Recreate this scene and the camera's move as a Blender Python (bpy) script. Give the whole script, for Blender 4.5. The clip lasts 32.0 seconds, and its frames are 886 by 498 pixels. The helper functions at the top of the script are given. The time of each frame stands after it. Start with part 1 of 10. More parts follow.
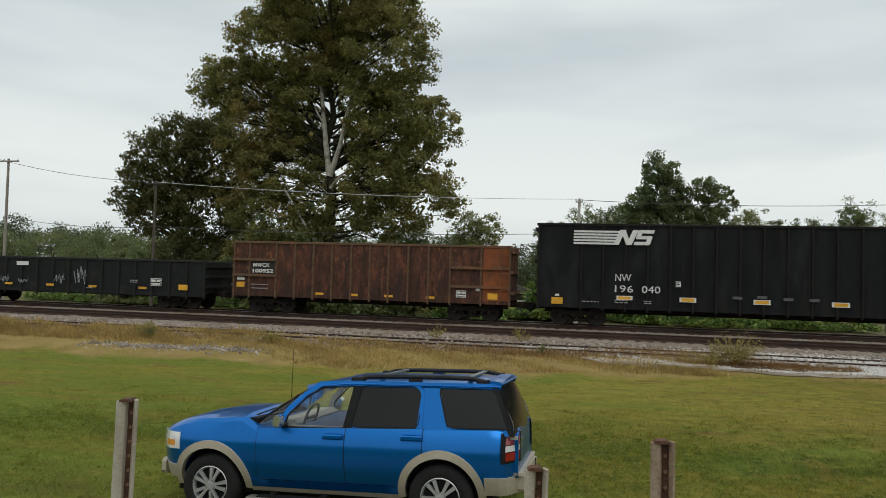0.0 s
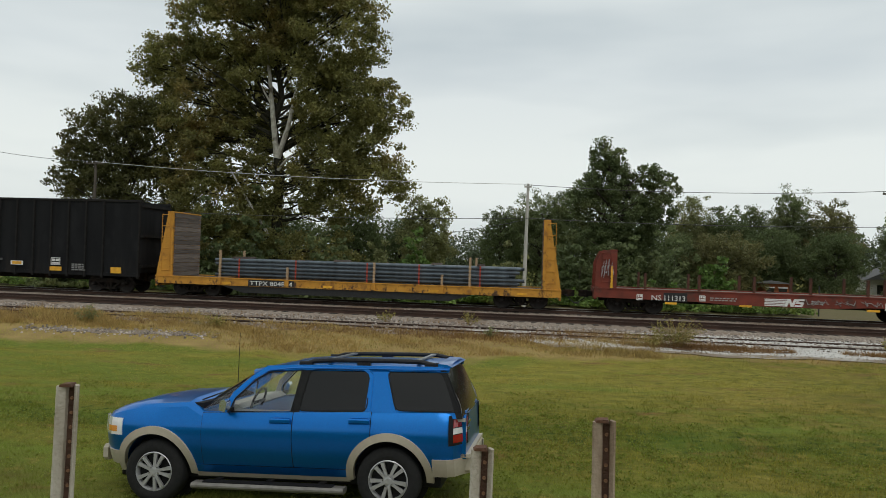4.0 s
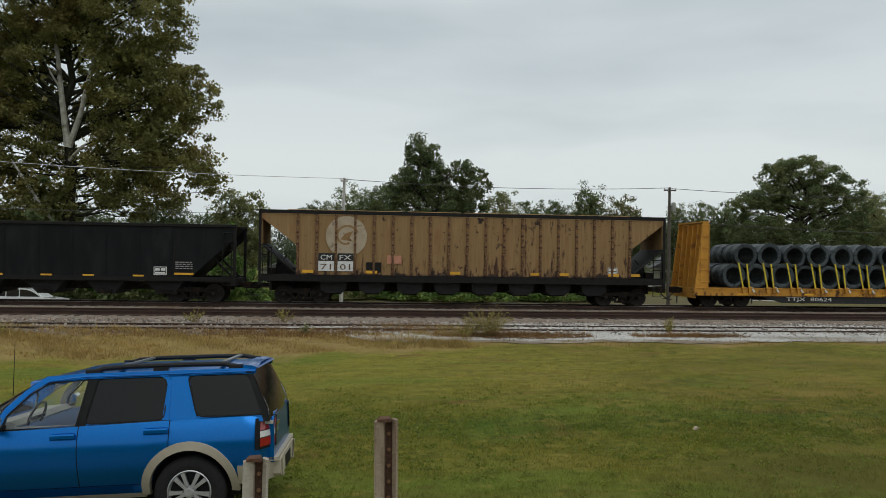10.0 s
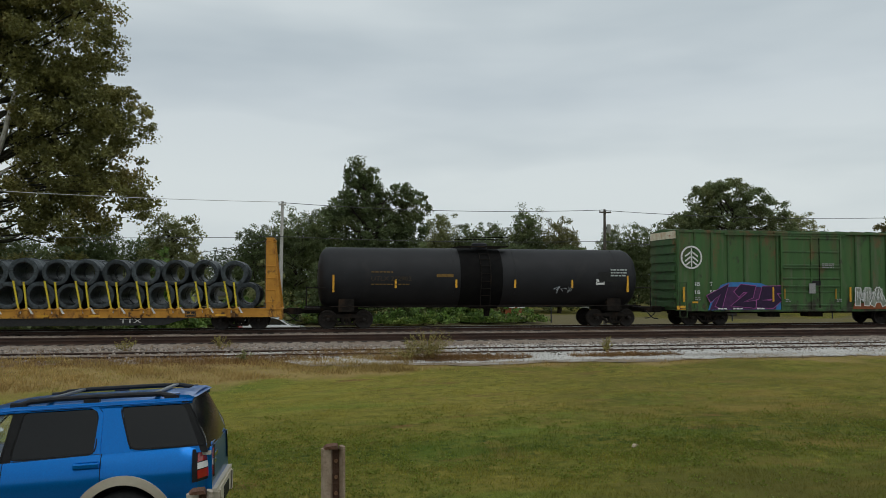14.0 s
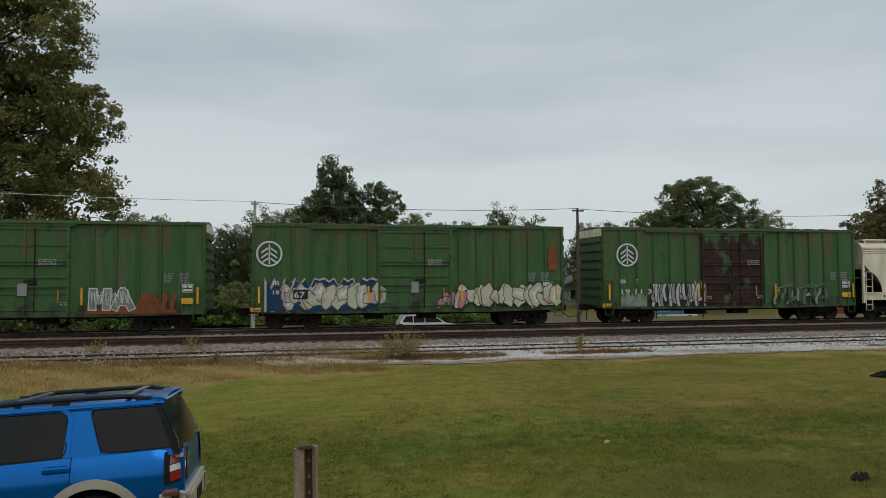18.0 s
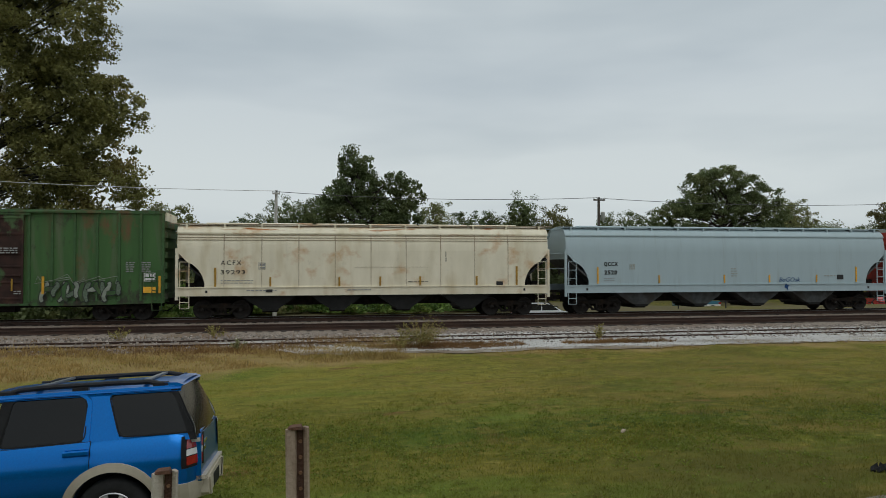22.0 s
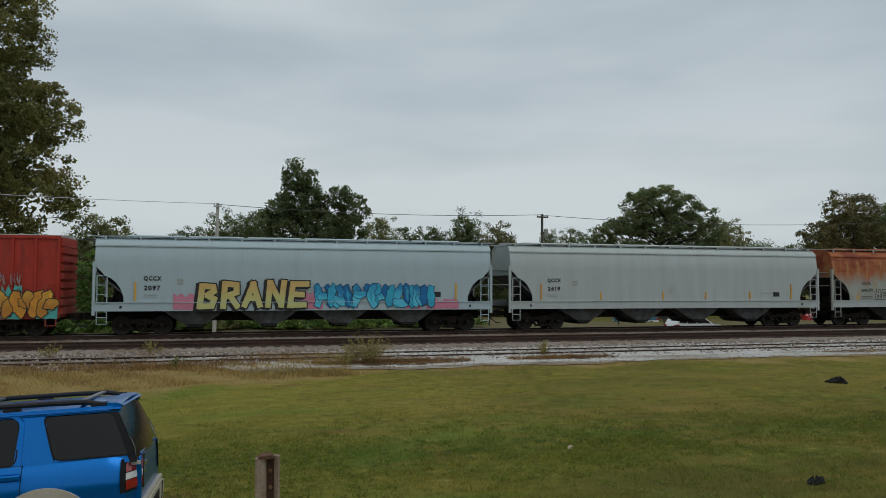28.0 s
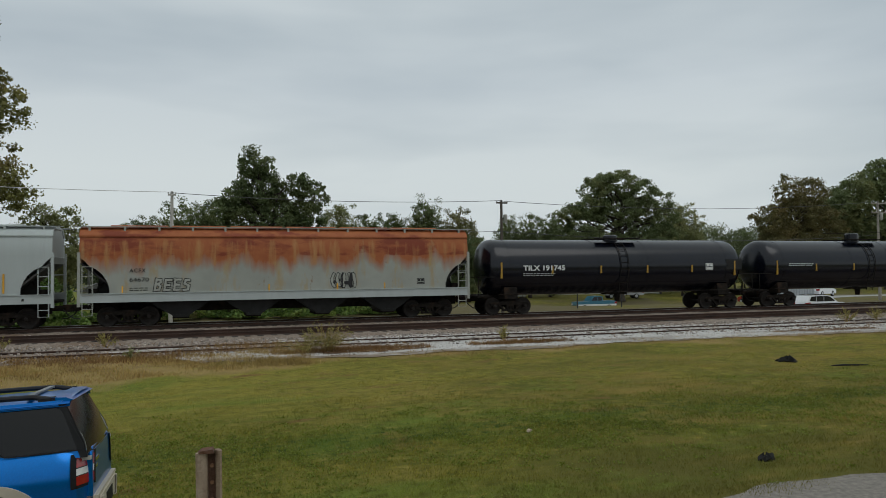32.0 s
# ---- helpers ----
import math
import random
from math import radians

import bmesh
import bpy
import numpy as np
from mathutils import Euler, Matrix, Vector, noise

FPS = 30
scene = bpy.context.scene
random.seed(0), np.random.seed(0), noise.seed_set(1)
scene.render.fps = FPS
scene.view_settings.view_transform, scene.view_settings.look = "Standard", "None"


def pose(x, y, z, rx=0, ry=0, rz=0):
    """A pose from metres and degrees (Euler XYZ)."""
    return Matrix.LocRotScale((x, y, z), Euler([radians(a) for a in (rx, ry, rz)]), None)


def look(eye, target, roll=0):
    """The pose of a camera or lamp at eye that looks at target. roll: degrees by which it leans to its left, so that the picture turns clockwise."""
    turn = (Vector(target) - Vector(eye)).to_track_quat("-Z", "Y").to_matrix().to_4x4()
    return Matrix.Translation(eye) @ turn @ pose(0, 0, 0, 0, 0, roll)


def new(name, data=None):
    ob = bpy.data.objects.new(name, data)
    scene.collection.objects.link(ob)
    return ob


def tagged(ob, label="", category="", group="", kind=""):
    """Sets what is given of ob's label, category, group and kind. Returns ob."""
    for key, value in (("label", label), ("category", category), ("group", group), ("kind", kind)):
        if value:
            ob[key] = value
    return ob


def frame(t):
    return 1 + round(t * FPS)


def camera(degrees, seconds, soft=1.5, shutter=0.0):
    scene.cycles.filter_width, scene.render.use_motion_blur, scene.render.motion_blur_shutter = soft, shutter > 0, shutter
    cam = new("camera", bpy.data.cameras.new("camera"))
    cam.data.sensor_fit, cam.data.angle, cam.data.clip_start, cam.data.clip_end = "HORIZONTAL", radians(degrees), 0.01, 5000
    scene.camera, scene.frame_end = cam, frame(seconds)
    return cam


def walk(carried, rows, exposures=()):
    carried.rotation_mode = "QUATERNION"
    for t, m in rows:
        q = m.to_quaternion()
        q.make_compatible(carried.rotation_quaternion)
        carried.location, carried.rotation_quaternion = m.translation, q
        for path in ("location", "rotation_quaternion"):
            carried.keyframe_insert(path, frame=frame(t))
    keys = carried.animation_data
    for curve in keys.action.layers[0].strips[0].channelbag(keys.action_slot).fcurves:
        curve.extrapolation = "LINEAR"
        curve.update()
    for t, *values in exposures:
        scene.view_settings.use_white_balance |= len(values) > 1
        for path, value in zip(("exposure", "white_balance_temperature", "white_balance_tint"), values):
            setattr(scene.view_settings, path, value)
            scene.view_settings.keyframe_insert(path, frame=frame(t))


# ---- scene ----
# the camera, hand-held on the bank, panning slowly to the right
cam = camera(62.3, 32.0, soft=0.7, shutter=0.1)
PATH = [
    (0.0, 4.653, -8.283, 3.080, 91.84, -1.57, 12.51),
    (0.5, 4.652, -8.288, 3.082, 91.77, -1.61, 11.45),
    (1.0, 4.651, -8.286, 3.080, 91.54, -1.77, 11.23),
    (1.5, 4.645, -8.289, 3.079, 91.41, -1.97, 11.45),
    (2.0, 4.647, -8.299, 3.081, 91.33, -1.96, 11.44),
    (2.5, 4.652, -8.304, 3.082, 91.35, -1.86, 10.79),
    (4.5, 4.667, -8.298, 3.079, 90.56, -1.69, 6.78),
    (5.0, 4.679, -8.303, 3.082, 90.65, -1.47, 4.23),
    (5.5, 4.689, -8.287, 3.081, 90.80, -1.23, 2.44),
    (6.0, 4.692, -8.283, 3.080, 90.97, -1.14, 1.62),
    (6.5, 4.696, -8.287, 3.082, 91.06, -1.19, 0.99),
    (7.0, 4.697, -8.279, 3.079, 91.03, -1.12, -0.10),
    (7.5, 4.702, -8.274, 3.080, 91.07, -1.01, -2.02),
    (8.0, 4.708, -8.273, 3.081, 91.10, -0.82, -4.13),
    (8.5, 4.706, -8.268, 3.080, 90.57, -0.62, -6.86),
    (9.0, 4.735, -8.222, 3.078, 90.56, -0.72, -6.72),
    (9.5, 4.785, -8.182, 3.073, 90.43, -0.87, -5.51),
    (10.0, 4.775, -8.175, 3.080, 90.60, -0.87, -5.54),
    (10.5, 4.758, -8.180, 3.078, 90.80, -0.68, -5.52),
    (11.0, 4.749, -8.188, 3.078, 91.13, -0.26, -5.17),
    (11.5, 4.737, -8.187, 3.077, 91.66, 0.03, -4.88),
    (12.0, 4.731, -8.203, 3.085, 92.04, 0.04, -5.77),
    (12.5, 4.740, -8.214, 3.089, 92.03, 0.00, -7.34),
    (13.0, 4.754, -8.184, 3.080, 91.77, 0.07, -9.40),
    (13.5, 4.760, -8.183, 3.080, 91.94, -0.11, -10.16),
    (14.0, 4.756, -8.200, 3.087, 92.42, -0.15, -10.21),
    (14.5, 4.752, -8.207, 3.090, 92.50, 0.08, -9.88),
    (16.5, 4.756, -8.227, 3.091, 92.50, -0.03, -12.12),
    (17.0, 4.754, -8.233, 3.090, 92.33, -0.05, -12.09),
    (17.5, 4.754, -8.230, 3.090, 92.40, -0.15, -12.06),
    (18.0, 4.760, -8.234, 3.092, 92.33, 0.22, -12.21),
    (18.5, 4.786, -8.220, 3.089, 92.36, 0.47, -12.67),
    (19.0, 4.822, -8.234, 3.083, 92.37, 0.13, -12.72),
    (19.5, 4.835, -8.231, 3.076, 92.16, -0.38, -11.84),
    (20.0, 4.836, -8.230, 3.076, 91.87, -0.42, -11.19),
    (20.5, 4.832, -8.228, 3.075, 91.63, -0.37, -10.80),
    (21.0, 4.842, -8.234, 3.078, 91.31, -0.30, -10.76),
    (21.5, 4.847, -8.229, 3.070, 91.43, -0.03, -10.67),
    (22.0, 4.849, -8.259, 3.074, 91.52, 0.12, -10.54),
    (22.5, 4.851, -8.266, 3.074, 91.54, 0.07, -11.12),
    (23.0, 4.858, -8.267, 3.078, 91.59, -0.10, -11.22),
    (23.5, 4.849, -8.236, 3.072, 91.36, -0.16, -11.00),
    (24.0, 4.826, -8.237, 3.071, 91.40, -0.11, -10.94),
    (24.5, 4.799, -8.228, 3.077, 91.70, 0.16, -10.82),
    (26.5, 4.744, -8.220, 3.100, 94.22, -0.45, -11.53),
    (27.0, 4.728, -8.227, 3.104, 94.07, -0.37, -13.07),
    (27.5, 4.727, -8.213, 3.097, 93.61, -0.06, -14.18),
    (28.0, 4.760, -8.193, 3.094, 92.71, -0.21, -14.96),
    (28.5, 4.777, -8.180, 3.086, 92.17, -0.26, -14.68),
    (29.0, 4.784, -8.176, 3.087, 92.21, -0.17, -14.64),
    (29.5, 4.788, -8.189, 3.098, 92.21, -0.04, -14.81),
    (30.0, 4.792, -8.182, 3.096, 92.15, 0.08, -15.21),
    (30.5, 4.805, -8.162, 3.089, 91.97, 0.28, -16.01),
    (31.0, 4.818, -8.149, 3.090, 91.58, 0.53, -17.38),
    (31.5, 4.813, -8.164, 3.093, 91.65, 0.60, -17.64),
    (32.0, 4.813, -8.174, 3.096, 91.65, 0.57, -18.02),
]
walk(cam, [(r[0], pose(*r[1:])) for r in PATH], exposures=[
    (0.0, 0.04, 6620, 8), (6.0, 0.02, 6620, 8), (9.0, -0.09, 6520, 8), (13.0, -0.24, 6350, 8), (14.5, -0.22, 6350, 8), (19.0, -0.33, 6330, 8),
    (24.0, -0.29, 6330, 8), (28.0, -0.38, 6230, 8), (32.0, -0.30, 6330, 8)])

# ---- light: an overcast sky and a very soft sun ----
SUN_ELEVATION, SUN_TURN = radians(48), radians(200)
world = bpy.data.worlds.new("overcast_sky")
scene.world = world
world.use_nodes = True
wn, wl = world.node_tree.nodes, world.node_tree.links
wn.clear()
w_out = wn.new("ShaderNodeOutputWorld")
w_bg = wn.new("ShaderNodeBackground")
w_sky = wn.new("ShaderNodeTexSky")
w_sky.sky_type, w_sky.sun_disc = "NISHITA", False
w_sky.sun_elevation, w_sky.sun_rotation = SUN_ELEVATION, SUN_TURN
w_sky.dust_density, w_sky.air_density = 4.0, 1.0
w_tc = wn.new("ShaderNodeTexCoord")
w_map = wn.new("ShaderNodeMapping")
w_map.inputs["Scale"].default_value = (1.0, 1.0, 4.5)
w_noise = wn.new("ShaderNodeTexNoise")
w_noise.inputs["Scale"].default_value = 1.7
w_noise.inputs["Detail"].default_value = 4.0
w_noise.inputs["Roughness"].default_value = 0.45
w_ramp = wn.new("ShaderNodeValToRGB")
w_ramp.color_ramp.elements[0].position, w_ramp.color_ramp.elements[0].color = 0.36, (6.0, 6.65, 6.98, 1)
w_ramp.color_ramp.elements[1].position, w_ramp.color_ramp.elements[1].color = 0.60, (8.1, 8.6, 8.65, 1)
# the cloud deck lets more light through towards the horizon
w_sep = wn.new("ShaderNodeSeparateXYZ")
w_hor = wn.new("ShaderNodeValToRGB")
w_hor.color_ramp.elements[0].position, w_hor.color_ramp.elements[0].color = 0.0, (1.01, 1.01, 1.005, 1)
w_hor.color_ramp.elements[1].position, w_hor.color_ramp.elements[1].color = 0.85, (1.13, 1.12, 1.10, 1)
for at, colour in ((0.13, (1.03, 1.03, 1.025, 1)), (0.24, (0.92, 0.935, 0.965, 1)), (0.42, (0.97, 0.98, 0.99, 1))):
    w_hor.color_ramp.elements.new(at).color = colour
w_mul = wn.new("ShaderNodeMix")
w_mul.data_type, w_mul.blend_type = "RGBA", "MULTIPLY"
w_mul.inputs[0].default_value = 1.0
w_mix = wn.new("ShaderNodeMix")
w_mix.data_type = "RGBA"
w_mix.inputs[0].default_value = 0.96
w_bg.inputs["Strength"].default_value = 0.095
wl.new(w_tc.outputs["Generated"], w_map.inputs["Vector"])
wl.new(w_map.outputs[0], w_noise.inputs["Vector"])
wl.new(w_noise.outputs["Fac"], w_ramp.inputs[0])
wl.new(w_tc.outputs["Generated"], w_sep.inputs[0])
wl.new(w_sep.outputs["Z"], w_hor.inputs[0])
wl.new(w_ramp.outputs[0], w_mul.inputs[6])
wl.new(w_hor.outputs[0], w_mul.inputs[7])
wl.new(w_sky.outputs[0], w_mix.inputs[6])
wl.new(w_mul.outputs[2], w_mix.inputs[7])
wl.new(w_mix.outputs[2], w_bg.inputs["Color"])
wl.new(w_bg.outputs[0], w_out.inputs[0])

sun = new("sun", bpy.data.lights.new("sun", "SUN"))
sun.data.energy, sun.data.angle, sun.data.color = 0.7, radians(40), (1.0, 0.97, 0.93)
sun.matrix_world = look((0, 0, 60), (-14, 26, 0))


# ---- materials ----
def material(name, base, second=None, scale=3.0, rough=0.7, metal=0.0, bump=0.0, bump_scale=60.0, third=None, third_scale=0.6, third_at=0.55,
             stretch=(1, 1, 1), random_value=0.0, spec=0.3, coat=0.0, island=False, detail=5.0, soft_at=0.15):
    """A procedural surface: two colours mixed by fine noise, a third in larger stains, and bump."""
    m = bpy.data.materials.new(name)
    m.use_nodes = True
    n, l = m.node_tree.nodes, m.node_tree.links
    b = n["Principled BSDF"]
    b.inputs["Roughness"].default_value, b.inputs["Metallic"].default_value = rough, metal
    b.inputs["Specular IOR Level"].default_value = spec
    b.inputs["Coat Weight"].default_value = coat
    tc = n.new("ShaderNodeTexCoord")
    mp = n.new("ShaderNodeMapping")
    mp.inputs["Scale"].default_value = stretch
    l.new(tc.outputs["Object"], mp.inputs["Vector"])
    second = second or tuple(c * 0.8 for c in base)
    nz = n.new("ShaderNodeTexNoise")
    nz.inputs["Scale"].default_value, nz.inputs["Detail"].default_value = scale, detail
    l.new(mp.outputs[0], nz.inputs["Vector"])
    rp = n.new("ShaderNodeValToRGB")
    rp.color_ramp.elements[0].position, rp.color_ramp.elements[1].position = 0.32, 0.68
    rp.color_ramp.elements[0].color, rp.color_ramp.elements[1].color = (*second, 1), (*base, 1)
    l.new(nz.outputs["Fac"], rp.inputs[0])
    colour = rp.outputs[0]
    if third:
        nt = n.new("ShaderNodeTexNoise")
        nt.inputs["Scale"].default_value, nt.inputs["Detail"].default_value = third_scale, 6.0
        l.new(mp.outputs[0], nt.inputs["Vector"])
        rt = n.new("ShaderNodeValToRGB")
        rt.color_ramp.elements[0].position, rt.color_ramp.elements[1].position = third_at, third_at + soft_at
        l.new(nt.outputs["Fac"], rt.inputs[0])
        mx = n.new("ShaderNodeMix")
        mx.data_type = "RGBA"
        l.new(rt.outputs[0], mx.inputs[0])
        l.new(colour, mx.inputs[6])
        mx.inputs[7].default_value = (*third, 1)
        colour = mx.outputs[2]
    if random_value:
        hs = n.new("ShaderNodeHueSaturation")
        src = n.new("ShaderNodeNewGeometry").outputs["Random Per Island"] if island else n.new("ShaderNodeObjectInfo").outputs["Random"]
        mr = n.new("ShaderNodeMapRange")
        mr.inputs["To Min"].default_value, mr.inputs["To Max"].default_value = 1 - random_value, 1 + random_value
        l.new(src, mr.inputs["Value"])
        l.new(mr.outputs[0], hs.inputs["Value"])
        l.new(colour, hs.inputs["Color"])
        colour = hs.outputs[0]
    l.new(colour, b.inputs["Base Color"])
    if bump:
        nb = n.new("ShaderNodeTexNoise")
        nb.inputs["Scale"].default_value, nb.inputs["Detail"].default_value = bump_scale, 4.0
        l.new(tc.outputs["Object"], nb.inputs["Vector"])
        bp = n.new("ShaderNodeBump")
        bp.inputs["Strength"].default_value, bp.inputs["Distance"].default_value = bump, 0.02
        l.new(nb.outputs["Fac"], bp.inputs["Height"])
        l.new(bp.outputs[0], b.inputs["Normal"])
    return m


def leaf_material(name, base, second, third, random_value=0.45, through_light=0.3):
    m = material(name, base, second, 0.35, 0.55, random_value=random_value, island=True, third=third, third_scale=0.22, third_at=0.52, soft_at=0.2, spec=0.3)
    n, l = m.node_tree.nodes, m.node_tree.links
    b = n["Principled BSDF"]
    tr = n.new("ShaderNodeBsdfTranslucent")
    mix = n.new("ShaderNodeMixShader")
    mix.inputs[0].default_value = through_light
    src = b.inputs["Base Color"].links[0].from_socket
    l.new(src, tr.inputs["Color"])
    l.new(b.outputs[0], mix.inputs[1])
    l.new(tr.outputs[0], mix.inputs[2])
    l.new(mix.outputs[0], n["Material Output"].inputs["Surface"])
    return m


def glass_material(name, tint, rough=0.02, ior=1.5):
    m = bpy.data.materials.new(name)
    m.use_nodes = True
    n, l = m.node_tree.nodes, m.node_tree.links
    n.remove(n["Principled BSDF"])
    tr, gl, mix, fr = (n.new("ShaderNode" + k) for k in ("BsdfTransparent", "BsdfGlossy", "MixShader", "Fresnel"))
    tr.inputs["Color"].default_value = (*tint, 1)
    gl.inputs["Roughness"].default_value = rough
    fr.inputs["IOR"].default_value = ior
    l.new(fr.outputs[0], mix.inputs[0])
    l.new(tr.outputs[0], mix.inputs[1])
    l.new(gl.outputs[0], mix.inputs[2])
    l.new(mix.outputs[0], n["Material Output"].inputs["Surface"])
    return m


STEEL_DARK = material("dark_running_gear", (0.024, 0.020, 0.017), (0.009, 0.008, 0.007), 6, 0.9, 0.0, 0.3, spec=0.08, third=(0.042, 0.027, 0.018), third_scale=2.0)
WHEEL_STEEL = material("wheel_steel", (0.030, 0.024, 0.020), (0.014, 0.012, 0.011), 8, 0.65, 0.2)
RAIL_STEEL = material("rusty_rail", (0.075, 0.041, 0.029), (0.036, 0.022, 0.017), 5, 0.75, 0.0, stretch=(0.2, 1, 1))
RAIL_HEAD = material("polished_rail_head", (0.42, 0.41, 0.40), (0.25, 0.23, 0.21), 3, 0.35, 0.9, stretch=(0.1, 1, 1))
TIE_WOOD = material("creosoted_tie", (0.060, 0.046, 0.036), (0.028, 0.022, 0.019), 9, 0.9, bump=0.5, random_value=0.4, stretch=(3, 0.5, 1))
BALLAST = material("ballast_stone", (0.33, 0.272, 0.222), (0.135, 0.106, 0.085), 11, 0.9, detail=9, spec=0.2, bump=0.9, bump_scale=25, third=(0.17, 0.12, 0.085), third_scale=0.35, third_at=0.5)
BALLAST_STONE = material("loose_ballast", (0.36, 0.315, 0.275), (0.16, 0.13, 0.11), 2, 0.9, random_value=0.6, island=True)
GRAVEL_PALE = material("pale_limestone_gravel", (0.64, 0.62, 0.59), (0.33, 0.315, 0.295), 22, 0.9, bump=0.9, bump_scale=28, spec=0.2, detail=9, third=(0.20, 0.165, 0.125), third_scale=0.55, third_at=0.52, soft_at=0.22, stretch=(0.35, 1.2, 1))
WHITE_PAINT = material("white_stencil", (0.75, 0.75, 0.73), (0.6, 0.6, 0.58), 9, 0.6)
YELLOW_REFLECT = material("yellow_reflector", (0.80, 0.42, 0.04), (0.62, 0.32, 0.03), 6, 0.4, random_value=0.15)
SEAM_RUST = material("rust_dark_seam", (0.30, 0.225, 0.145), (0.44, 0.37, 0.26), 5, 0.8)
FADED_REFLECT = material("dirty_yellow_reflector", (0.42, 0.25, 0.03), (0.32, 0.18, 0.03), 6, 0.5)
STENCIL_GREY = material("faint_grey_stencil", (0.36, 0.36, 0.35), (0.22, 0.22, 0.21), 20, 0.7)
BLACK_PAINT = material("black_stencil", (0.02, 0.02, 0.02), (0.03, 0.03, 0.03), 9, 0.6)


# ---- mesh tools ----
class Build:
    """Gathers boxes, prisms and turned shapes into one mesh."""

    def __init__(self):
        self.v, self.f = [], []

    def add(self, verts, faces):
        k = len(self.v)
        self.v += [tuple(p) for p in verts]
        self.f += [tuple(i + k for i in f) for f in faces]
        return self

    def box(self, x0, y0, z0, x1, y1, z1, c=0.0):
        """A cuboid, its edges along x chamfered by c."""
        if c <= 0:
            v = [(x, y, z) for x in (x0, x1) for y in (y0, y1) for z in (z0, z1)]
            return self.add(v, [(0, 1, 3, 2), (4, 6, 7, 5), (0, 4, 5, 1), (2, 3, 7, 6), (0, 2, 6, 4), (1, 5, 7, 3)])
        return self.prism([(y0 + c, z0), (y1 - c, z0), (y1, z0 + c), (y1, z1 - c), (y1 - c, z1), (y0 + c, z1), (y0, z1 - c), (y0, z0 + c)], x0, x1, "x")

    def prism(self, outline, a, b, axis="y"):
        """An outline swept along an axis from a to b: (x, z) pairs for y, (y, z) for x, (x, y) for z."""
        def put(p, k):
            return {"y": (p[0], k, p[1]), "x": (k, p[0], p[1]), "z": (p[0], p[1], k)}[axis]
        n = len(outline)
        v = [put(p, a) for p in outline] + [put(p, b) for p in outline]
        f = [tuple(range(n - 1, -1, -1)), tuple(range(n, 2 * n))] + [(i, (i + 1) % n, n + (i + 1) % n, n + i) for i in range(n)]
        if axis == "y":
            f = [tuple(reversed(q)) for q in f]
        return self.add(v, f)

    def turn(self, profile, axis="y", n=20, at=(0, 0, 0), caps=True):
        """A profile of (along, radius) turned about an axis."""
        v, f = [], []
        for a, r in profile:
            for k in range(n):
                c, s = math.cos(2 * math.pi * k / n) * r, math.sin(2 * math.pi * k / n) * r
                p = {"y": (c, a, s), "x": (a, c, s), "z": (c, s, a)}[axis]
                v.append((p[0] + at[0], p[1] + at[1], p[2] + at[2]))
        for i in range(len(profile) - 1):
            for k in range(n):
                k2 = (k + 1) % n
                f.append((i * n + k, i * n + k2, (i + 1) * n + k2, (i + 1) * n + k))
        if caps:
            f.append(tuple(range(n - 1, -1, -1)))
            f.append(tuple((len(profile) - 1) * n + k for k in range(n)))
        return self.add(v, f)

    def rod(self, p, q, r, n=6, r2=None):
        """A round bar from p to q."""
        p, q = Vector(p), Vector(q)
        w = (q - p).normalized()
        a = w.orthogonal().normalized()
        b = w.cross(a)
        r2 = r if r2 is None else r2
        v = [p + (a * math.cos(2 * math.pi * k / n) + b * math.sin(2 * math.pi * k / n)) * r for k in range(n)]
        v += [q + (a * math.cos(2 * math.pi * k / n) + b * math.sin(2 * math.pi * k / n)) * r2 for k in range(n)]
        f = [(k, (k + 1) % n, n + (k + 1) % n, n + k) for k in range(n)] + [tuple(range(n - 1, -1, -1)), tuple(range(n, 2 * n))]
        return self.add(v, f)

    def pipe(self, points, r, n=6):
        """One bent tube through some points."""
        pts = [Vector(p) for p in points]
        a = (pts[1] - pts[0]).orthogonal().normalized()
        v, m = [], len(pts)
        for j, p in enumerate(pts):
            w = (pts[min(m - 1, j + 1)] - pts[max(0, j - 1)]).normalized()
            a = (a - w * a.dot(w)).normalized()
            c = w.cross(a)
            v += [p + (a * math.cos(2 * math.pi * k / n) + c * math.sin(2 * math.pi * k / n)) * r for k in range(n)]
        f = [(j * n + k, j * n + (k + 1) % n, (j + 1) * n + (k + 1) % n, (j + 1) * n + k) for j in range(m - 1) for k in range(n)]
        return self.add(v, f + [tuple(range(n - 1, -1, -1)), tuple(range((m - 1) * n, m * n))])

    def mesh(self, name, mat, smooth=False):
        me = bpy.data.meshes.new(name)
        me.from_pydata(self.v, [], self.f)
        me.materials.append(mat)
        bm = bmesh.new()
        bm.from_mesh(me)
        bmesh.ops.recalc_face_normals(bm, faces=bm.faces)
        bm.to_mesh(me)
        bm.free()
        if smooth:
            me.shade_smooth()
            me.set_sharp_from_angle(angle=radians(35))
        return me


def part(name, shape, mat=None, parent=None, label="", smooth=False, at=None):
    """Links a Build, or a mesh that is shared, as one object under a thing."""
    me = shape.mesh(name, mat, smooth) if isinstance(shape, Build) else shape
    ob = new(name, me)
    if parent is not None:
        ob.parent = parent
    if at is not None:
        ob.matrix_basis = at
    return tagged(ob, label)


def thing(name, label, category, group="", kind="", at=None):
    ob = new(name)
    ob.empty_display_size = 0.2
    if at is not None:
        ob.matrix_basis = at
    return tagged(ob, label, category, group, kind)


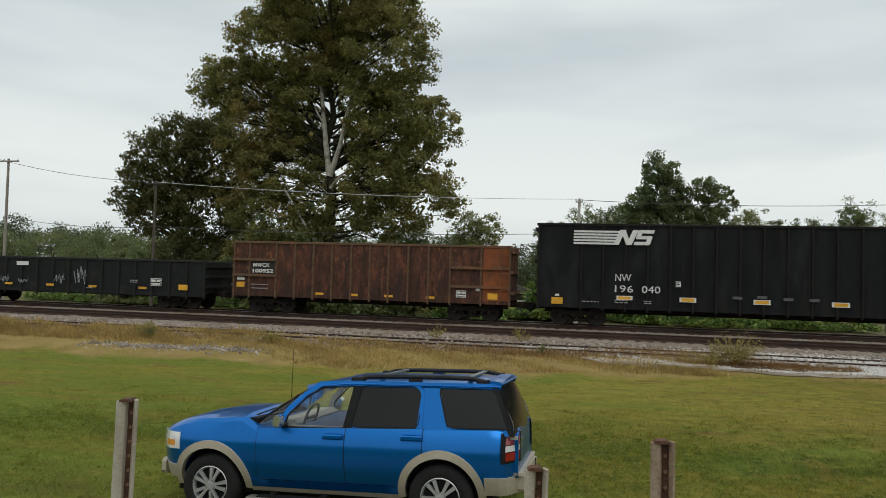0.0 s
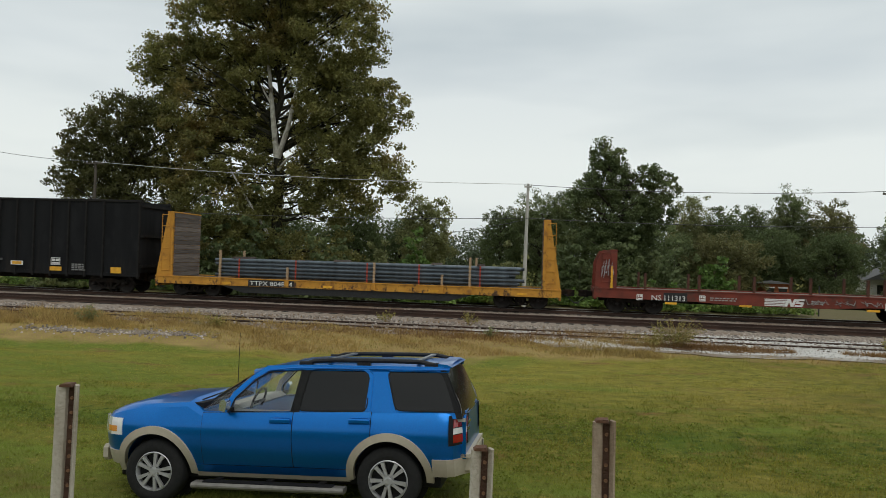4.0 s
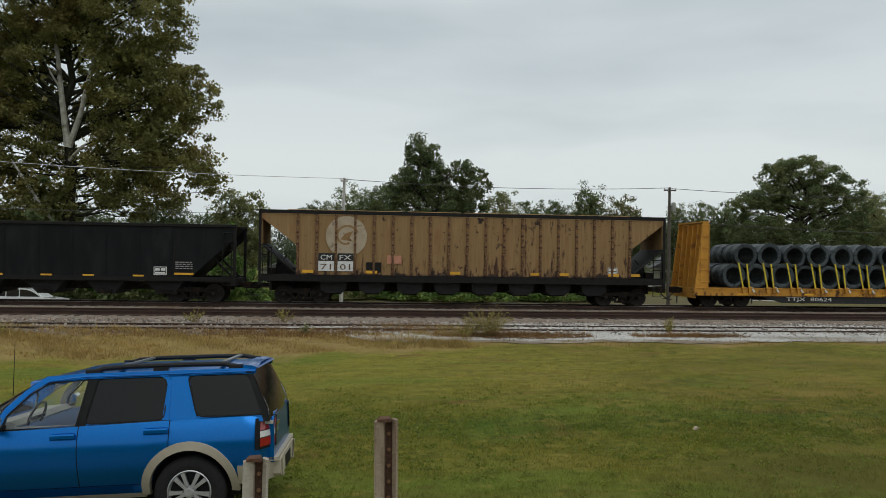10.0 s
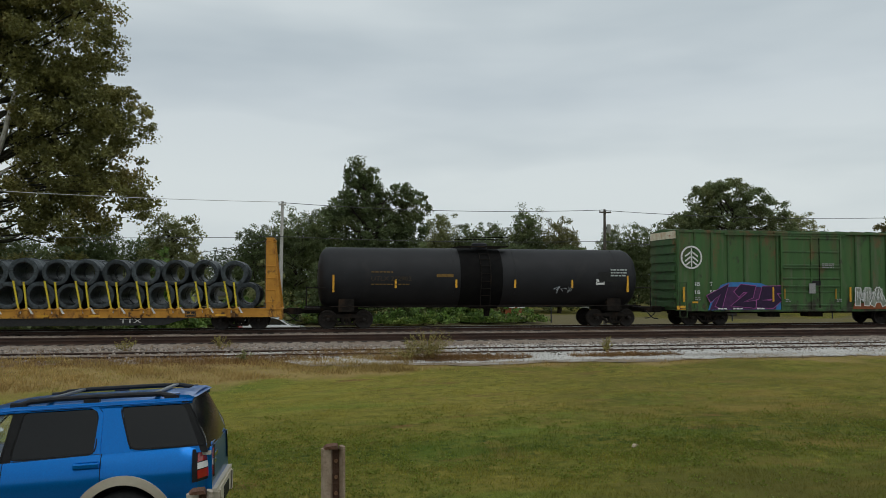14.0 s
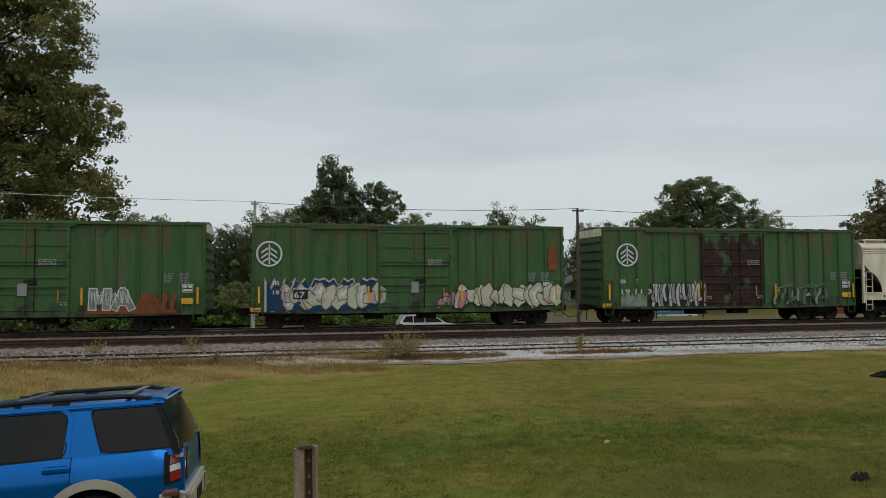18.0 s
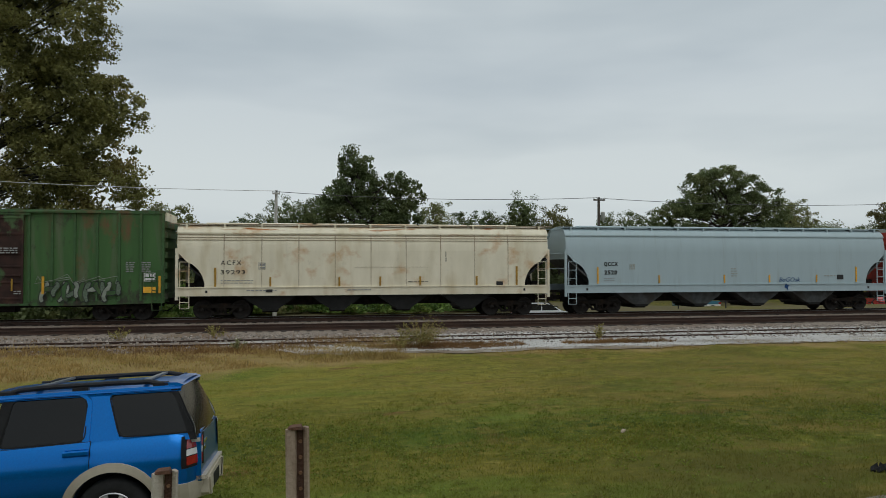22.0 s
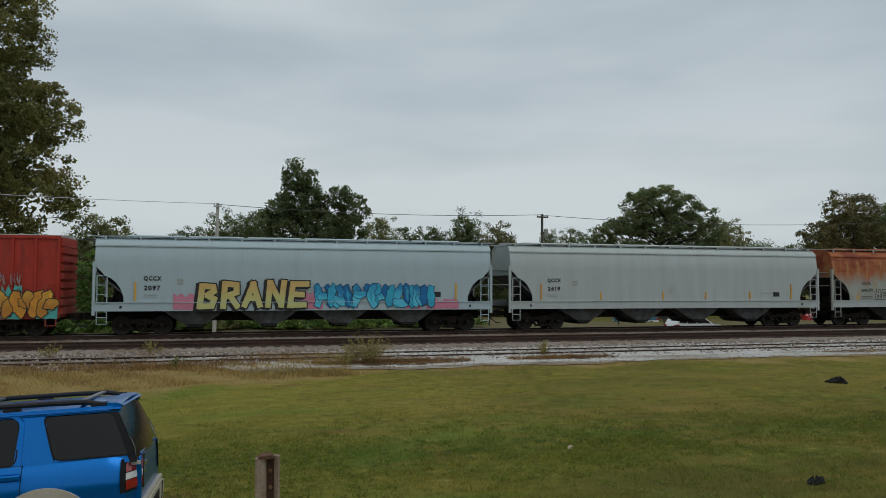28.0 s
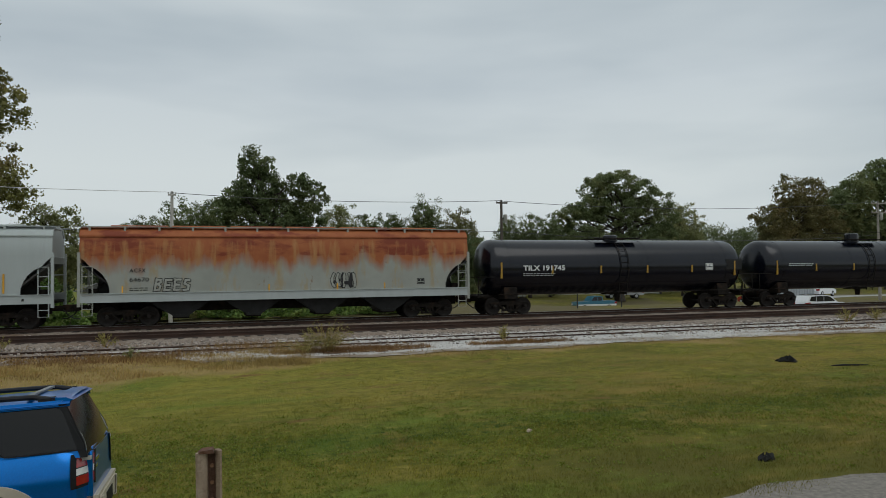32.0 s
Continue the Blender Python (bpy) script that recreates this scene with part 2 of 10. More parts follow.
def np_mesh(name, verts, faces, mat, smooth=False):
    """A mesh from arrays of vertices and of equal-sided faces."""
    me = bpy.data.meshes.new(name)
    verts, faces = np.asarray(verts, np.float32), np.asarray(faces, np.int32)
    me.vertices.add(len(verts))
    me.vertices.foreach_set("co", verts.ravel())
    k = faces.shape[1]
    me.loops.add(faces.size)
    me.loops.foreach_set("vertex_index", faces.ravel())
    me.polygons.add(len(faces))
    me.polygons.foreach_set("loop_start", np.arange(0, faces.size, k, dtype=np.int32))
    me.polygons.foreach_set("loop_total", np.full(len(faces), k, np.int32))
    if smooth:
        me.polygons.foreach_set("use_smooth", np.ones(len(faces), bool))
    me.materials.append(mat)
    me.update(calc_edges=True)
    return me


def lettering(name, text, size, mat, parent, x, y, z, width=0.0, label="", fat=0.0, slant=0.0, spacing=1.0, depth=0.004, turn=0.0):
    """Writing on a side that faces -y: its lower left corner at x, z. width stretches it to that length."""
    cu = bpy.data.curves.new(name, "FONT")
    cu.body, cu.size, cu.extrude, cu.offset, cu.shear, cu.space_character = text, size, depth, fat, slant, spacing
    cu.resolution_u = 2
    tmp = bpy.data.objects.new(name, cu)
    me = bpy.data.meshes.new_from_object(tmp)
    bpy.data.objects.remove(tmp)
    me.materials.clear()
    me.materials.append(mat)
    xs = [v.co.x for v in me.vertices]
    lo, hi = min(xs), max(xs)
    k = width / (hi - lo) if width else 1.0
    for v in me.vertices:
        v.co = ((v.co.x - lo) * k, -v.co.z, v.co.y)
    ob = new(name, me)
    ob.parent = parent
    ob.matrix_basis = pose(x, y, z, 0, turn, 0)
    return tagged(ob, label)


# ---- the ground ----
def ease(a, b, v):
    k = np.clip((v - a) / (b - a), 0, 1)
    return k * k * (3 - 2 * k)


def ground_height(x, y):
    """The field climbs gently to the right, up to the track bed; the lot behind it lies lower; a bank carries the camera."""
    x, y = np.asarray(x, float), np.asarray(y, float)
    field = 0.30 * ease(-4, 12, x) - 0.045 - 0.08 * ease(-4, -40, x)
    bed = 0.40 + 0 * x
    z = field + (bed - field) * ease(11.5, 16.5, y)
    z = z + (-0.35 - z) * ease(32.2, 36.5, y)
    z = z - 0.55 * ease(50, 80, y) - 1.15 * ease(52, 68, y) * (1 - ease(72.6, 74.6, y)) * ease(34, 44, x) * (1 - ease(66, 76, x))
    z = z - 0.70 * ease(33.8, 39.0, y) * (1 - ease(46.4, 49.0, y))
    bank = 1.42 * ease(-3.9, -5.3, y)
    z = z + bank
    return z + 0.025 * np.sin(x * 0.9 + 1.3 * np.sin(y * 0.7)) * np.sin(y * 1.1 + 0.6) * (1 - ease(32, 40, y)) * (1 - ease(14, 16, y))


def gz(x, y):
    return float(ground_height(x, y))


def sheet(name, xs, ys, lift, mat, label, category, edge=None):
    """A strip of the setting that follows the ground, lifted a little."""
    xs, ys = np.asarray(xs, float), np.asarray(ys, float)
    X, Y = np.meshgrid(xs, ys)
    if edge:
        lo, hi = edge(xs)
        k = np.linspace(0, 1, len(ys))[:, None]
        Y = lo[None, :] * (1 - k) + hi[None, :] * k
    Z = ground_height(X, Y) + lift
    nx, ny = len(xs), len(ys)
    i = (np.arange(ny - 1)[:, None] * nx + np.arange(nx - 1)[None, :]).ravel()
    f = np.stack([i, i + 1, i + 1 + nx, i + nx], 1)
    ob = new(name, np_mesh(name, np.stack([X, Y, Z], -1).reshape(-1, 3), f, mat, True))
    return tagged(ob, label, category, kind="structure")


GRASS_GROUND = material("mown_grass", (0.170, 0.158, 0.028), (0.100, 0.100, 0.017), 9.0, 0.95, bump=0.9, bump_scale=34, spec=0.08, detail=8.0,
                        third=(0.255, 0.188, 0.046), third_scale=0.30, third_at=0.52, soft_at=0.22, stretch=(0.5, 1.3, 1))


def dry_margin(m, straw, straw_2):
    """Lets the grass turn to straw towards the siding, with a ragged edge."""
    n, l = m.node_tree.nodes, m.node_tree.links
    b = n["Principled BSDF"]
    src = b.inputs["Base Color"].links[0].from_socket
    tc, sp, nz, nf = (n.new("ShaderNode" + k) for k in ("TexCoord", "SeparateXYZ", "TexNoise", "TexNoise"))
    nz.inputs["Scale"].default_value, nz.inputs["Detail"].default_value = 0.45, 6.0
    nf.inputs["Scale"].default_value = 1.3
    nf.inputs["Detail"].default_value = 7.0
    for q in (sp, nz, nf):
        l.new(tc.outputs["Object"], q.inputs[0])
    mr = n.new("ShaderNodeMapRange")
    mr.inputs["From Min"].default_value, mr.inputs["From Max"].default_value = 11.6, 15.4
    l.new(sp.outputs["Y"], mr.inputs["Value"])
    far = n.new("ShaderNodeMapRange")
    far.inputs["From Min"].default_value, far.inputs["From Max"].default_value = 33.0, 36.0
    far.inputs["To Min"].default_value, far.inputs["To Max"].default_value = 0.0, 1.0
    l.new(sp.outputs["Y"], far.inputs["Value"])
    add = n.new("ShaderNodeMath")
    add.operation = "ADD"
    l.new(mr.outputs[0], add.inputs[0])
    l.new(nz.outputs["Fac"], add.inputs[1])
    east = n.new("ShaderNodeMapRange")
    east.inputs["From Min"].default_value, east.inputs["From Max"].default_value, east.inputs["To Max"].default_value = 3.0, 10.0, 0.38
    l.new(sp.outputs["X"], east.inputs["Value"])
    less = n.new("ShaderNodeMath")
    less.operation = "SUBTRACT"
    l.new(add.outputs[0], less.inputs[0])
    l.new(east.outputs[0], less.inputs[1])
    add = less
    cut = n.new("ShaderNodeMath")
    cut.operation = "SUBTRACT"
    l.new(add.outputs[0], cut.inputs[0])
    l.new(far.outputs[0], cut.inputs[1])
    rp = n.new("ShaderNodeValToRGB")
    rp.color_ramp.elements[0].position, rp.color_ramp.elements[1].position = 0.80, 1.0
    l.new(cut.outputs[0], rp.inputs[0])
    rc = n.new("ShaderNodeValToRGB")
    rc.color_ramp.elements[0].color, rc.color_ramp.elements[1].color = (*straw_2, 1), (*straw, 1)
    l.new(nf.outputs["Fac"], rc.inputs[0])
    mx = n.new("ShaderNodeMix")
    mx.data_type = "RGBA"
    l.new(rp.outputs[0], mx.inputs[0])
    l.new(src, mx.inputs[6])
    l.new(rc.outputs[0], mx.inputs[7])
    l.new(mx.outputs[2], b.inputs["Base Color"])


def blend_in(m, mask, colour):
    """Mixes one more colour into a surface where a mask is high."""
    n, l = m.node_tree.nodes, m.node_tree.links
    b = n["Principled BSDF"]
    mx = n.new("ShaderNodeMix")
    mx.data_type = "RGBA"
    l.new(mask, mx.inputs[0])
    l.new(b.inputs["Base Color"].links[0].from_socket, mx.inputs[6])
    mx.inputs[7].default_value = (*colour, 1)
    for k in list(b.inputs["Base Color"].links):
        l.remove(k)
    l.new(mx.outputs[2], b.inputs["Base Color"])
    for q in n:
        if q.type == "BSDF_TRANSLUCENT":
            l.new(mx.outputs[2], q.inputs["Color"])


def noise_mask(m, scale, lo, hi, shift=None, detail=6.0, rough=0.6):
    """A ragged mask from stretched noise; shift = (axis, a, b, gain) favours one side of the place."""
    n, l = m.node_tree.nodes, m.node_tree.links
    tc, mp, nz, rp = (n.new("ShaderNode" + k) for k in ("TexCoord", "Mapping", "TexNoise", "ValToRGB"))
    mp.inputs["Scale"].default_value = scale
    nz.inputs["Scale"].default_value, nz.inputs["Detail"].default_value, nz.inputs["Roughness"].default_value = 1.0, detail, rough
    l.new(tc.outputs["Object"], mp.inputs[0])
    l.new(mp.outputs[0], nz.inputs["Vector"])
    out = nz.outputs["Fac"]
    for axis, a, b, gain in shift or ():
        sp, mr, add = (n.new("ShaderNode" + k) for k in ("SeparateXYZ", "MapRange", "Math"))
        mr.interpolation_type = "SMOOTHSTEP"
        mr.inputs["From Min"].default_value, mr.inputs["From Max"].default_value = a, b
        mr.inputs["To Max"].default_value = gain
        l.new(tc.outputs["Object"], sp.inputs[0])
        l.new(sp.outputs[axis], mr.inputs["Value"])
        l.new(out, add.inputs[0])
        l.new(mr.outputs[0], add.inputs[1])
        out = add.outputs[0]
    rp.color_ramp.elements[0].position, rp.color_ramp.elements[1].position = lo, hi
    l.new(out, rp.inputs[0])
    return rp.outputs[0]


def field_growth(m, k):
    """Clover and lush grass in a damp belt along the field, bare brown spots, and thin streaks of green elsewhere."""
    blend_in(m, noise_mask(m, (0.16, 0.62, 1), 0.50, 0.66, (("X", 6, -9, 0.14), ("Y", 3.6, 0.5, 0.10)), detail=8), (0.135 * k, 0.168 * k, 0.028 * k))
    blend_in(m, noise_mask(m, (0.42, 1.1, 1), 0.60, 0.68, detail=7), (0.185 * k, 0.112 * k, 0.043 * k))
    blend_in(m, noise_mask(m, (1.7, 4.6, 1), 0.57, 0.72, (("X", 5.0, 15.0, 0.06),), 8), (0.084 * k, 0.092 * k, 0.014 * k))
    blend_in(m, noise_mask(m, (4.2, 5.0, 1), 0.52, 0.72, (("X", 5.0, 15.0, 0.10),), 4), (0.092 * k, 0.094 * k, 0.016 * k))
    blend_in(m, noise_mask(m, (3.1, 4.3, 1.7), 0.58, 0.72, detail=4), (0.245 * k, 0.205 * k, 0.05 * k))
    blend_in(m, noise_mask(m, (0.5, 1.0, 1), 0.66, 0.90, (("Y", 2.4, 4.0, 0.24), ("Y", 4.4, 6.2, -0.24)), 10, 0.78), (0.066 * k, 0.106 * k, 0.014 * k))
    # a darker tone that gains towards the near edge and to the right
    blend_in(m, noise_mask(m, (0.3, 0.5, 1), 0.62, 0.86, (("Y", 3.4, 0.6, 0.17), ("X", 5.0, 13.0, 0.16)), 8, 0.7), (0.105 * k, 0.098 * k, 0.022 * k))
    blend_in(m, noise_mask(m, (0.7, 1.5, 1), 0.66, 0.80, (("Y", 2.0, 6.0, 0.05), ("X", -2.0, 9.0, 0.06)), 9, 0.72), (0.215 * k, 0.150 * k, 0.050 * k))
    blend_in(m, noise_mask(m, (5.5, 6.5, 2), 0.66, 0.78, (("Y", 3.0, 4.0, 0.14), ("Y", 4.8, 5.8, -0.14)), 4), (0.040 * k, 0.066 * k, 0.011 * k))


# lighter straw tone far out: the paler look at a grazing angle, as colour
blend_in(GRASS_GROUND, noise_mask(GRASS_GROUND, (0.8, 2.0, 1), 0.60, 0.92, (("Y", 4.5, 10.0, 0.30),), 7), (0.245, 0.215, 0.044))
field_growth(GRASS_GROUND, 0.95)
blend_in(GRASS_GROUND, noise_mask(GRASS_GROUND, (0.35, 0.8, 1), 0.60, 0.86, (("X", 7.0, 14.0, 0.16), ("Y", 13.0, 15.0, -0.4)), 8, 0.7), (0.215, 0.158, 0.042))
blend_in(GRASS_GROUND, noise_mask(GRASS_GROUND, (0.12, 0.3, 1), 0.80, 1.0, (("Y", 31.5, 34.0, 0.42), ("X", -2.0, 14.0, 0.08), ("Y", 66.0, 80.0, -0.2)), 8), (0.135, 0.115, 0.062))
dry_margin(GRASS_GROUND, (0.37, 0.27, 0.105), (0.18, 0.125, 0.052))
blend_in(GRASS_GROUND, noise_mask(GRASS_GROUND, (0.35, 0.9, 1), 0.74, 0.90, (("Y", 13.4, 15.6, 0.22), ("Y", 30.0, 33.0, -0.4)), 8, 0.7), (0.105, 0.060, 0.030))
gx = np.unique(np.concatenate([np.linspace(-900, -60, 20), np.arange(-60, 80, 1.0), np.linspace(80, 900, 20)]))
gy = np.unique(np.concatenate([np.linspace(-400, -20, 10), np.arange(-20, -7, 1.0), np.arange(-7, 40, 0.5), np.arange(40, 130, 4.0), np.linspace(130, 2200, 14)]))
sheet("ground", gx, gy, 0.0, GRASS_GROUND, "mown field with green and straw coloured grass", "grass field")

LANE = material("worn_asphalt_lane", (0.25, 0.225, 0.195), (0.16, 0.145, 0.125), 14, 0.95, bump=0.5, bump_scale=70, third=(0.17, 0.135, 0.095), third_scale=0.8)
sheet("road_near", np.arange(-40, 70, 0.4), np.linspace(0, 1, 9), 0.012, LANE, "narrow worn lane with sandy broken edges", "lane",
      lambda xs: (np.full(len(xs), -3.7), -0.60 - 0.37 * ease(9, -1, xs) + 0.27 * ease(9.5, 13.0, xs) + 0.10 * np.sin(xs * 1.7) + 0.07 * np.sin(xs * 4.3 + 1)))
bed_edges = lambda xs: (16.6 + 0.25 * np.sin(xs * 0.5) + 0.2 * np.sin(xs * 1.9 + 1), np.full(len(xs), 33.6) + 0.3 * np.sin(xs * 0.8))
sheet("track_bed", np.arange(-160, 260, 0.8), np.linspace(0, 1, 36), 0.012, BALLAST, "grey crushed stone ballast between the tracks", "track bed", bed_edges)
sheet("gravel_strip", np.arange(1.5, 160, 0.5), np.linspace(0, 1, 14), 0.024, GRAVEL_PALE, "pale limestone gravel spread over the siding", "gravel",
      lambda xs: (15.05 + 0.22 * np.sin(xs * 0.33 + 0.5) + 0.15 * np.sin(xs * 1.1) + 0.10 * np.sin(xs * 3.7) + 2.2 * ease(6, 1.5, xs), 21.2 + 0.3 * np.sin(xs * 0.6) - 2.2 * ease(8, 1.5, xs)))
DIRT = material("brown_dead_thatch", (0.145, 0.080, 0.036), (0.075, 0.044, 0.024), 6, 0.95, bump=0.8, bump_scale=30, third=(0.23, 0.145, 0.06), third_scale=1.4, third_at=0.55)
for dx0, dx1, dyc, dw in ((7.2, 12.4, 16.5, 0.85), (3.6, 9.0, 18.0, 0.35), (14.3, 17.5, 16.5, 0.40), (27.0, 33.0, 16.4, 0.5)):
    sheet("dirt_patch", np.linspace(dx0, dx1, 26), np.linspace(0, 1, 5), 0.040, DIRT, "brown dead thatch over the pale gravel", "bare soil",
          lambda xs: (dyc - dw * np.sin((xs - dx0) / (dx1 - dx0) * math.pi) ** 0.6 + 0.12 * np.sin(xs * 4.1), dyc + dw * np.sin((xs - dx0) / (dx1 - dx0) * math.pi) ** 0.6 + 0.10 * np.sin(xs * 5.3 + 1)))
blend_in(GRAVEL_PALE, noise_mask(GRAVEL_PALE, (0.9, 2.2, 1), 0.62, 0.84, (("Y", 16.0, 15.0, 0.34), ("X", 10.0, 6.0, 0.14)), 8, 0.7), (0.21, 0.165, 0.12))
sheet("gravel_patch", np.arange(4.4, 8.0, 0.2), np.linspace(0, 1, 7), 0.034, GRAVEL_PALE, "thin patch of grey gravel in the brown thatch", "gravel",
      lambda xs: (15.6 - 0.6 * np.abs(np.sin((xs - 4.4) / 3.6 * math.pi)) ** 0.6 + 0.14 * np.sin(xs * 5) + 0.08 * np.sin(xs * 13), 15.8 + 0.6 * np.abs(np.sin((xs - 4.4) / 3.6 * math.pi)) ** 0.6 + 0.14 * np.sin(xs * 4) + 0.08 * np.sin(xs * 11)))
sheet("gravel_patch", np.arange(-13.2, -6.4, 0.4), np.linspace(0, 1, 6), 0.012, BALLAST, "thin patch of pale gravel in the dry grass", "gravel",
      lambda xs: (14.6 - 0.30 * np.sin((xs + 13.2) / 6.8 * math.pi) ** 0.7 + 0.12 * np.sin(xs * 5), 14.6 + 0.22 * np.sin((xs + 13.2) / 6.8 * math.pi) ** 0.7 + 0.1 * np.sin(xs * 4)))
ROAD_FAR = material("grey_street", (0.20, 0.20, 0.20), (0.15, 0.15, 0.15), 6, 0.9)
sheet("road_far", np.arange(-160, 260, 4.0), np.linspace(0, 1, 5), 0.02, ROAD_FAR, "grey asphalt street behind the tracks", "street",
      lambda xs: (np.full(len(xs), 41.2), np.full(len(xs), 46.2)))

# ---- the three tracks ----
RAIL_Z = 0.65
TRACKS = {"main": (29.55, RAIL_Z, -110, 210), "second": (24.0, RAIL_Z, -110, 210), "siding": (18.9, 0.482, -60, 80)}


def rail_mesh(x0, x1, base, head):
    web = [(-0.075, -0.165), (0.075, -0.165), (0.07, -0.15), (0.012, -0.135), (0.012, -0.045), (0.037, -0.035), (0.037, -0.012),
           (-0.037, -0.012), (-0.037, -0.035), (-0.012, -0.045), (-0.012, -0.135), (-0.07, -0.15)]
    return Build().prism(web, x0, x1, "x").mesh("rail", base), Build().box(x0, -0.037, -0.011, x1, 0.037, 0.0, 0.008).mesh("rail_head", head)


TIE_MESHES = []
for k in range(4):
    rnd = random.Random(40 + k)
    TIE_MESHES.append(Build().prism([(-0.115, -0.2), (0.115, -0.2), (0.115, -0.02 + rnd.uniform(-0.012, 0.004)), (0.095, 0.0), (-0.09, rnd.uniform(-0.008, 0)), (-0.115, -0.025)],
                                    -1.3 + rnd.uniform(-0.03, 0.03), 1.3 + rnd.uniform(-0.03, 0.03), "y").mesh("tie", TIE_WOOD))

for key, (ty, tz, x0, x1) in TRACKS.items():
    bright = key == "main"
    track = thing("railway_track", {"main": "railway track with polished rail heads in grey ballast", "second": "railway track with rusty rails and dark wooden ties",
                                    "siding": "old siding with rusty rails half buried in gravel"}[key], "railway track", kind="structure")
    for side in (-0.755, 0.755):
        a, b = rail_mesh(x0, x1, RAIL_STEEL, RAIL_HEAD if bright else RAIL_STEEL)
        r = part("rail", a, parent=track, at=pose(0, ty + side, tz))
        part("rail_head", b, parent=r)
    rnd = random.Random(7)
    first, last = (-46, 74) if key != "siding" else (-26, 9)
    n = int((last - first) / 0.52)
    for k in range(min(n, 300)):
        part("tie", TIE_MESHES[rnd.randrange(4)], parent=track, at=pose(first + k * 0.52 + rnd.uniform(-0.04, 0.04), ty + rnd.uniform(-0.03, 0.03), tz - 0.155 + rnd.uniform(-0.012, 0.008), 0, 0, rnd.uniform(-1.5, 1.5)))

# ballast heaped under the two running tracks
for key, (ty, tz, x0, x1) in list(TRACKS.items())[:2]:
    xs = np.arange(-70, 120, 0.45)
    prof = [(-2.9, -0.26), (-1.9, -0.215), (-1.45, -0.165), (-0.8, -0.19), (0.8, -0.19), (1.45, -0.165), (1.9, -0.215), (2.9, -0.26)]
    V = [(x, ty + py + 0.05 * noise.noise((x, py * 3, 0)), tz + pz + 0.03 * noise.noise((x * 1.3, py * 2, ty))) for x in xs for py, pz in prof]
    m = len(prof)
    Fq = [(i * m + j, (i + 1) * m + j, (i + 1) * m + j + 1, i * m + j + 1) for i in range(len(xs) - 1) for j in range(m - 1)]
    tagged(new("ballast_bed", np_mesh("ballast_bed", V, Fq, BALLAST, True)), "mounded grey ballast under the rails", "ballast", kind="structure")


def scatter_stones(name, count, spots, size, mat, label, seed):
    """Loose stones as small uneven blocks in one mesh."""
    rng = np.random.default_rng(seed)
    xy, z = spots(rng, count)
    base = np.array([(-1, -1, -0.6), (1, -1, -0.6), (1, 1, -0.6), (-1, 1, -0.6), (-0.7, -0.7, 0.6), (0.7, -0.7, 0.6), (0.7, 0.7, 0.6), (-0.7, 0.7, 0.6)])
    quads = np.array([(4, 5, 6, 7), (0, 1, 5, 4), (1, 2, 6, 5), (2, 3, 7, 6), (3, 0, 4, 7)])
    s = rng.uniform(*size, (count, 1, 1)) * rng.uniform(0.6, 1.3, (count, 8, 3))
    a = rng.uniform(0, 6.28, count)
    p = base[None] * s
    c, si = np.cos(a)[:, None], np.sin(a)[:, None]
    v = np.stack([p[..., 0] * c - p[..., 1] * si + xy[:, :1], p[..., 0] * si + p[..., 1] * c + xy[:, 1:], p[..., 2] + z[:, None]], -1)
    f = quads[None] + (np.arange(count) * 8)[:, None, None]
    return tagged(new(name, np_mesh(name, v.reshape(-1, 3), f.reshape(-1, 4), mat)), label, "gravel", kind="stuff")


def bed_spots(rng, n):
    x = rng.uniform(-32, 62, n)
    y = np.where(rng.random(n) < 0.45, rng.uniform(25.2, 28.3, n), np.where(rng.random(n) < 0.6, rng.uniform(20.5, 22.8, n), rng.uniform(17.0, 20.5, n)))
    z = np.where(np.abs(y - 24) < 2.6, 0.42, np.where(np.abs(y - 29.55) < 2.6, 0.42, ground_height(x, y) + 0.03))
    return np.stack([x, y], 1), z + 0.01


scatter_stones("loose_ballast", 18000, bed_spots, (0.022, 0.05), BALLAST_STONE, "loose grey ballast stones along the tracks", 11)
scatter_stones("loose_gravel", 420, lambda rng, n: ((lambda x, y: (np.stack([x, y], 1), ground_height(x, y) + 0.02))(rng.uniform(-13.4, -6.2, n), rng.normal(14.55, 0.26, n))), (0.015, 0.04), BALLAST_STONE, "loose grey stones of the thin gravel patch", 14)
scatter_stones("loose_gravel", 6000, lambda rng, n: ((lambda x, y: (np.stack([x, y], 1), ground_height(x, y) + 0.035))(rng.uniform(8, 60, n), 15.2 + 5.6 * rng.random(n) ** 1.2)),
               (0.012, 0.035), GRAVEL_PALE, "loose pale limestone chips", 12)


# ---- the train ----
# how far the train has rolled to the left, second by second
ROLLED = [0.00, -9.84, -19.74, -29.65, -39.48, -49.24, -58.96, -68.68, -78.38, -88.04, -97.68, -107.34, -117.03, -126.72, -136.41, -146.07, -155.71, -165.34, -174.97, -184.60, -194.26, -203.92, -213.57, -223.18, -232.80, -242.42, -252.05, -261.67, -271.29, -280.92, -290.59, -300.34, -310.23]


def rolled(t):
    i = min(int(t), 31)
    return ROLLED[i] + (ROLLED[i + 1] - ROLLED[i]) * (t - i)


TRACK_Y, CARS, LOADS = 29.55, [], []
HALF = 1.55  # half a car's width
WHEEL_R = 0.457


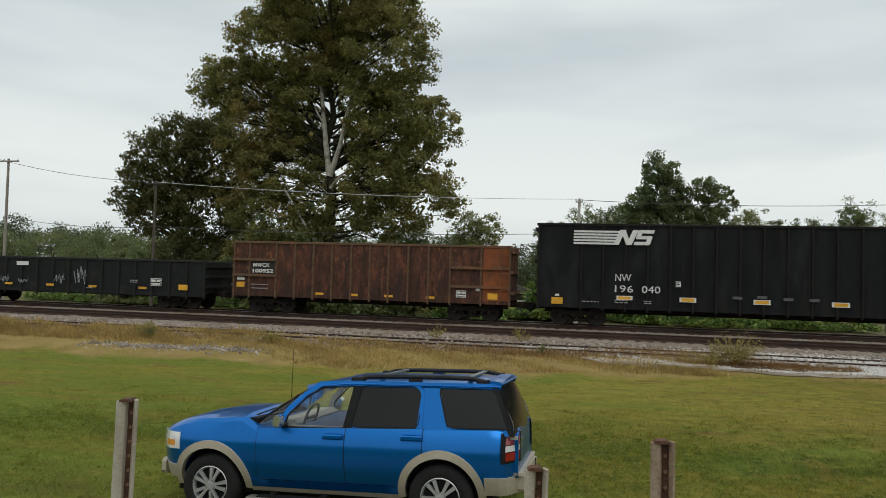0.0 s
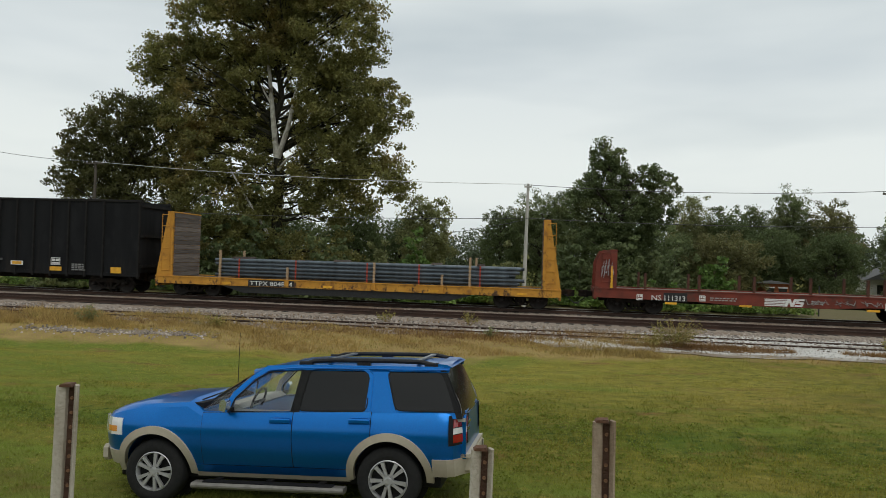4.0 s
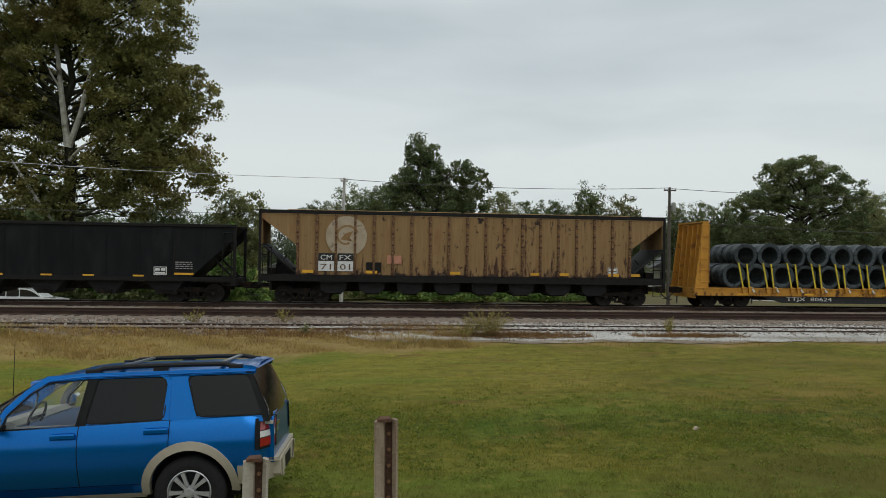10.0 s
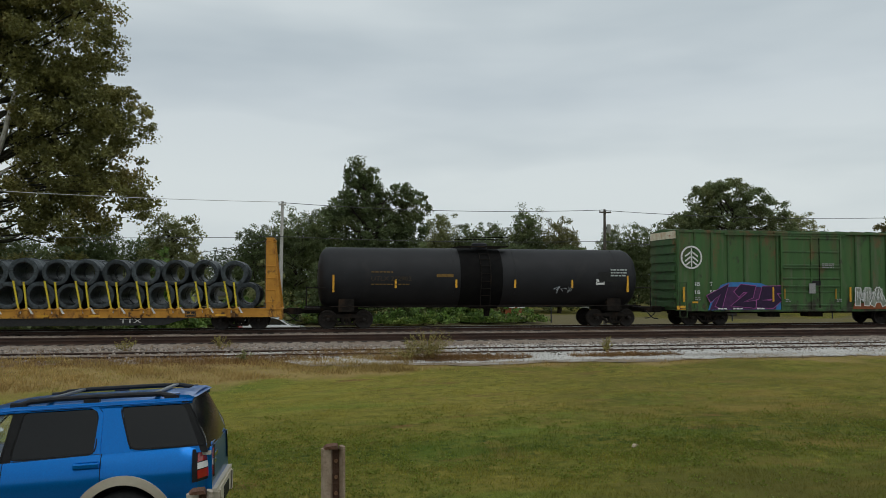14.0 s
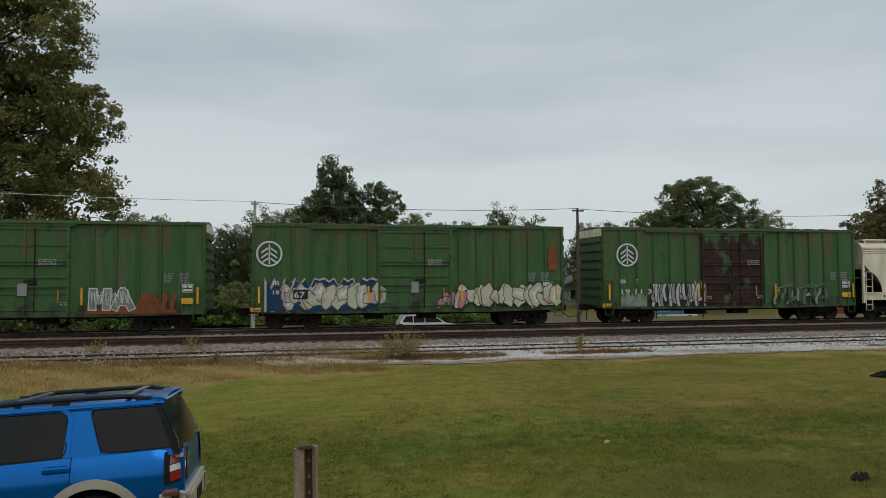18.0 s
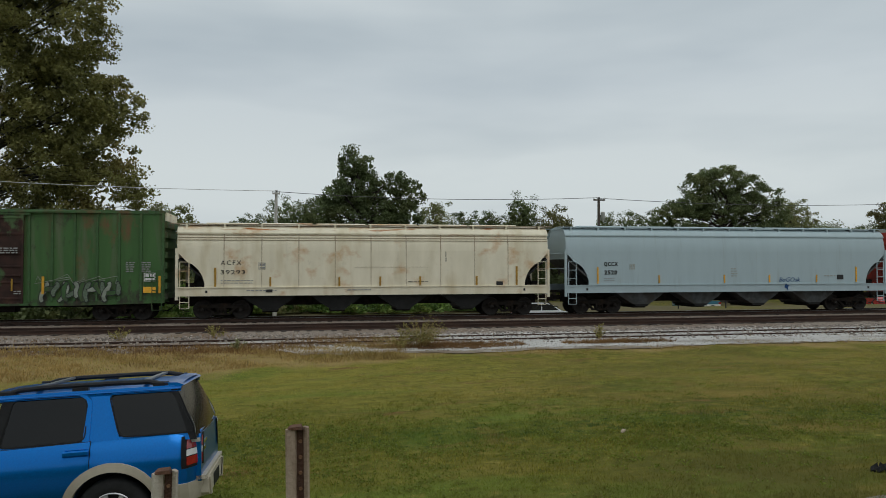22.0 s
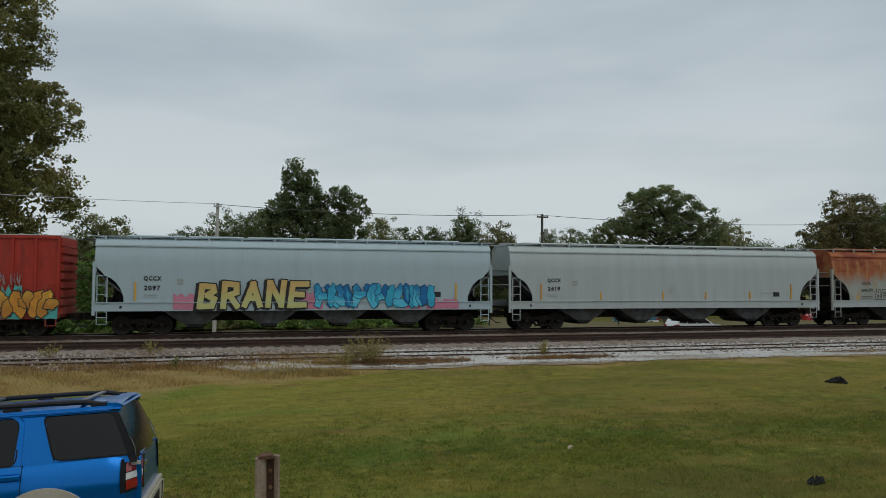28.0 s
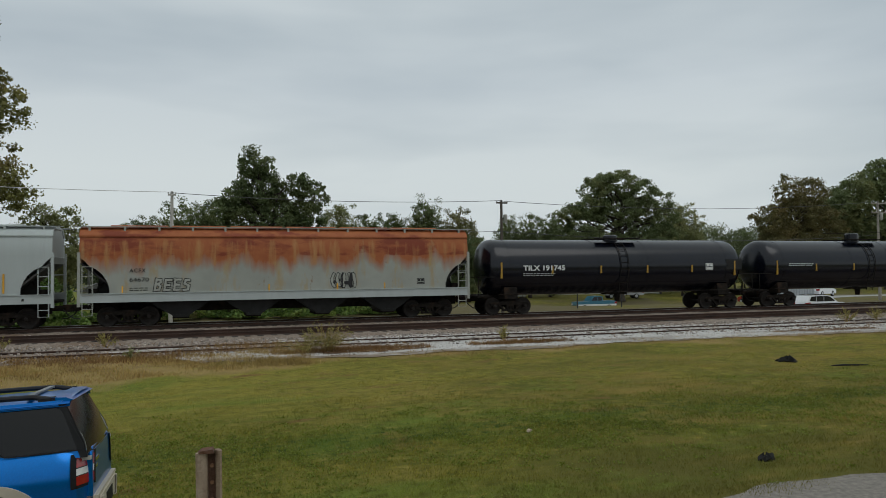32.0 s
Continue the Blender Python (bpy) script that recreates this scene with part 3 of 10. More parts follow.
def truck_meshes():
    bolster = Build().box(-0.16, -1.12, 0.42, 0.16, 1.12, 0.72, 0.05).turn([(0.70, 0.22), (0.86, 0.22)], "z", 12)
    side = Build()
    side.prism([(-1.12, 0.60), (-0.98, 0.68), (-0.55, 0.70), (-0.40, 0.76), (0.40, 0.76), (0.55, 0.70), (0.98, 0.68), (1.12, 0.60), (1.12, 0.50), (0.70, 0.54), (-0.70, 0.54), (-1.12, 0.50)], -1.13, -1.02)
    side.prism([(-0.72, 0.56), (-0.56, 0.56), (-0.26, 0.24), (-0.40, 0.24)], -1.12, -1.03).prism([(0.72, 0.56), (0.56, 0.56), (0.26, 0.24), (0.40, 0.24)], -1.12, -1.03)
    side.box(-0.42, -1.14, 0.20, 0.42, -1.0, 0.30)
    for sx in (-0.89, 0.89):
        side.box(sx - 0.13, -1.15, 0.40, sx + 0.13, -1.0, 0.58)
    for sx in (-0.17, -0.0, 0.17):
        side.turn([(0.30, 0.07), (0.54, 0.07)], "z", 8, (sx, -1.07, 0))
    wheels = Build()
    for s in (-1, 1):
        wheels.turn([(s * 0.815, 0.10), (s * 0.815, 0.30), (s * 0.83, 0.37), (s * 0.85, 0.40), (s * 0.85, WHEEL_R - 0.01), (s * 0.74, WHEEL_R + 0.005),
                     (s * 0.70, WHEEL_R + 0.03), (s * 0.69, 0.38), (s * 0.73, 0.3), (s * 0.73, 0.1)], "y", 28)
        wheels.turn([(s * 0.80, 0.09), (s * 1.18, 0.085), (s * 1.20, 0.06)], "y", 10)
        for k in range(3):
            a = 2 * math.pi * k / 3
            wheels.turn([(s * 1.19, 0.02), (s * 1.22, 0.02)], "y", 6, (0.05 * math.cos(a), 0, 0.05 * math.sin(a)))
    wheels.turn([(-0.8, 0.075), (0.8, 0.075)], "y", 10)
    far = Build().add([(x, -y, z) for x, y, z in side.v], [tuple(reversed(f)) for f in side.f])
    return (bolster.mesh("truck", STEEL_DARK), side.mesh("side_frame", STEEL_DARK), far.mesh("side_frame", STEEL_DARK), wheels.mesh("wheelset", WHEEL_STEEL, True))


TRUCK = truck_meshes()
COUPLER = Build().box(0, -0.11, -0.12, 0.5, 0.11, 0.12).prism([(0.45, -0.2), (0.85, -0.26), (0.95, -0.05), (0.78, 0.02), (0.90, 0.2), (0.6, 0.24), (0.45, 0.15)], -0.16, 0.16, "z").mesh("coupler", STEEL_DARK)
HOSE = Build().pipe([(0.25, -0.35, -0.05), (0.45, -0.34, -0.3), (0.7, -0.32, -0.48), (0.95, -0.30, -0.5)], 0.028, 6).mesh("brake_hose", BLACK_PAINT)


def running_gear(car, length, inset=2.0, coupler_z=0.86):
    """Two trucks with turning wheelsets, two couplers and two brake hoses."""
    wheels = []
    for x in (inset, length - inset):
        tr = part("truck", TRUCK[0], parent=car, at=pose(x, 0, 0), label="dark grimy four-wheel truck")
        part("side_frame", TRUCK[1], parent=tr)
        part("side_frame", TRUCK[2], parent=tr)
        for dx in (-0.89, 0.89):
            w = part("wheelset", TRUCK[3], parent=tr, at=pose(dx, 0, WHEEL_R))
            wheels.append(w)
    part("coupler", COUPLER, parent=car, at=pose(length - 0.25, 0, coupler_z))
    part("coupler", COUPLER, parent=car, at=pose(0.25, 0, coupler_z, 0, 0, 180))
    part("brake_hose", HOSE, parent=car, at=pose(length, 0, coupler_z))
    part("brake_hose", HOSE, parent=car, at=pose(0, 0, coupler_z, 0, 0, 180))
    return wheels


def new_car(name, label, start, length):
    car = thing(name, label, "freight car", "cars of the freight train")
    CARS.append((car, start, length, running_gear(car, length)))
    return car


def car_lettering(car, text, x, z, size, mat=None, width=0.0, y=-HALF - 0.012, **more):
    return lettering("lettering", text, size, mat or WHITE_PAINT, car, x, y, z, width, **more)


def reflector(car, x, z, w=0.45, h=0.1, mat=None, y=-HALF - 0.012, name="reflector"):
    return part(name, Build().box(x - w / 2, y - 0.004, z - h / 2, x + w / 2, y + 0.012, z + h / 2), mat or YELLOW_REFLECT, car)


def small_print(car, x, z, w, rows, mat=None, y=-HALF - 0.012, h=0.05, gap=0.10):
    """Writing too small to read: rows of plain bars."""
    b = Build()
    for k in range(rows):
        u = x
        rnd = random.Random(int(x * 100) + k)
        while u < x + w - 0.06:
            e = min(u + rnd.uniform(0.08, 0.22), x + w)
            b.box(u, y - 0.003, z - k * gap, e, y + 0.01, z - k * gap + h)
            u = e + 0.05
    return tagged(part("small_print", b, mat or STENCIL_GREY, car), kind="stuff")


def placard(car, x, z, w=0.55, h=0.42, mat=None, y=-HALF - 0.012):
    """A framed panel of inspection marks."""
    b = Build()
    t = 0.03
    b.box(x, y, z, x + w, y + 0.014, z + t).box(x, y, z + h - t, x + w, y + 0.014, z + h).box(x, y, z, x + t, y + 0.014, z + h).box(x + w - t, y, z, x + w, y + 0.014, z + h)
    b.box(x + 0.06, y, z + h * 0.52, x + w * 0.45, y + 0.014, z + h * 0.85).box(x + w * 0.55, y, z + h * 0.52, x + w * 0.9, y + 0.014, z + h * 0.85)
    b.box(x + 0.06, y, z + h * 0.15, x + w * 0.9, y + 0.014, z + h * 0.38)
    return part("inspection_panel", b, mat or WHITE_PAINT, car)


def ladder(car, x, z0, z1, mat, w=0.42, y=-HALF - 0.05, rungs=None):
    b = Build()
    n = rungs or max(2, int((z1 - z0) / 0.4))
    for dx in (0, w):
        b.box(x + dx - 0.02, y - 0.02, z0, x + dx + 0.02, y + 0.02, z1)
    for k in range(n + 1):
        z = z0 + (z1 - z0) * k / n
        b.rod((x, y - 0.02, z), (x + w, y - 0.02, z), 0.018)
    return part("ladder", b, mat, car)


def horse_stripes(car, x, z, w, h, mat, worn=False):
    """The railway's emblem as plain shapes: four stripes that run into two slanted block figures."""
    y = -HALF - 0.012
    for k in range(5):
        zz = z + h * (k / 5.0)
        if worn and k in (2, 3):
            continue
        if worn and k == 4:
            part("emblem_stripe", Build().prism([(x, zz), (x + w * 0.2, zz + h * 0.02), (x + w * 0.18, zz + h * 0.09), (x, zz + h * 0.13)], y, y + 0.012), mat, car)
            continue
        part("emblem_stripe", Build().prism([(x, zz), (x + w * (0.50 + 0.022 * k), zz), (x + w * (0.515 + 0.022 * k), zz + h * 0.13), (x, zz + h * 0.13)], y, y + 0.012), mat, car)
    block_n = [(0, 0), (0.30, 0), (0.30, 0.60), (0.70, 0), (1, 0), (1, 1), (0.70, 1), (0.70, 0.40), (0.30, 1), (0, 1)]
    block_s = [(0, 0), (0.92, 0), (1, 0.08), (1, 0.54), (0.92, 0.61), (0.30, 0.61), (0.30, 0.78), (1, 0.78), (1, 1), (0.08, 1), (0, 0.92), (0, 0.46), (0.08, 0.39), (0.70, 0.39), (0.70, 0.22), (0, 0.22)]
    pieces = [[(w * (0.50 + 0.23 * u + 0.085 * v), h * v) for u, v in block_n], [(w * (0.755 + 0.20 * u + 0.06 * v), h * v) for u, v in block_s]]
    if worn:
        # the upper half of the figures has flaked away
        pieces = [[(w * 0.50, 0), (w * 0.57, 0), (w * 0.625, h * 0.62), (w * 0.575, h * 0.70), (w * 0.55, h * 0.55)], [(w * 0.66, 0), (w * 0.73, 0), (w * 0.775, h * 0.55), (w * 0.755, h * 0.9), (w * 0.735, h * 0.85)],
                  [(w * 0.61, h * 0.6), (w * 0.63, h * 0.85), (w * 0.69, 0), (w * 0.645, 0)], [(w * 0.745, 0), (w * 0.955, 0), (w * 0.985, h * 0.45), (w * 0.96, h * 0.6), (w * 0.93, h * 0.2), (w * 0.76, h * 0.22)], [(w * 0.80, h * 0.5), (w * 0.83, h * 0.9), (w * 0.85, h * 0.95), (w * 0.84, h * 0.5)]]
    for k, o in enumerate(pieces):
        part("emblem", Build().prism([(x + p, z + q) for p, q in o], y - 0.0005 * k, y + 0.012), mat, car)


def rib_mesh(z0, z1, mat, w=0.12, d=0.12, taper=0.0):
    """An upright side post, hat shaped."""
    return Build().prism([(-w / 2, -0.0), (-w / 2 + 0.02, -d), (w / 2 - 0.02, -d), (w / 2, 0.0)], z0, z1, "z").mesh("side_post", mat)


def open_car(name, label, start, length, top, bottom, body, post, posts, chord=None, end_posts=3, skip=(), spots=()):
    """A gondola: floor, four walls, top chord, sill and side posts."""
    car = new_car(name, label, start, length)
    h = HALF - 0.12
    for s in (-1, 1):
        part("side_wall", Build().box(0, s * h - 0.03, bottom, length, s * h + 0.03, top), body, car)
    for x in (0.03, length - 0.03):
        e = Build().box(x - 0.03, -h, bottom + 0.15, x + 0.03, h, top)
        part("end_wall", e, body, car)
        s = -1 if x < 1 else 1
        for k in range(end_posts):
            z = bottom + 0.5 + (top - bottom - 0.7) * k / max(1, end_posts - 1)
            part("end_beam", Build().box(x + s * 0.03, -h, z - 0.07, x + s * 0.16, h, z + 0.07), post, car)
    part("floor", Build().box(0, -h, bottom + 0.12, length, h, bottom + 0.2), body, car)
    for s in (-1, 1):
        part("top_chord", Build().box(-0.05, s * h - 0.09, top - 0.03, length + 0.05, s * h + 0.09, top + 0.1, 0.02), chord or post, car)
        part("side_sill", Build().box(0, s * h - 0.07, bottom - 0.08, length, s * h + 0.07, bottom + 0.1), body, car)
    part("centre_sill", Build().box(0.3, -0.25, 0.62, length - 0.3, 0.25, bottom + 0.1), STEEL_DARK, car)
    rib = rib_mesh(bottom - 0.18, top, post, d=0.095)
    for k in range(posts):
        x = spots[k] if spots else 0.06 + (length - 0.12) * k / (posts - 1)
        if k in skip:
            continue
        part("side_post", rib, parent=car, at=pose(x, -h - 0.03, 0))
        part("side_post", rib, parent=car, at=pose(x, h + 0.03, 0, 0, 0, 180))
    return car


RUST_BROWN = material("rusted_brown_steel", (0.132, 0.051, 0.030), (0.066, 0.029, 0.020), 2.2, 0.85, bump=0.25, third=(0.045, 0.025, 0.02), third_scale=1.3, third_at=0.5, stretch=(1.6, 1, 0.7))
RUST_POST = material("rusted_brown_posts", (0.145, 0.088, 0.050), (0.092, 0.056, 0.034), 5, 0.85, third=(0.20, 0.10, 0.05), third_scale=2)
RUST_ORANGE = material("orange_rust_panel", (0.27, 0.085, 0.03), (0.19, 0.06, 0.025), 3, 0.85, third=(0.12, 0.05, 0.03), third_scale=1.2)
COAL_BLACK = material("worn_black_paint", (0.0135, 0.0140, 0.0152), (0.0085, 0.0090, 0.0100), 1.5, 0.75, spec=0.13, third=(0.021, 0.0215, 0.023), third_scale=0.8, stretch=(1, 1, 0.35))
COAL_POST = material("dusty_black_posts", (0.021, 0.0195, 0.0185), (0.013, 0.0125, 0.012), 5, 0.75, spec=0.13)
GON_DARK = material("dark_green_black_paint", (0.015, 0.017, 0.0165), (0.010, 0.0115, 0.011), 2, 0.65, spec=0.2, third=(0.03, 0.027, 0.023), third_scale=1.1, third_at=0.58)
GON_POST = material("dark_grey_posts", (0.022, 0.024, 0.022), (0.016, 0.017, 0.016), 4, 0.65, spec=0.2)
TAN = material("faded_tan_paint", (0.31, 0.195, 0.088), (0.245, 0.148, 0.064), 2.5, 0.75, spec=0.25, stretch=(4, 1, 0.25))
TAN_POST = material("faded_tan_posts", (0.26, 0.16, 0.075), (0.13, 0.065, 0.035), 16, 0.75, third=(0.07, 0.03, 0.02), third_scale=9, third_at=0.52, spec=0.25)
GREEN_CAR = material("faded_green_paint", (0.060, 0.136, 0.040), (0.046, 0.108, 0.032), 1.2, 0.6, spec=0.3, third=(0.098, 0.13, 0.066), third_scale=0.9, third_at=0.56, stretch=(2.5, 1, 0.3))
GREEN_POST = material("green_posts", (0.056, 0.122, 0.042), (0.044, 0.094, 0.034), 3, 0.6, third=(0.06, 0.07, 0.035), third_scale=2)
DOOR_RUST = material("rust_stained_door", (0.055, 0.026, 0.02), (0.028, 0.017, 0.014), 2.6, 0.8, third=(0.075, 0.04, 0.026), third_scale=1.5, third_at=0.55, spec=0.25)
RED_CAR = material("faded_red_paint", (0.40, 0.038, 0.021), (0.32, 0.031, 0.018), 1.5, 0.6, third=(0.20, 0.028, 0.02), third_scale=1.2, third_at=0.57, stretch=(2, 1, 0.5))
WHITE_HOPPER = material("dirty_cream_paint", (0.80, 0.73, 0.57), (0.70, 0.635, 0.48), 1.2, 0.6, third=(0.62, 0.53, 0.36), third_scale=0.8, third_at=0.52, soft_at=0.2, stretch=(1.6, 1, 0.5))
GREY_HOPPER = material("pale_blue_grey_paint", (0.39, 0.475, 0.50), (0.37, 0.45, 0.475), 0.9, 0.5, third=(0.35, 0.42, 0.44), third_scale=1.5, third_at=0.6, stretch=(2.5, 1, 0.3))
GREY_HOPPER_2 = material("pale_grey_paint", (0.42, 0.455, 0.445), (0.385, 0.415, 0.405), 0.9, 0.5, third=(0.38, 0.40, 0.40), third_scale=1.5, third_at=0.6, stretch=(2.5, 1, 0.3))
RED_DOOR = material("rust_stained_red_door", (0.41, 0.042, 0.022), (0.33, 0.034, 0.019), 1.5, 0.65)
RUST_HOPPER = material("grey_paint", (0.36, 0.37, 0.33), (0.30, 0.30, 0.26), 1.0, 0.6)


def rust_run(name, paint, rust, start, end, streak):
    """Paint with rust that has run down from the roof in uneven tongues."""
    m = material(name, paint, tuple(c * 0.86 for c in paint), 1.0, 0.65)
    n, l = m.node_tree.nodes, m.node_tree.links
    b = n["Principled BSDF"]
    src = b.inputs["Base Color"].links[0].from_socket
    tc, sp, mp, nz, nf = (n.new("ShaderNode" + k) for k in ("TexCoord", "SeparateXYZ", "Mapping", "TexNoise", "TexNoise"))
    mp.inputs["Scale"].default_value = (streak, 1, 0.22)
    nz.inputs["Scale"].default_value, nz.inputs["Detail"].default_value = 1.0, 7.0
    nf.inputs["Scale"].default_value = 2.4
    l.new(tc.outputs["Object"], sp.inputs[0])
    l.new(tc.outputs["Object"], mp.inputs[0])
    l.new(mp.outputs[0], nz.inputs["Vector"])
    l.new(tc.outputs["Object"], nf.inputs["Vector"])
    mr = n.new("ShaderNodeMapRange")
    mr.inputs["From Min"].default_value, mr.inputs["From Max"].default_value = start, end
    l.new(sp.outputs["Z"], mr.inputs["Value"])
    add = n.new("ShaderNodeMath")
    add.operation = "ADD"
    l.new(mr.outputs[0], add.inputs[0])
    l.new(nz.outputs["Fac"], add.inputs[1])
    rp = n.new("ShaderNodeValToRGB")
    rp.color_ramp.elements[0].position, rp.color_ramp.elements[1].position = 0.72, 1.0
    l.new(add.outputs[0], rp.inputs[0])
    rc = n.new("ShaderNodeValToRGB")
    rc.color_ramp.elements[0].color, rc.color_ramp.elements[1].color = (*rust, 1), (rust[0] * 1.5, rust[1] * 2.1, rust[2] * 2.2, 1)
    l.new(nf.outputs["Fac"], rc.inputs[0])
    mx = n.new("ShaderNodeMix")
    mx.data_type = "RGBA"
    l.new(rp.outputs[0], mx.inputs[0])
    l.new(src, mx.inputs[6])
    l.new(rc.outputs[0], mx.inputs[7])
    l.new(mx.outputs[2], b.inputs["Base Color"])
    return m


blend_in(TAN, noise_mask(TAN, (5.0, 1, 0.8), 0.63, 0.72, (("Z", 3.0, 1.3, 0.10), ("X", 4, 15, 0.06)), 8, 0.7), (0.055, 0.026, 0.018))
blend_in(TAN, noise_mask(TAN, (2.2, 1, 3.6), 0.655, 0.70, (("X", 6, 15, 0.03),), 8, 0.7), (0.040, 0.022, 0.016))
blend_in(TAN, noise_mask(TAN, (1.1, 1, 0.35), 0.58, 0.78), (0.23, 0.105, 0.045))
blend_in(TAN, noise_mask(TAN, (2.0, 1, 1.6), 0.62, 0.70, (("Z", 1.9, 1.2, 0.30),), 8), (0.035, 0.022, 0.018))
blend_in(TAN_POST, noise_mask(TAN_POST, (3.0, 1, 9.0), 0.53, 0.60, None, 5, 0.6), (0.052, 0.022, 0.015))
blend_in(TAN_POST, noise_mask(TAN_POST, (3.0, 1, 7.0), 0.58, 0.66, None, 5, 0.6), (0.30, 0.14, 0.05))
blend_in(TAN_POST, noise_mask(TAN_POST, (6.0, 1, 1.6), 0.58, 0.70, (("Z", 3.0, 1.3, 0.16),)), (0.05, 0.024, 0.018))
blend_in(DOOR_RUST, noise_mask(DOOR_RUST, (1.3, 1, 0.9), 0.57, 0.66, (("Z", 2.6, 4.4, 0.09),), 8), (0.075, 0.125, 0.052))
for m_ in (GREEN_CAR, GREEN_POST):
    blend_in(m_, noise_mask(m_, (1.6, 1, 0.16), 0.56, 0.82, (("Z", 3.2, 5.0, 0.06),), 7), (0.095, 0.068, 0.034))
    blend_in(m_, noise_mask(m_, (2.4, 1, 1.4), 0.60, 0.76, (("Z", 1.9, 0.9, 0.16),), 7), (0.040, 0.040, 0.026))
blend_in(WHITE_HOPPER, noise_mask(WHITE_HOPPER, (0.6, 1, 0.7), 0.60, 0.78, (("Z", 1.7, 2.4, 0.06),), 8, 0.6), (0.50, 0.235, 0.06))
blend_in(WHITE_HOPPER, noise_mask(WHITE_HOPPER, (0.5, 1, 5.0), 0.565, 0.66, (("Z", 4.0, 3.75, -0.30), ("Z", 4.1, 4.3, -0.02)), 8, 0.65), (0.36, 0.13, 0.032))
blend_in(WHITE_HOPPER, noise_mask(WHITE_HOPPER, (3.5, 1, 2.5), 0.60, 0.95, (("Z", 1.9, 1.3, -0.2),), 8, 0.7), (0.52, 0.47, 0.36))
blend_in(WHITE_HOPPER, noise_mask(WHITE_HOPPER, (2.6, 1, 0.28), 0.62, 0.90, None, 7), (0.54, 0.485, 0.36))
blend_in(RED_CAR, noise_mask(RED_CAR, (2.2, 1, 0.2), 0.57, 0.8, None, 7), (0.20, 0.045, 0.03))
blend_in(RED_CAR, noise_mask(RED_CAR, (1.1, 1, 0.8), 0.60, 0.95, (("Z", 2.9, 1.4, 0.22),), 7), (0.27, 0.085, 0.065))
blend_in(RED_DOOR, noise_mask(RED_DOOR, (1.0, 1, 0.45), 0.58, 0.78, (("Z", 3.6, 2.2, 0.16),), 7), (0.11, 0.045, 0.024))
blend_in(RED_DOOR, noise_mask(RED_DOOR, (2.2, 1, 0.5), 0.64, 0.78, (("Z", 3.0, 1.8, 0.12),), 7), (0.34, 0.17, 0.06))
for m_ in (GREY_HOPPER, GREY_HOPPER_2):
    blend_in(m_, noise_mask(m_, (3.0, 1, 0.18), 0.62, 1.05, (("Z", 2.6, 1.6, 0.06), ("Z", 1.52, 1.46, -0.3)), 7), (0.26, 0.265, 0.24))
for m_ in (RUST_BROWN, RUST_POST):
    blend_in(m_, noise_mask(m_, (1.2, 1, 0.5), 0.58, 0.74, (("X", 12.5, 14, 0.12),), 8), (0.215, 0.078, 0.032))
    blend_in(m_, noise_mask(m_, (3.0, 1, 0.6), 0.60, 0.74, (("Z", 2.0, 1.0, 0.12),), 8), (0.045, 0.024, 0.018))
blend_in(RUST_BROWN, noise_mask(RUST_BROWN, (3.4, 1, 1.1), 0.48, 0.58, None, 9, 0.75), (0.048, 0.023, 0.017))
blend_in(RUST_BROWN, noise_mask(RUST_BROWN, (7.0, 1, 1.1), 0.58, 0.70, (("Z", 2.6, 1.4, 0.05),), 8, 0.7), (0.028, 0.018, 0.015))
blend_in(RUST_BROWN, noise_mask(RUST_BROWN, (4.0, 1, 1.6), 0.60, 0.68, (("Z", 1.4, 2.8, 0.05),), 9, 0.75), (0.215, 0.085, 0.040))
for m_ in (GREEN_CAR, GREEN_POST):
    blend_in(m_, noise_mask(m_, (0.8, 1, 0.42), 0.60, 0.74, (("Z", 3.0, 4.6, 0.08),), 8, 0.65), (0.150, 0.075, 0.034))
blend_in(COAL_BLACK, noise_mask(COAL_BLACK, (2.2, 1, 0.25), 0.58, 0.8, (("Z", 2.2, 1.2, 0.1),), 7), (0.022, 0.0195, 0.018))
RUST_RUN = rust_run("rust_streaked_grey_paint", (0.34, 0.35, 0.31), (0.26, 0.065, 0.022), 2.0, 4.6, 1.1)
blend_in(RUST_RUN, noise_mask(RUST_RUN, (0.55, 1, 1.3), 0.49, 0.60, (("Z", 3.3, 3.0, -0.4),), 7), (0.20, 0.042, 0.018))
blend_in(RUST_RUN, noise_mask(RUST_RUN, (2.6, 1, 0.25), 0.52, 0.70, (("Z", 2.9, 2.4, -0.4), ("Z", 3.8, 4.3, -0.25)), 7), (0.40, 0.20, 0.075))
blend_in(RUST_RUN, noise_mask(RUST_RUN, (1.5, 1, 0.45), 0.55, 0.72, (("Z", 2.6, 4.4, -0.1),), 8, 0.65), (0.36, 0.26, 0.12))
blend_in(RUST_RUN, noise_mask(RUST_RUN, (2.4, 1, 0.9), 0.64, 0.72, (("Z", 2.6, 4.4, -0.1),), 8, 0.7), (0.20, 0.085, 0.035))
YELLOW_CAR = material("faded_yellow_paint", (0.58, 0.285, 0.04), (0.46, 0.21, 0.03), 2, 0.65, third=(0.20, 0.085, 0.03), third_scale=1.8, third_at=0.58)
blend_in(YELLOW_CAR, noise_mask(YELLOW_CAR, (3.2, 1, 2.2), 0.60, 0.70, (("Z", 1.2, 0.6, 0.10),), 8, 0.7), (0.075, 0.040, 0.022))
FLAT_RED = material("oxide_red_paint", (0.20, 0.042, 0.026), (0.13, 0.032, 0.021), 2.2, 0.75, third=(0.075, 0.04, 0.03), third_scale=1.4, third_at=0.55)
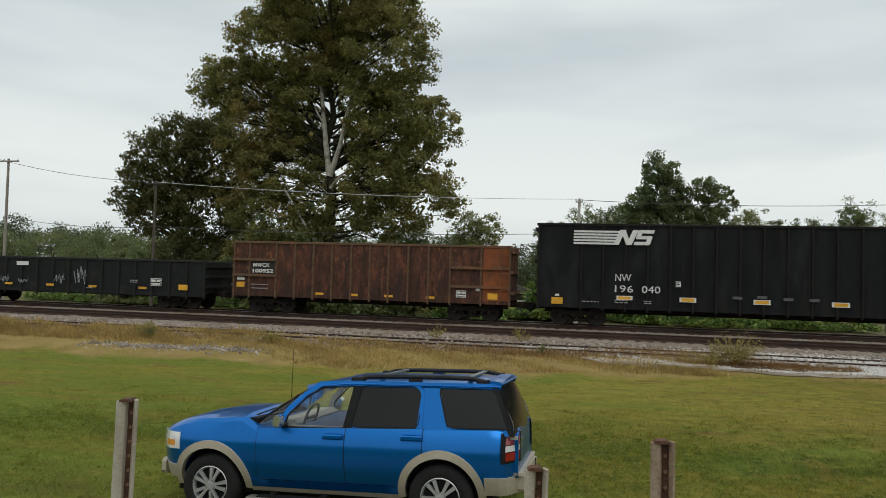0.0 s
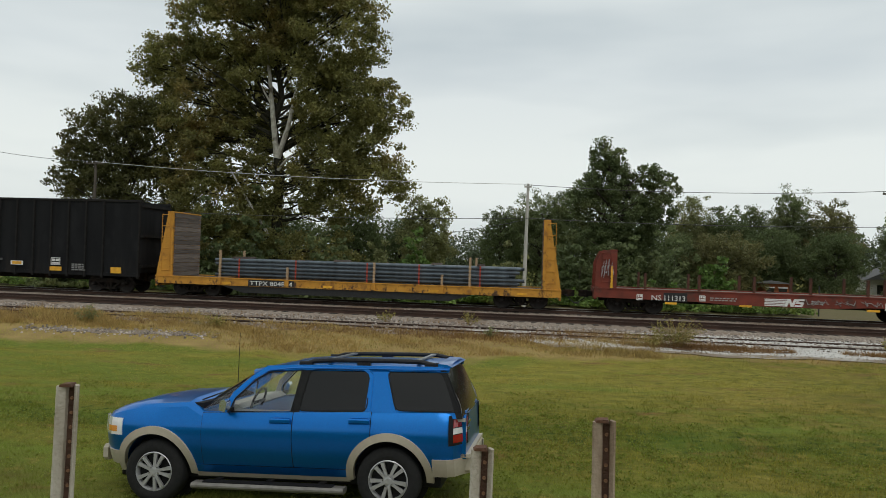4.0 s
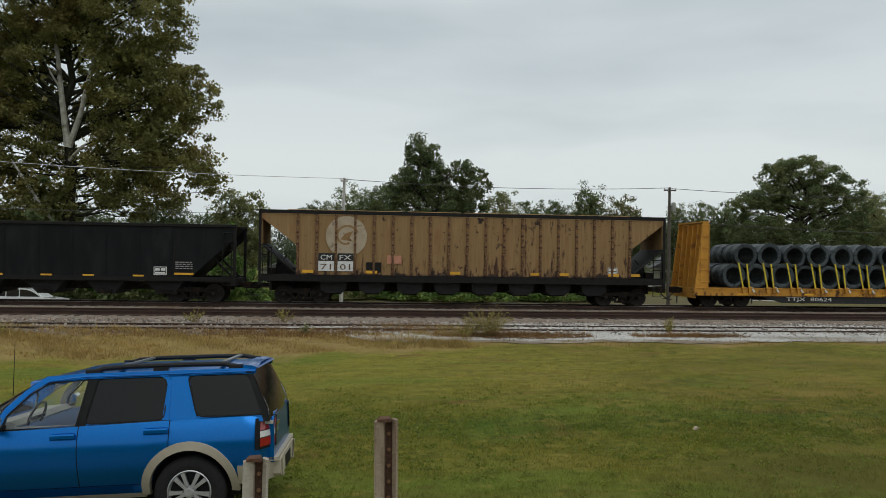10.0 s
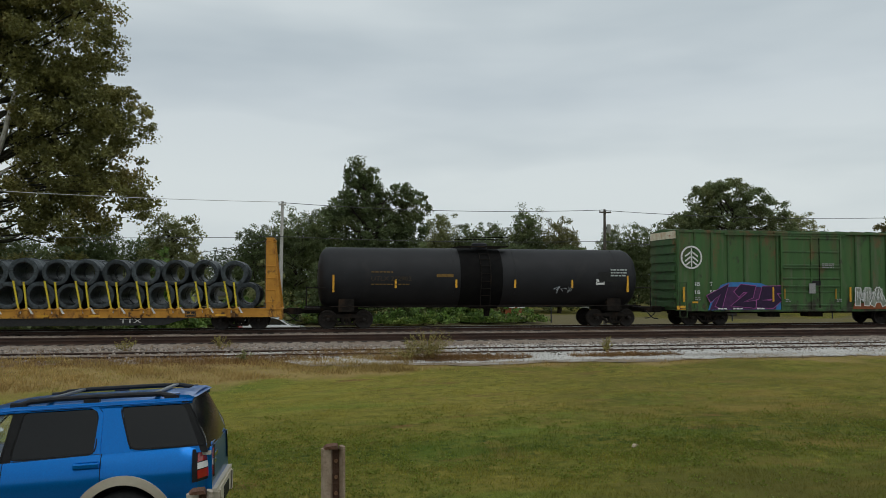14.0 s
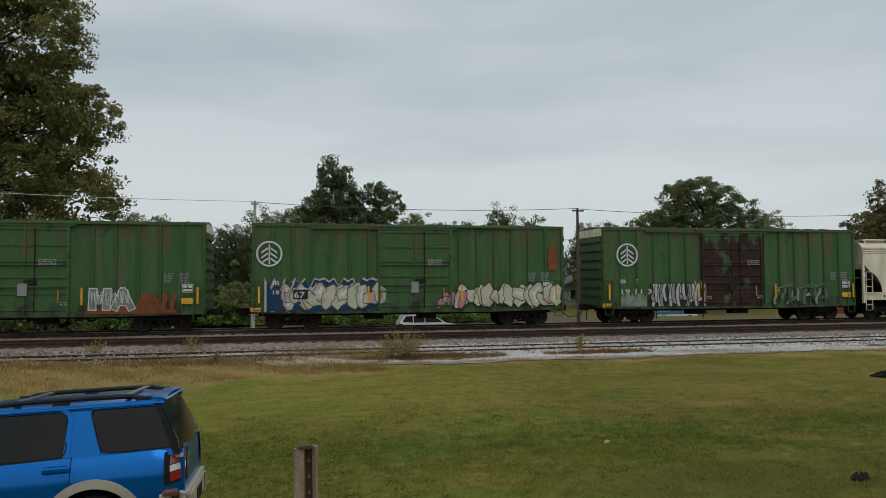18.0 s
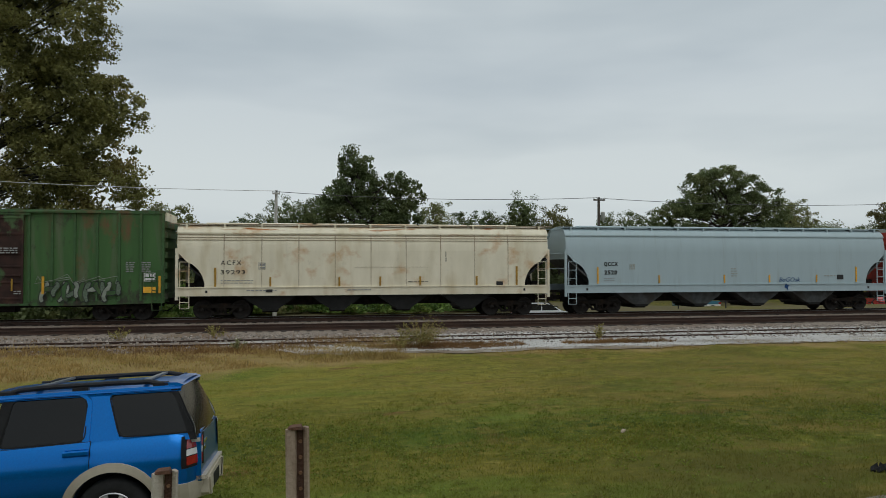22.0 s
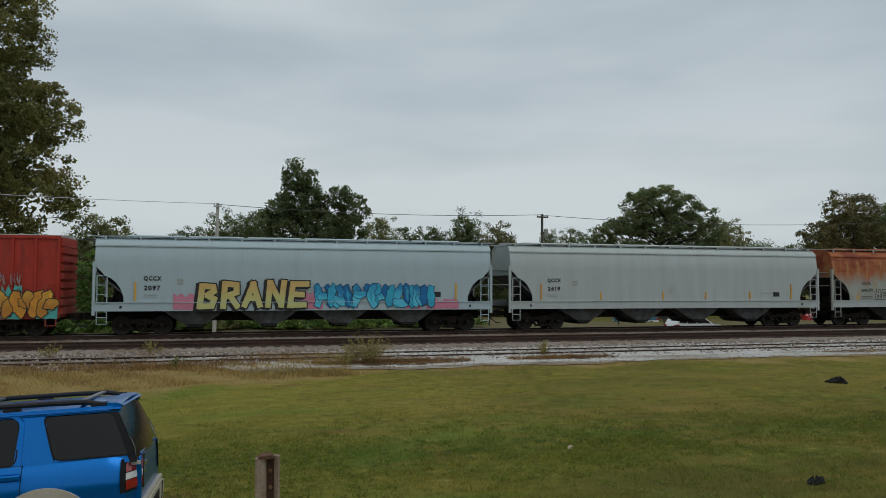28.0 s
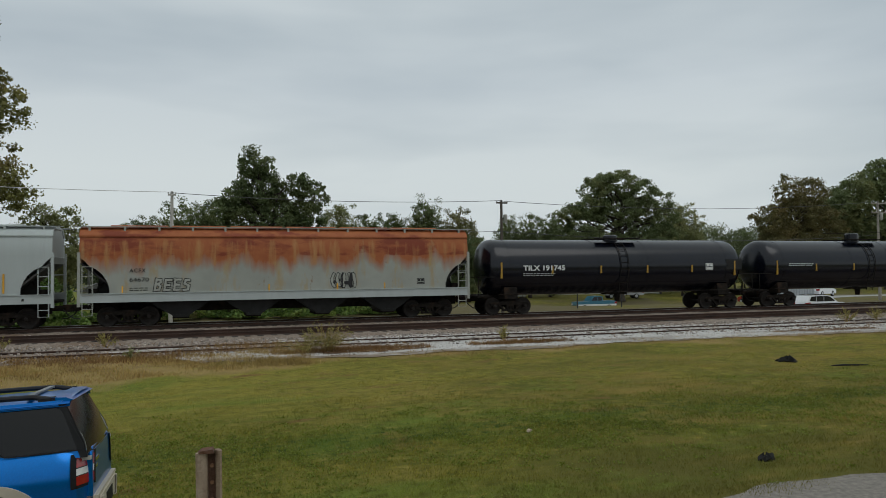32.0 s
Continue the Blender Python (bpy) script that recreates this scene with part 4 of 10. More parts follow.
TANK_BLACK = material("satin_black_tank", (0.003, 0.0042, 0.009), (0.002, 0.003, 0.0065), 0.7, 0.20, spec=0.42, third=(0.005, 0.006, 0.010), third_scale=0.9)
TANK_DULL = material("dull_black_tank", (0.019, 0.019, 0.021), (0.013, 0.013, 0.0145), 0.9, 0.6, spec=0.25, third=(0.028, 0.026, 0.025), third_scale=0.6, third_at=0.6)
# the hoppers' body grey darkened, with the shade under the car in its colour
SHADED_GREY = material("shaded_grey_outlet", (0.095, 0.10, 0.10), (0.045, 0.046, 0.044), 3, 0.7, third=(0.05, 0.045, 0.04), third_scale=1.4, third_at=0.5)
OUTLET = material("dark_hopper_outlet", (0.018, 0.018, 0.017), (0.010, 0.010, 0.009), 3, 0.7)
HORSE_FADED = material("worn_white_stencil", (0.55, 0.55, 0.54), (0.08, 0.08, 0.08), 1.8, 0.6)
WOOD_GREY = material("weathered_grey_boards", (0.16, 0.13, 0.11), (0.09, 0.07, 0.06), 4, 0.85, random_value=0.35, stretch=(0.3, 0.3, 3))
PIPE_STEEL = material("blue_grey_pipe", (0.105, 0.130, 0.155), (0.060, 0.074, 0.088), 3, 0.42, 0.35, random_value=0.45)
COIL_STEEL = material("dark_wire_coil", (0.075, 0.088, 0.094), (0.030, 0.036, 0.040), 8, 0.5, 0.4, random_value=0.3, bump=0.8, bump_scale=14)
STRAP_YELLOW = material("yellow_webbing", (0.70, 0.55, 0.04), (0.55, 0.42, 0.03), 8, 0.7)

# dark low gondola
car = open_car("gondola_car", "dark low-sided gondola car with scrawled white graffiti", -33.9, 17.2, 2.62, 0.8, GON_DARK, GON_POST, 17)
for x in (4.6, 7.4, 10.2, 13.4):
    reflector(car, x, 1.12, 0.5, 0.13)
reflector(car, 15.9, 1.22, 0.55, 0.3)
placard(car, 13.9, 1.25, 0.65, 0.42)
part("logo_plate", Build().box(5.1, -1.575, 2.2, 5.9, -1.55, 2.42), WHITE_PAINT, car)
small_print(car, 12.6, 1.5, 0.5, 2)
SCRAWL = material("white_scrawl", (0.42, 0.44, 0.46), (0.3, 0.32, 0.34), 6, 0.7)


def scrawl(car, x, z, w, h, seed, mat=None, y=-HALF - 0.012):
    """A thin sprayed scribble: one looping line."""
    rnd, pts, b = random.Random(seed), [], Build()
    for k in range(16):
        pts.append((x + w * (k / 15) + rnd.uniform(-0.2, 0.2) * w, y, z + h * (0.5 + 0.5 * math.sin(k * 2.4 + seed) * rnd.uniform(0.5, 1))))
    b.pipe(pts, 0.014, 4)
    return part("scrawl", b, mat or SCRAWL, car, "thin white sprayed scrawl")


for q, (x, w, h) in enumerate(((1.6, 0.6, 0.9), (2.7, 0.7, 0.7), (4.0, 0.6, 0.5), (7.7, 0.6, 0.7), (9.0, 0.7, 1.1), (5.3, 0.5, 0.3))):
    scrawl(car, x, 1.15, w, h, 70 + q)
small_print(car, 9.8, 1.0, 0.5, 1)

# tall rusty gondola
car = open_car("gondola_car", "tall rust-brown gondola car with orange rusted end panel", -15.05, 15.1, 3.75, 0.98, RUST_BROWN, RUST_POST, 14, spots=(0.06, 0.96, 2.5, 3.57, 4.62, 5.66, 6.72, 7.74, 8.75, 9.8, 10.87, 12.0, 13.6, 15.04))
for x0, x1, zs in ((0.0, 2.5, (2.02, 2.86)), (12.0, 15.0, (1.75, 2.7))):
    for z in zs:
        part("side_brace", Build().box(x0, -1.60, z - 0.07, x1, -1.47, z + 0.07), RUST_POST, car)
part("end_panel", Build().box(13.7, -1.475, 1.0, 15.05, -1.46, 3.7), RUST_ORANGE, car, "orange rusted end panel")
part("stencil_panel", Build().box(1.06, -1.478, 2.12, 2.42, -1.46, 2.78), BLACK_PAINT, car)
car_lettering(car, "MWCX", 1.16, 2.48, 0.27, width=0.95, y=-1.49, fat=0.008)
car_lettering(car, "100952", 1.14, 2.16, 0.28, width=1.2, y=-1.49, fat=0.008)
for x in (5.0, 6.9, 8.8, 11.0):
    reflector(car, x, 1.14, 0.45, 0.12, y=-1.49)
reflector(car, 0.45, 1.5, 0.45, 0.28, y=-1.49)
reflector(car, 14.2, 1.3, 0.5, 0.3, y=-1.49)
part("white_tag", Build().box(0.25, -1.50, 1.75, 0.68, -1.49, 1.9), WHITE_PAINT, car)
part("white_tag", Build().box(13.35, -1.50, 1.55, 13.55, -1.49, 1.8), WHITE_PAINT, car)
placard(car, 12.35, 1.2, 0.5, 0.35, y=-1.49)
small_print(car, 1.1, 1.5, 0.95, 2, y=-1.49, gap=0.2)
ladder(car, 14.6, 1.2, 3.7, RUST_POST)

GREY_DARK = material("dark_grey_plate", (0.12, 0.12, 0.12), (0.08, 0.08, 0.08), 9, 0.7)
# very tall black gondola
car = open_car("gondola_car", "very tall black gondola car with white striped emblem", 1.35, 20.9, 4.92, 0.98, COAL_BLACK, COAL_POST, 21, skip=(1, 19))
horse_stripes(car, 1.75, 4.0, 3.75, 0.72, WHITE_PAINT)
car_lettering(car, "NW", 3.75, 2.25, 0.5, width=0.75)
car_lettering(car, "196", 3.75, 1.72, 0.48, width=0.85)
car_lettering(car, "040", 5.0, 1.72, 0.48, width=0.85)
for x, w, h in ((4.2, 0.68, 0.14), (7.1, 0.68, 0.16), (10.37, 0.68, 0.16), (13.7, 0.68, 0.16)):
    reflector(car, x, 1.45, w + 0.06, h + 0.06, WHITE_PAINT, y=-HALF - 0.008, name="reflector_backing")
    reflector(car, x, 1.45, w - 0.1, h)
for x in (9.3, 11.5, 12.6, 10.37):
    reflector(car, x, 1.68 if x == 10.37 else 1.62, 0.42, 0.13, GREY_DARK)
    small_print(car, x - 0.16, 1.60 if x != 10.37 else 1.66, 0.32, 1)
reflector(car, 1.0, 1.22, 0.55, 0.32)
reflector(car, 19.6, 1.22, 0.6, 0.32)
reflector(car, 16.05, 1.2, 0.7, 0.22)
part("white_tag", Build().box(0.9, -1.58, 1.45, 1.1, -1.56, 1.55), WHITE_PAINT, car)
placard(car, 15.75, 1.4, 0.55, 0.4)
placard(car, 6.55, 2.05, 0.22, 0.26)
small_print(car, 3.75, 1.3, 0.6, 2)
small_print(car, 5.1, 1.3, 0.35, 2)
small_print(car, 17.0, 1.45, 0.8, 4)
small_print(car, 2.2, 1.2, 0.8, 1)


def bulkhead_flat(name, label, start, length, deck, bulk_top, body, boards, lean=0.9, stakes=0, bulk_depth=0.9, straight=False, belly=False):
    """A flat car with a bulkhead at both ends."""
    car = new_car(name, label, start, length)
    part("deck", Build().box(0.1, -1.45, deck - 0.12, length - 0.1, 1.45, deck), WOOD_GREY, car, "weathered plank deck")
    for s in (-1, 1):
        y = s * 1.5
        if belly:
            part("side_sill", Build().box(0, y - 0.05, deck - 0.36, length, y + 0.05, deck + 0.03), body, car)
            part("fish_belly", Build().prism([(length * 0.17, deck - 0.36), (length * 0.23, deck - 0.72), (length * 0.74, deck - 0.72), (length * 0.80, deck - 0.36)], y * 0.95 - 0.04, y * 0.95 + 0.04), BLACK_PAINT, car, "black fish-belly sill")
            part("sill_flange", Build().box(0, y - 0.09, deck + 0.0, length, y + 0.09, deck + 0.05), body, car)
            continue
        part("side_sill", Build().prism([(0, deck + 0.03), (length, deck + 0.03), (length, deck - 0.42), (length * 0.73, deck - 0.46), (length * 0.62, deck - 0.56), (length * 0.38, deck - 0.56), (length * 0.27, deck - 0.46), (0, deck - 0.42)],
                                        y - 0.05, y + 0.05), body, car)
        part("sill_flange", Build().box(0, y - 0.09, deck + 0.0, length, y + 0.09, deck + 0.05), body, car)
    for x in (0.05, length - 0.05):
        part("end_sill", Build().box(x - 0.06, -1.5, deck - 0.5, x + 0.06, 1.5, deck + 0.02), body, car)
    part("centre_sill", Build().box(0.3, -0.3, 0.55, length - 0.3, 0.3, deck - 0.1), STEEL_DARK, car)
    for s, x0 in ((1, 0.0), (-1, length)):
        bulk = part("bulkhead", Build().box(min(x0 + s * (bulk_depth - 0.08), x0 + s * bulk_depth), -1.4, deck, max(x0 + s * (bulk_depth - 0.08), x0 + s * bulk_depth), 1.4, bulk_top - 0.04), body, car)
        for sy in (-1, 1):
            o = [(x0 + s * 0.02, deck), (x0 + s * bulk_depth, deck), (x0 + s * bulk_depth, bulk_top), (x0 + s * (bulk_depth - (0.3 if not straight else 0.7)), bulk_top), (x0 + s * 0.08, deck + (0.5 if not straight else 1.3))]
            part("gusset", Build().prism(o, sy * 1.48 - 0.04, sy * 1.48 + 0.04), body, bulk)
        for yk in (-0.9, -0.3, 0.3, 0.9):
            o = [(x0 + s * 0.15, deck), (x0 + s * (bulk_depth - 0.08), deck), (x0 + s * (bulk_depth - 0.08), bulk_top - 0.1), (x0 + s * (bulk_depth - 0.3), bulk_top - 0.1)]
            part("brace", Build().prism(o, yk - 0.05, yk + 0.05), body, bulk)
        part("top_cap", Build().box(min(x0 + s * (bulk_depth - 0.34), x0 + s * (bulk_depth + 0.02)), -1.54, bulk_top - 0.02, max(x0 + s * (bulk_depth - 0.34), x0 + s * (bulk_depth + 0.02)), 1.54, bulk_top + 0.04), body, bulk)
        if boards:
            n = int((bulk_top - deck) / 0.24)
            for k in range(n):
                z = deck + 0.03 + k * 0.24
                xa, xb = sorted((x0 + s * bulk_depth, x0 + s * (bulk_depth + 0.07)))
                part("board", Build().box(xa, -1.4, z, xb, 1.4, z + 0.225), WOOD_GREY, bulk)
        b = Build()
        for k in range(6):
            z = deck + 0.35 + k * (bulk_top - deck - 0.5) / 5
            b.rod((x0 + s * 0.3, -1.56, z), (x0 + s * 0.75, -1.56, z), 0.016)
        for u in (0.3, 0.75):
            b.rod((x0 + s * u, -1.56, deck + 0.3), (x0 + s * u, -1.56, bulk_top - 0.1), 0.016)
        part("ladder", b, body, bulk)
    return car


# yellow flat car with pipes
PIPE_CAR_START = 23.25
pipe_car = bulkhead_flat("bulkhead_flat_car", "yellow bulkhead flat car loaded with steel pipes", PIPE_CAR_START, 21.3, 1.0, 4.42, YELLOW_CAR, True, belly=True)
for x in (4.0, 9.5, 15.0, 19.4):
    reflector(pipe_car, x, 0.76, 0.5, 0.1, y=-1.56)
part("stencil_panel", Build().box(5.2, -1.560, 0.66, 7.7, -1.545, 0.98), BLACK_PAINT, pipe_car)
car_lettering(pipe_car, "TTPX 804834", 5.3, 0.70, 0.32, width=2.3, y=-1.575)
RAW_TIMBER = material("raw_timber_stake", (0.42, 0.30, 0.19), (0.30, 0.20, 0.12), 7, 0.85, stretch=(3, 3, 0.4))
for x, h in ((3.6, 1.75), (7.3, 0.95), (11.9, 1.35), (15.4, 0.85), (16.8, 1.75)):
    stake_mesh = Build().box(-0.055, -0.045, 0, 0.055, 0.045, h).mesh("stake", RAW_TIMBER)
    for s in (-1, 1):
        part("stake", stake_mesh, parent=pipe_car, at=pose(x, s * 1.5, 0.74), label="raw timber stake")
    part("stake_pocket", Build().box(x - 0.11, -1.66, 0.70, x + 0.11, -1.555, 0.98), YELLOW_CAR, pipe_car)

STRAP_RED = material("red_binding_strap", (0.45, 0.06, 0.035), (0.35, 0.05, 0.03), 8, 0.7)
for x in (4.6, 7.7, 11.5, 14.2, 17.3):
    part("binding_strap", Build().box(x - 0.035, -1.385, 1.02, x + 0.035, -1.378, 2.06).box(x - 0.035, -1.385, 2.05, x + 0.035, 1.38, 2.06), STRAP_RED, pipe_car, "red binding strap")

# red flat car, empty
car = bulkhead_flat("bulkhead_flat_car", "empty oxide-red bulkhead flat car", 46.15, 17.0, 1.18, 3.05, FLAT_RED, False, bulk_depth=1.05, straight=True)
horse_stripes(car, 7.85, 0.66, 1.75, 0.36, WHITE_PAINT)
part("stencil_panel", Build().box(3.25, -1.566, 0.68, 4.35, -1.553, 1.10), BLACK_PAINT, car)
car_lettering(car, "ASER", 13.85, 0.78, 0.26, STENCIL_GREY, width=0.85, y=-1.57)
for x in (9.8, 11.0, 12.2):
    scrawl(car, x, 0.72, 0.8, 0.34, int(x * 31), STENCIL_GREY, y=-1.57)
scrawl(car, 0.35, 1.6, 0.6, 1.1, 77, SCRAWL, y=-1.56)
car_lettering(car, "NS", 2.7, 0.72, 0.36, width=0.45, y=-1.57)
car_lettering(car, "111313", 3.3, 0.72, 0.36, width=0.95, y=-1.57)
for x in (3.6, 7.0, 12.6):
    reflector(car, x, 0.60, 0.55, 0.1, y=-1.56)
for x in (0.8, 16.3):
    part("reflector", Build().box(x - 0.06, -1.57, 1.2, x + 0.06, -1.53, 2.3), YELLOW_REFLECT, car)
placard(car, 13.1, 0.65, 0.5, 0.32, y=-1.56)
placard(car, 2.0, 0.7, 0.28, 0.28, y=-1.56)
placard(car, 15.0, 0.7, 0.28, 0.28, y=-1.56)
placard(car, 4.9, 0.75, 0.28, 0.28, y=-1.56)
small_print(car, 5.4, 0.9, 1.2, 2, y=-1.56)
small_print(car, 15.7, 0.85, 0.7, 1, y=-1.56)
small_print(car, 9.9, 0.9, 0.5, 2, y=-1.56)
stake_low = Build().box(-0.06, -0.05, 0, 0.06, 0.05, 1.0).mesh("stake", RUST_BROWN)
for x in (2.4, 4.9, 7.4, 9.9, 12.4, 14.3):
    for s in (-1, 1):
        part("stake", stake_low, parent=car, at=pose(x, s * 1.42, 1.0))


def coal_hopper(start, length, number, worn, mat=COAL_BLACK, post=COAL_POST):
    """An open-top coal hopper with sloped ends."""
    car = new_car("open_hopper_car", "black open-top coal hopper car with white stencils", start, length)
    top, low = 3.72, 1.15
    h = HALF - 0.04
    o = [(0.05, top), (length - 0.05, top), (length - 0.05, top - 0.55), (length - 2.2, low), (2.2, low), (0.05, top - 0.55)]
    for s in (-1, 1):
        part("side_wall", Build().prism(o, s * h - 0.025, s * h + 0.025), mat, car)
        part("top_chord", Build().box(-0.02, s * h - 0.1, top - 0.05, length + 0.02, s * h + 0.1, top + 0.1, 0.02), post, car)
        part("side_sill", Build().box(0.1, s * h - 0.09, low - 0.08, length - 0.1, s * h + 0.06, low + 0.12), post, car)
    for s, x0 in ((1, 0.05), (-1, length - 0.05)):
        part("slope_sheet", Build().prism([(x0, top), (x0 + s * 0.06, top), (x0 + s * 2.3, low - 0.05), (x0 + s * 2.15, low - 0.05)], -h, h), mat, car)
        for sy in (-1, 1):
            part("corner_post", Build().box(x0 - 0.07, sy * h - 0.06, 0.85, x0 + 0.07, sy * h + 0.06, top), post, car)
            part("diagonal_brace", Build().prism([(x0 + s * 0.1, low + 0.1), (x0 + s * 0.25, low + 0.1), (x0 + s * 1.25, low + 1.1), (x0 + s * 1.12, low + 1.1)], sy * 0.9 - 0.05, sy * 0.9 + 0.05), post, car)
        part("end_sill", Build().box(min(x0, x0 + s * 0.2), -h, 0.85, max(x0, x0 + s * 0.2), h, 1.2), post, car)
        part("end_platform", Build().box(min(x0, x0 + s * 1.9), -0.8, 0.95, max(x0, x0 + s * 1.9), 0.8, 1.1), STEEL_DARK, car)
        ladder(car, x0 + (0.12 if s > 0 else -0.54), 0.9, top - 0.3, post)
    rib = Build().prism([(-0.05, 0), (-0.04, -0.025), (0.04, -0.025), (0.05, 0)], low + 0.1, top, "z").mesh("side_seam", mat)
    for k in range(1, 8):
        part("side_seam", rib, parent=car, at=pose(2.2 + (length - 4.4) * (k - 0.5) / 7, -h - 0.02, 0))
    for k in range(4):
        xc = 3.4 + (length - 6.8) * k / 3
        part("outlet", Build().prism([(xc - 1.0, low), (xc + 1.0, low), (xc + 0.45, 0.42), (xc - 0.3, 0.42)], -1.2, 1.2), OUTLET, car)
        part("outlet_latch", Build().box(xc - 0.25, -1.32, 0.45, xc + 0.35, -1.2, 0.62), STEEL_DARK, car)
    part("centre_sill", Build().box(0.3, -0.25, 0.62, length - 0.3, 0.25, 0.98), STEEL_DARK, car)
    pm = HORSE_FADED if worn else WHITE_PAINT
    horse_stripes(car, 0.55, 2.65, 2.85, 0.68, pm, worn)
    car_lettering(car, "NS", 1.95, 2.12, 0.42, width=0.5)
    car_lettering(car, "301", 1.95, 1.58, 0.45, width=0.62)
    car_lettering(car, number, 2.95, 1.58, 0.45, width=0.75)
    small_print(car, 2.95, 1.4, 0.7, 2, h=0.035)
    for x, w in ((1.95, 1.0), (4.2, 0.5), (6.4, 0.5), (8.3, 0.5), (10.6, 0.5), (12.7, 0.9)):
        reflector(car, x, 1.42 if w > 0.6 else 1.3, w, 0.1)
    placard(car, 11.3, 1.35, 0.6, 0.4)
    small_print(car, 12.3, 1.95, 0.8, 4)
    return car


car = coal_hopper(64.65, 14.75, "565", False)
GRAFFITI_GREY = material("grey_spray_paint", (0.30, 0.30, 0.30), (0.2, 0.2, 0.2), 7, 0.7)
car_lettering(car, "Boss", 11.35, 2.25, 0.4, GRAFFITI_GREY, width=0.7)
car_lettering(car, "HOG", 11.4, 1.88, 0.36, GRAFFITI_GREY, width=0.65)
car_lettering(car, "Gi 70e", 9.2, 1.95, 0.36, GRAFFITI_GREY, width=0.95)
coal_hopper(80.8, 15.1, "575", True)


def covered_hopper(name, label, start, length, top, mat, sill_mat, frame_mat, bays, ribs=0, rib_mat=None, sill=0.32, straight_cut=False, outlet_mat=None, walks=13):
    """A covered hopper: bulged sides with cut-away lower corners, end posts, roof walk, hatches and outlets."""
    car = new_car(name, label, start, length)
    low, h = 1.45, HALF - 0.02
    e = 1.85
    if straight_cut:
        e, s1 = 1.75, top - 0.35
        wall_top, eave = top - 0.1, top - 0.22
        left = [(0.0, top - 0.1), (0.0, top - 0.25), (e, s1 - 1.25), (e, low)]
    else:
        wall_top, eave = 3.3, 4.12
        left = [(0.02, 3.3), (0.02, 3.22), (0.24, 3.0), (0.45, 2.76), (0.72, 2.63), (0.95, 2.42), (1.14, 2.12), (1.25, 1.80), (1.27, low)]
    outline = left + [(length - x, z) for x, z in reversed(left)]
    for s in (-1, 1):
        part("side_wall", Build().prism(outline, s * h - 0.02, s * h + 0.02), mat, car)
        if straight_cut:
            part("roof_edge", Build().prism([(s * (h + 0.02), top - 0.32), (s * (h + 0.02), top - 0.22), (s * (h - 0.30), top + 0.02), (s * (h - 0.36), top - 0.02), (s * (h - 0.04), top - 0.32)], 0.0, length, "x"), mat, car)
        else:
            # the side curves in to the eave, then the roof sheet rounds over
            curve = [(s * (h + 0.02 - 0.13 * u * u), 3.3 + (eave - 3.3) * u) for u in (0, 0.2, 0.4, 0.6, 0.8, 1.0)]
            part("upper_side", Build().prism(curve + [(s * (h - 0.2), eave), (s * (h - 0.06), 3.3)], 0.02, length - 0.02, "x"), mat, car, smooth=True)
            dome = [(s * (h - 0.08), eave + 0.03), (s * (h - 0.13), eave + 0.14), (s * (h - 0.24), eave + 0.26), (s * (h - 0.42), eave + 0.37), (s * (h - 0.70), eave + 0.44)]
            part("roof_edge", Build().prism(dome + [(s * (h - 0.70), eave + 0.38), (s * (h - 0.3), eave)], 0.0, length, "x"), mat, car, smooth=True)
            part("eave", Build().box(0.0, min(s * (h - 0.12), s * (h - 0.055)), eave - 0.015, length, max(s * (h - 0.12), s * (h - 0.055)), eave + 0.045), mat, car)
            part("sill_lip", Build().box(0.0, s * (h + 0.06) - 0.035, low + 0.07, length, s * (h + 0.06) + 0.035, low + 0.10), sill_mat, car)
        part("side_sill", Build().box(0.0, s * h - 0.05, low - 0.32, length, s * h + (0.05 if straight_cut else 0.055), low + (0.02 if straight_cut else 0.08) + (sill - 0.32)), sill_mat, car)
    if straight_cut:
        part("roof", Build().prism([(-h + 0.33, top - 0.02), (0, top + 0.1), (h - 0.33, top - 0.02), (h - 0.33, top - 0.08), (-h + 0.33, top - 0.08)], 0, length, "x"), mat, car)
    else:
        part("roof", Build().prism([(-h + 0.70, eave + 0.44), (0, eave + 0.52), (h - 0.70, eave + 0.44), (h - 0.70, eave + 0.36), (-h + 0.70, eave + 0.36)], 0, length, "x"), mat, car)
    for s, x0 in ((1, 0.0), (-1, length)):
        xa, xb = sorted((x0 + s * 0.03, x0 + s * 0.1))
        face = [(h - 0.02, low + 1.45), (h - 0.02, 3.3), (h - 0.13, eave), (h - 0.26, eave + 0.24), (h - 0.72, eave + 0.40)] if not straight_cut else [(h - 0.02, low + 1.45), (h - 0.02, top - 0.1)]
        part("end_wall", Build().prism(face + [(-y_, z_) for y_, z_ in reversed(face)], xa, xb, "x"), mat, car)
        # on the grey hoppers this sheet's colour already holds the cut-away's shade
        part("slope_sheet", Build().prism([(x0 + s * 0.03, low + 1.45), (x0 + s * 0.1, low + 1.5), (x0 + s * 2.0, low - 0.1), (x0 + s * 1.9, low - 0.1)], -h + 0.02, h - 0.02), outlet_mat or OUTLET, car)
        part("shear_plate", Build().prism([(x0 + s * 0.55, low - 0.2), (x0 + s * 1.95, low - 0.2), (x0 + s * 0.75, low + 0.95)], -0.6, -0.54), OUTLET, car)
        for sy in (-1, 1):
            part("corner_post", Build().box(x0 - 0.06, sy * h - 0.06, 0.95, x0 + 0.06, sy * h + 0.06, wall_top + 0.1), frame_mat, car)
        lad_x = x0 + (0.14 if s > 0 else -0.56)
        ladder(car, lad_x, low + 0.02, low + 1.3, frame_mat, y=-HALF - 0.03)
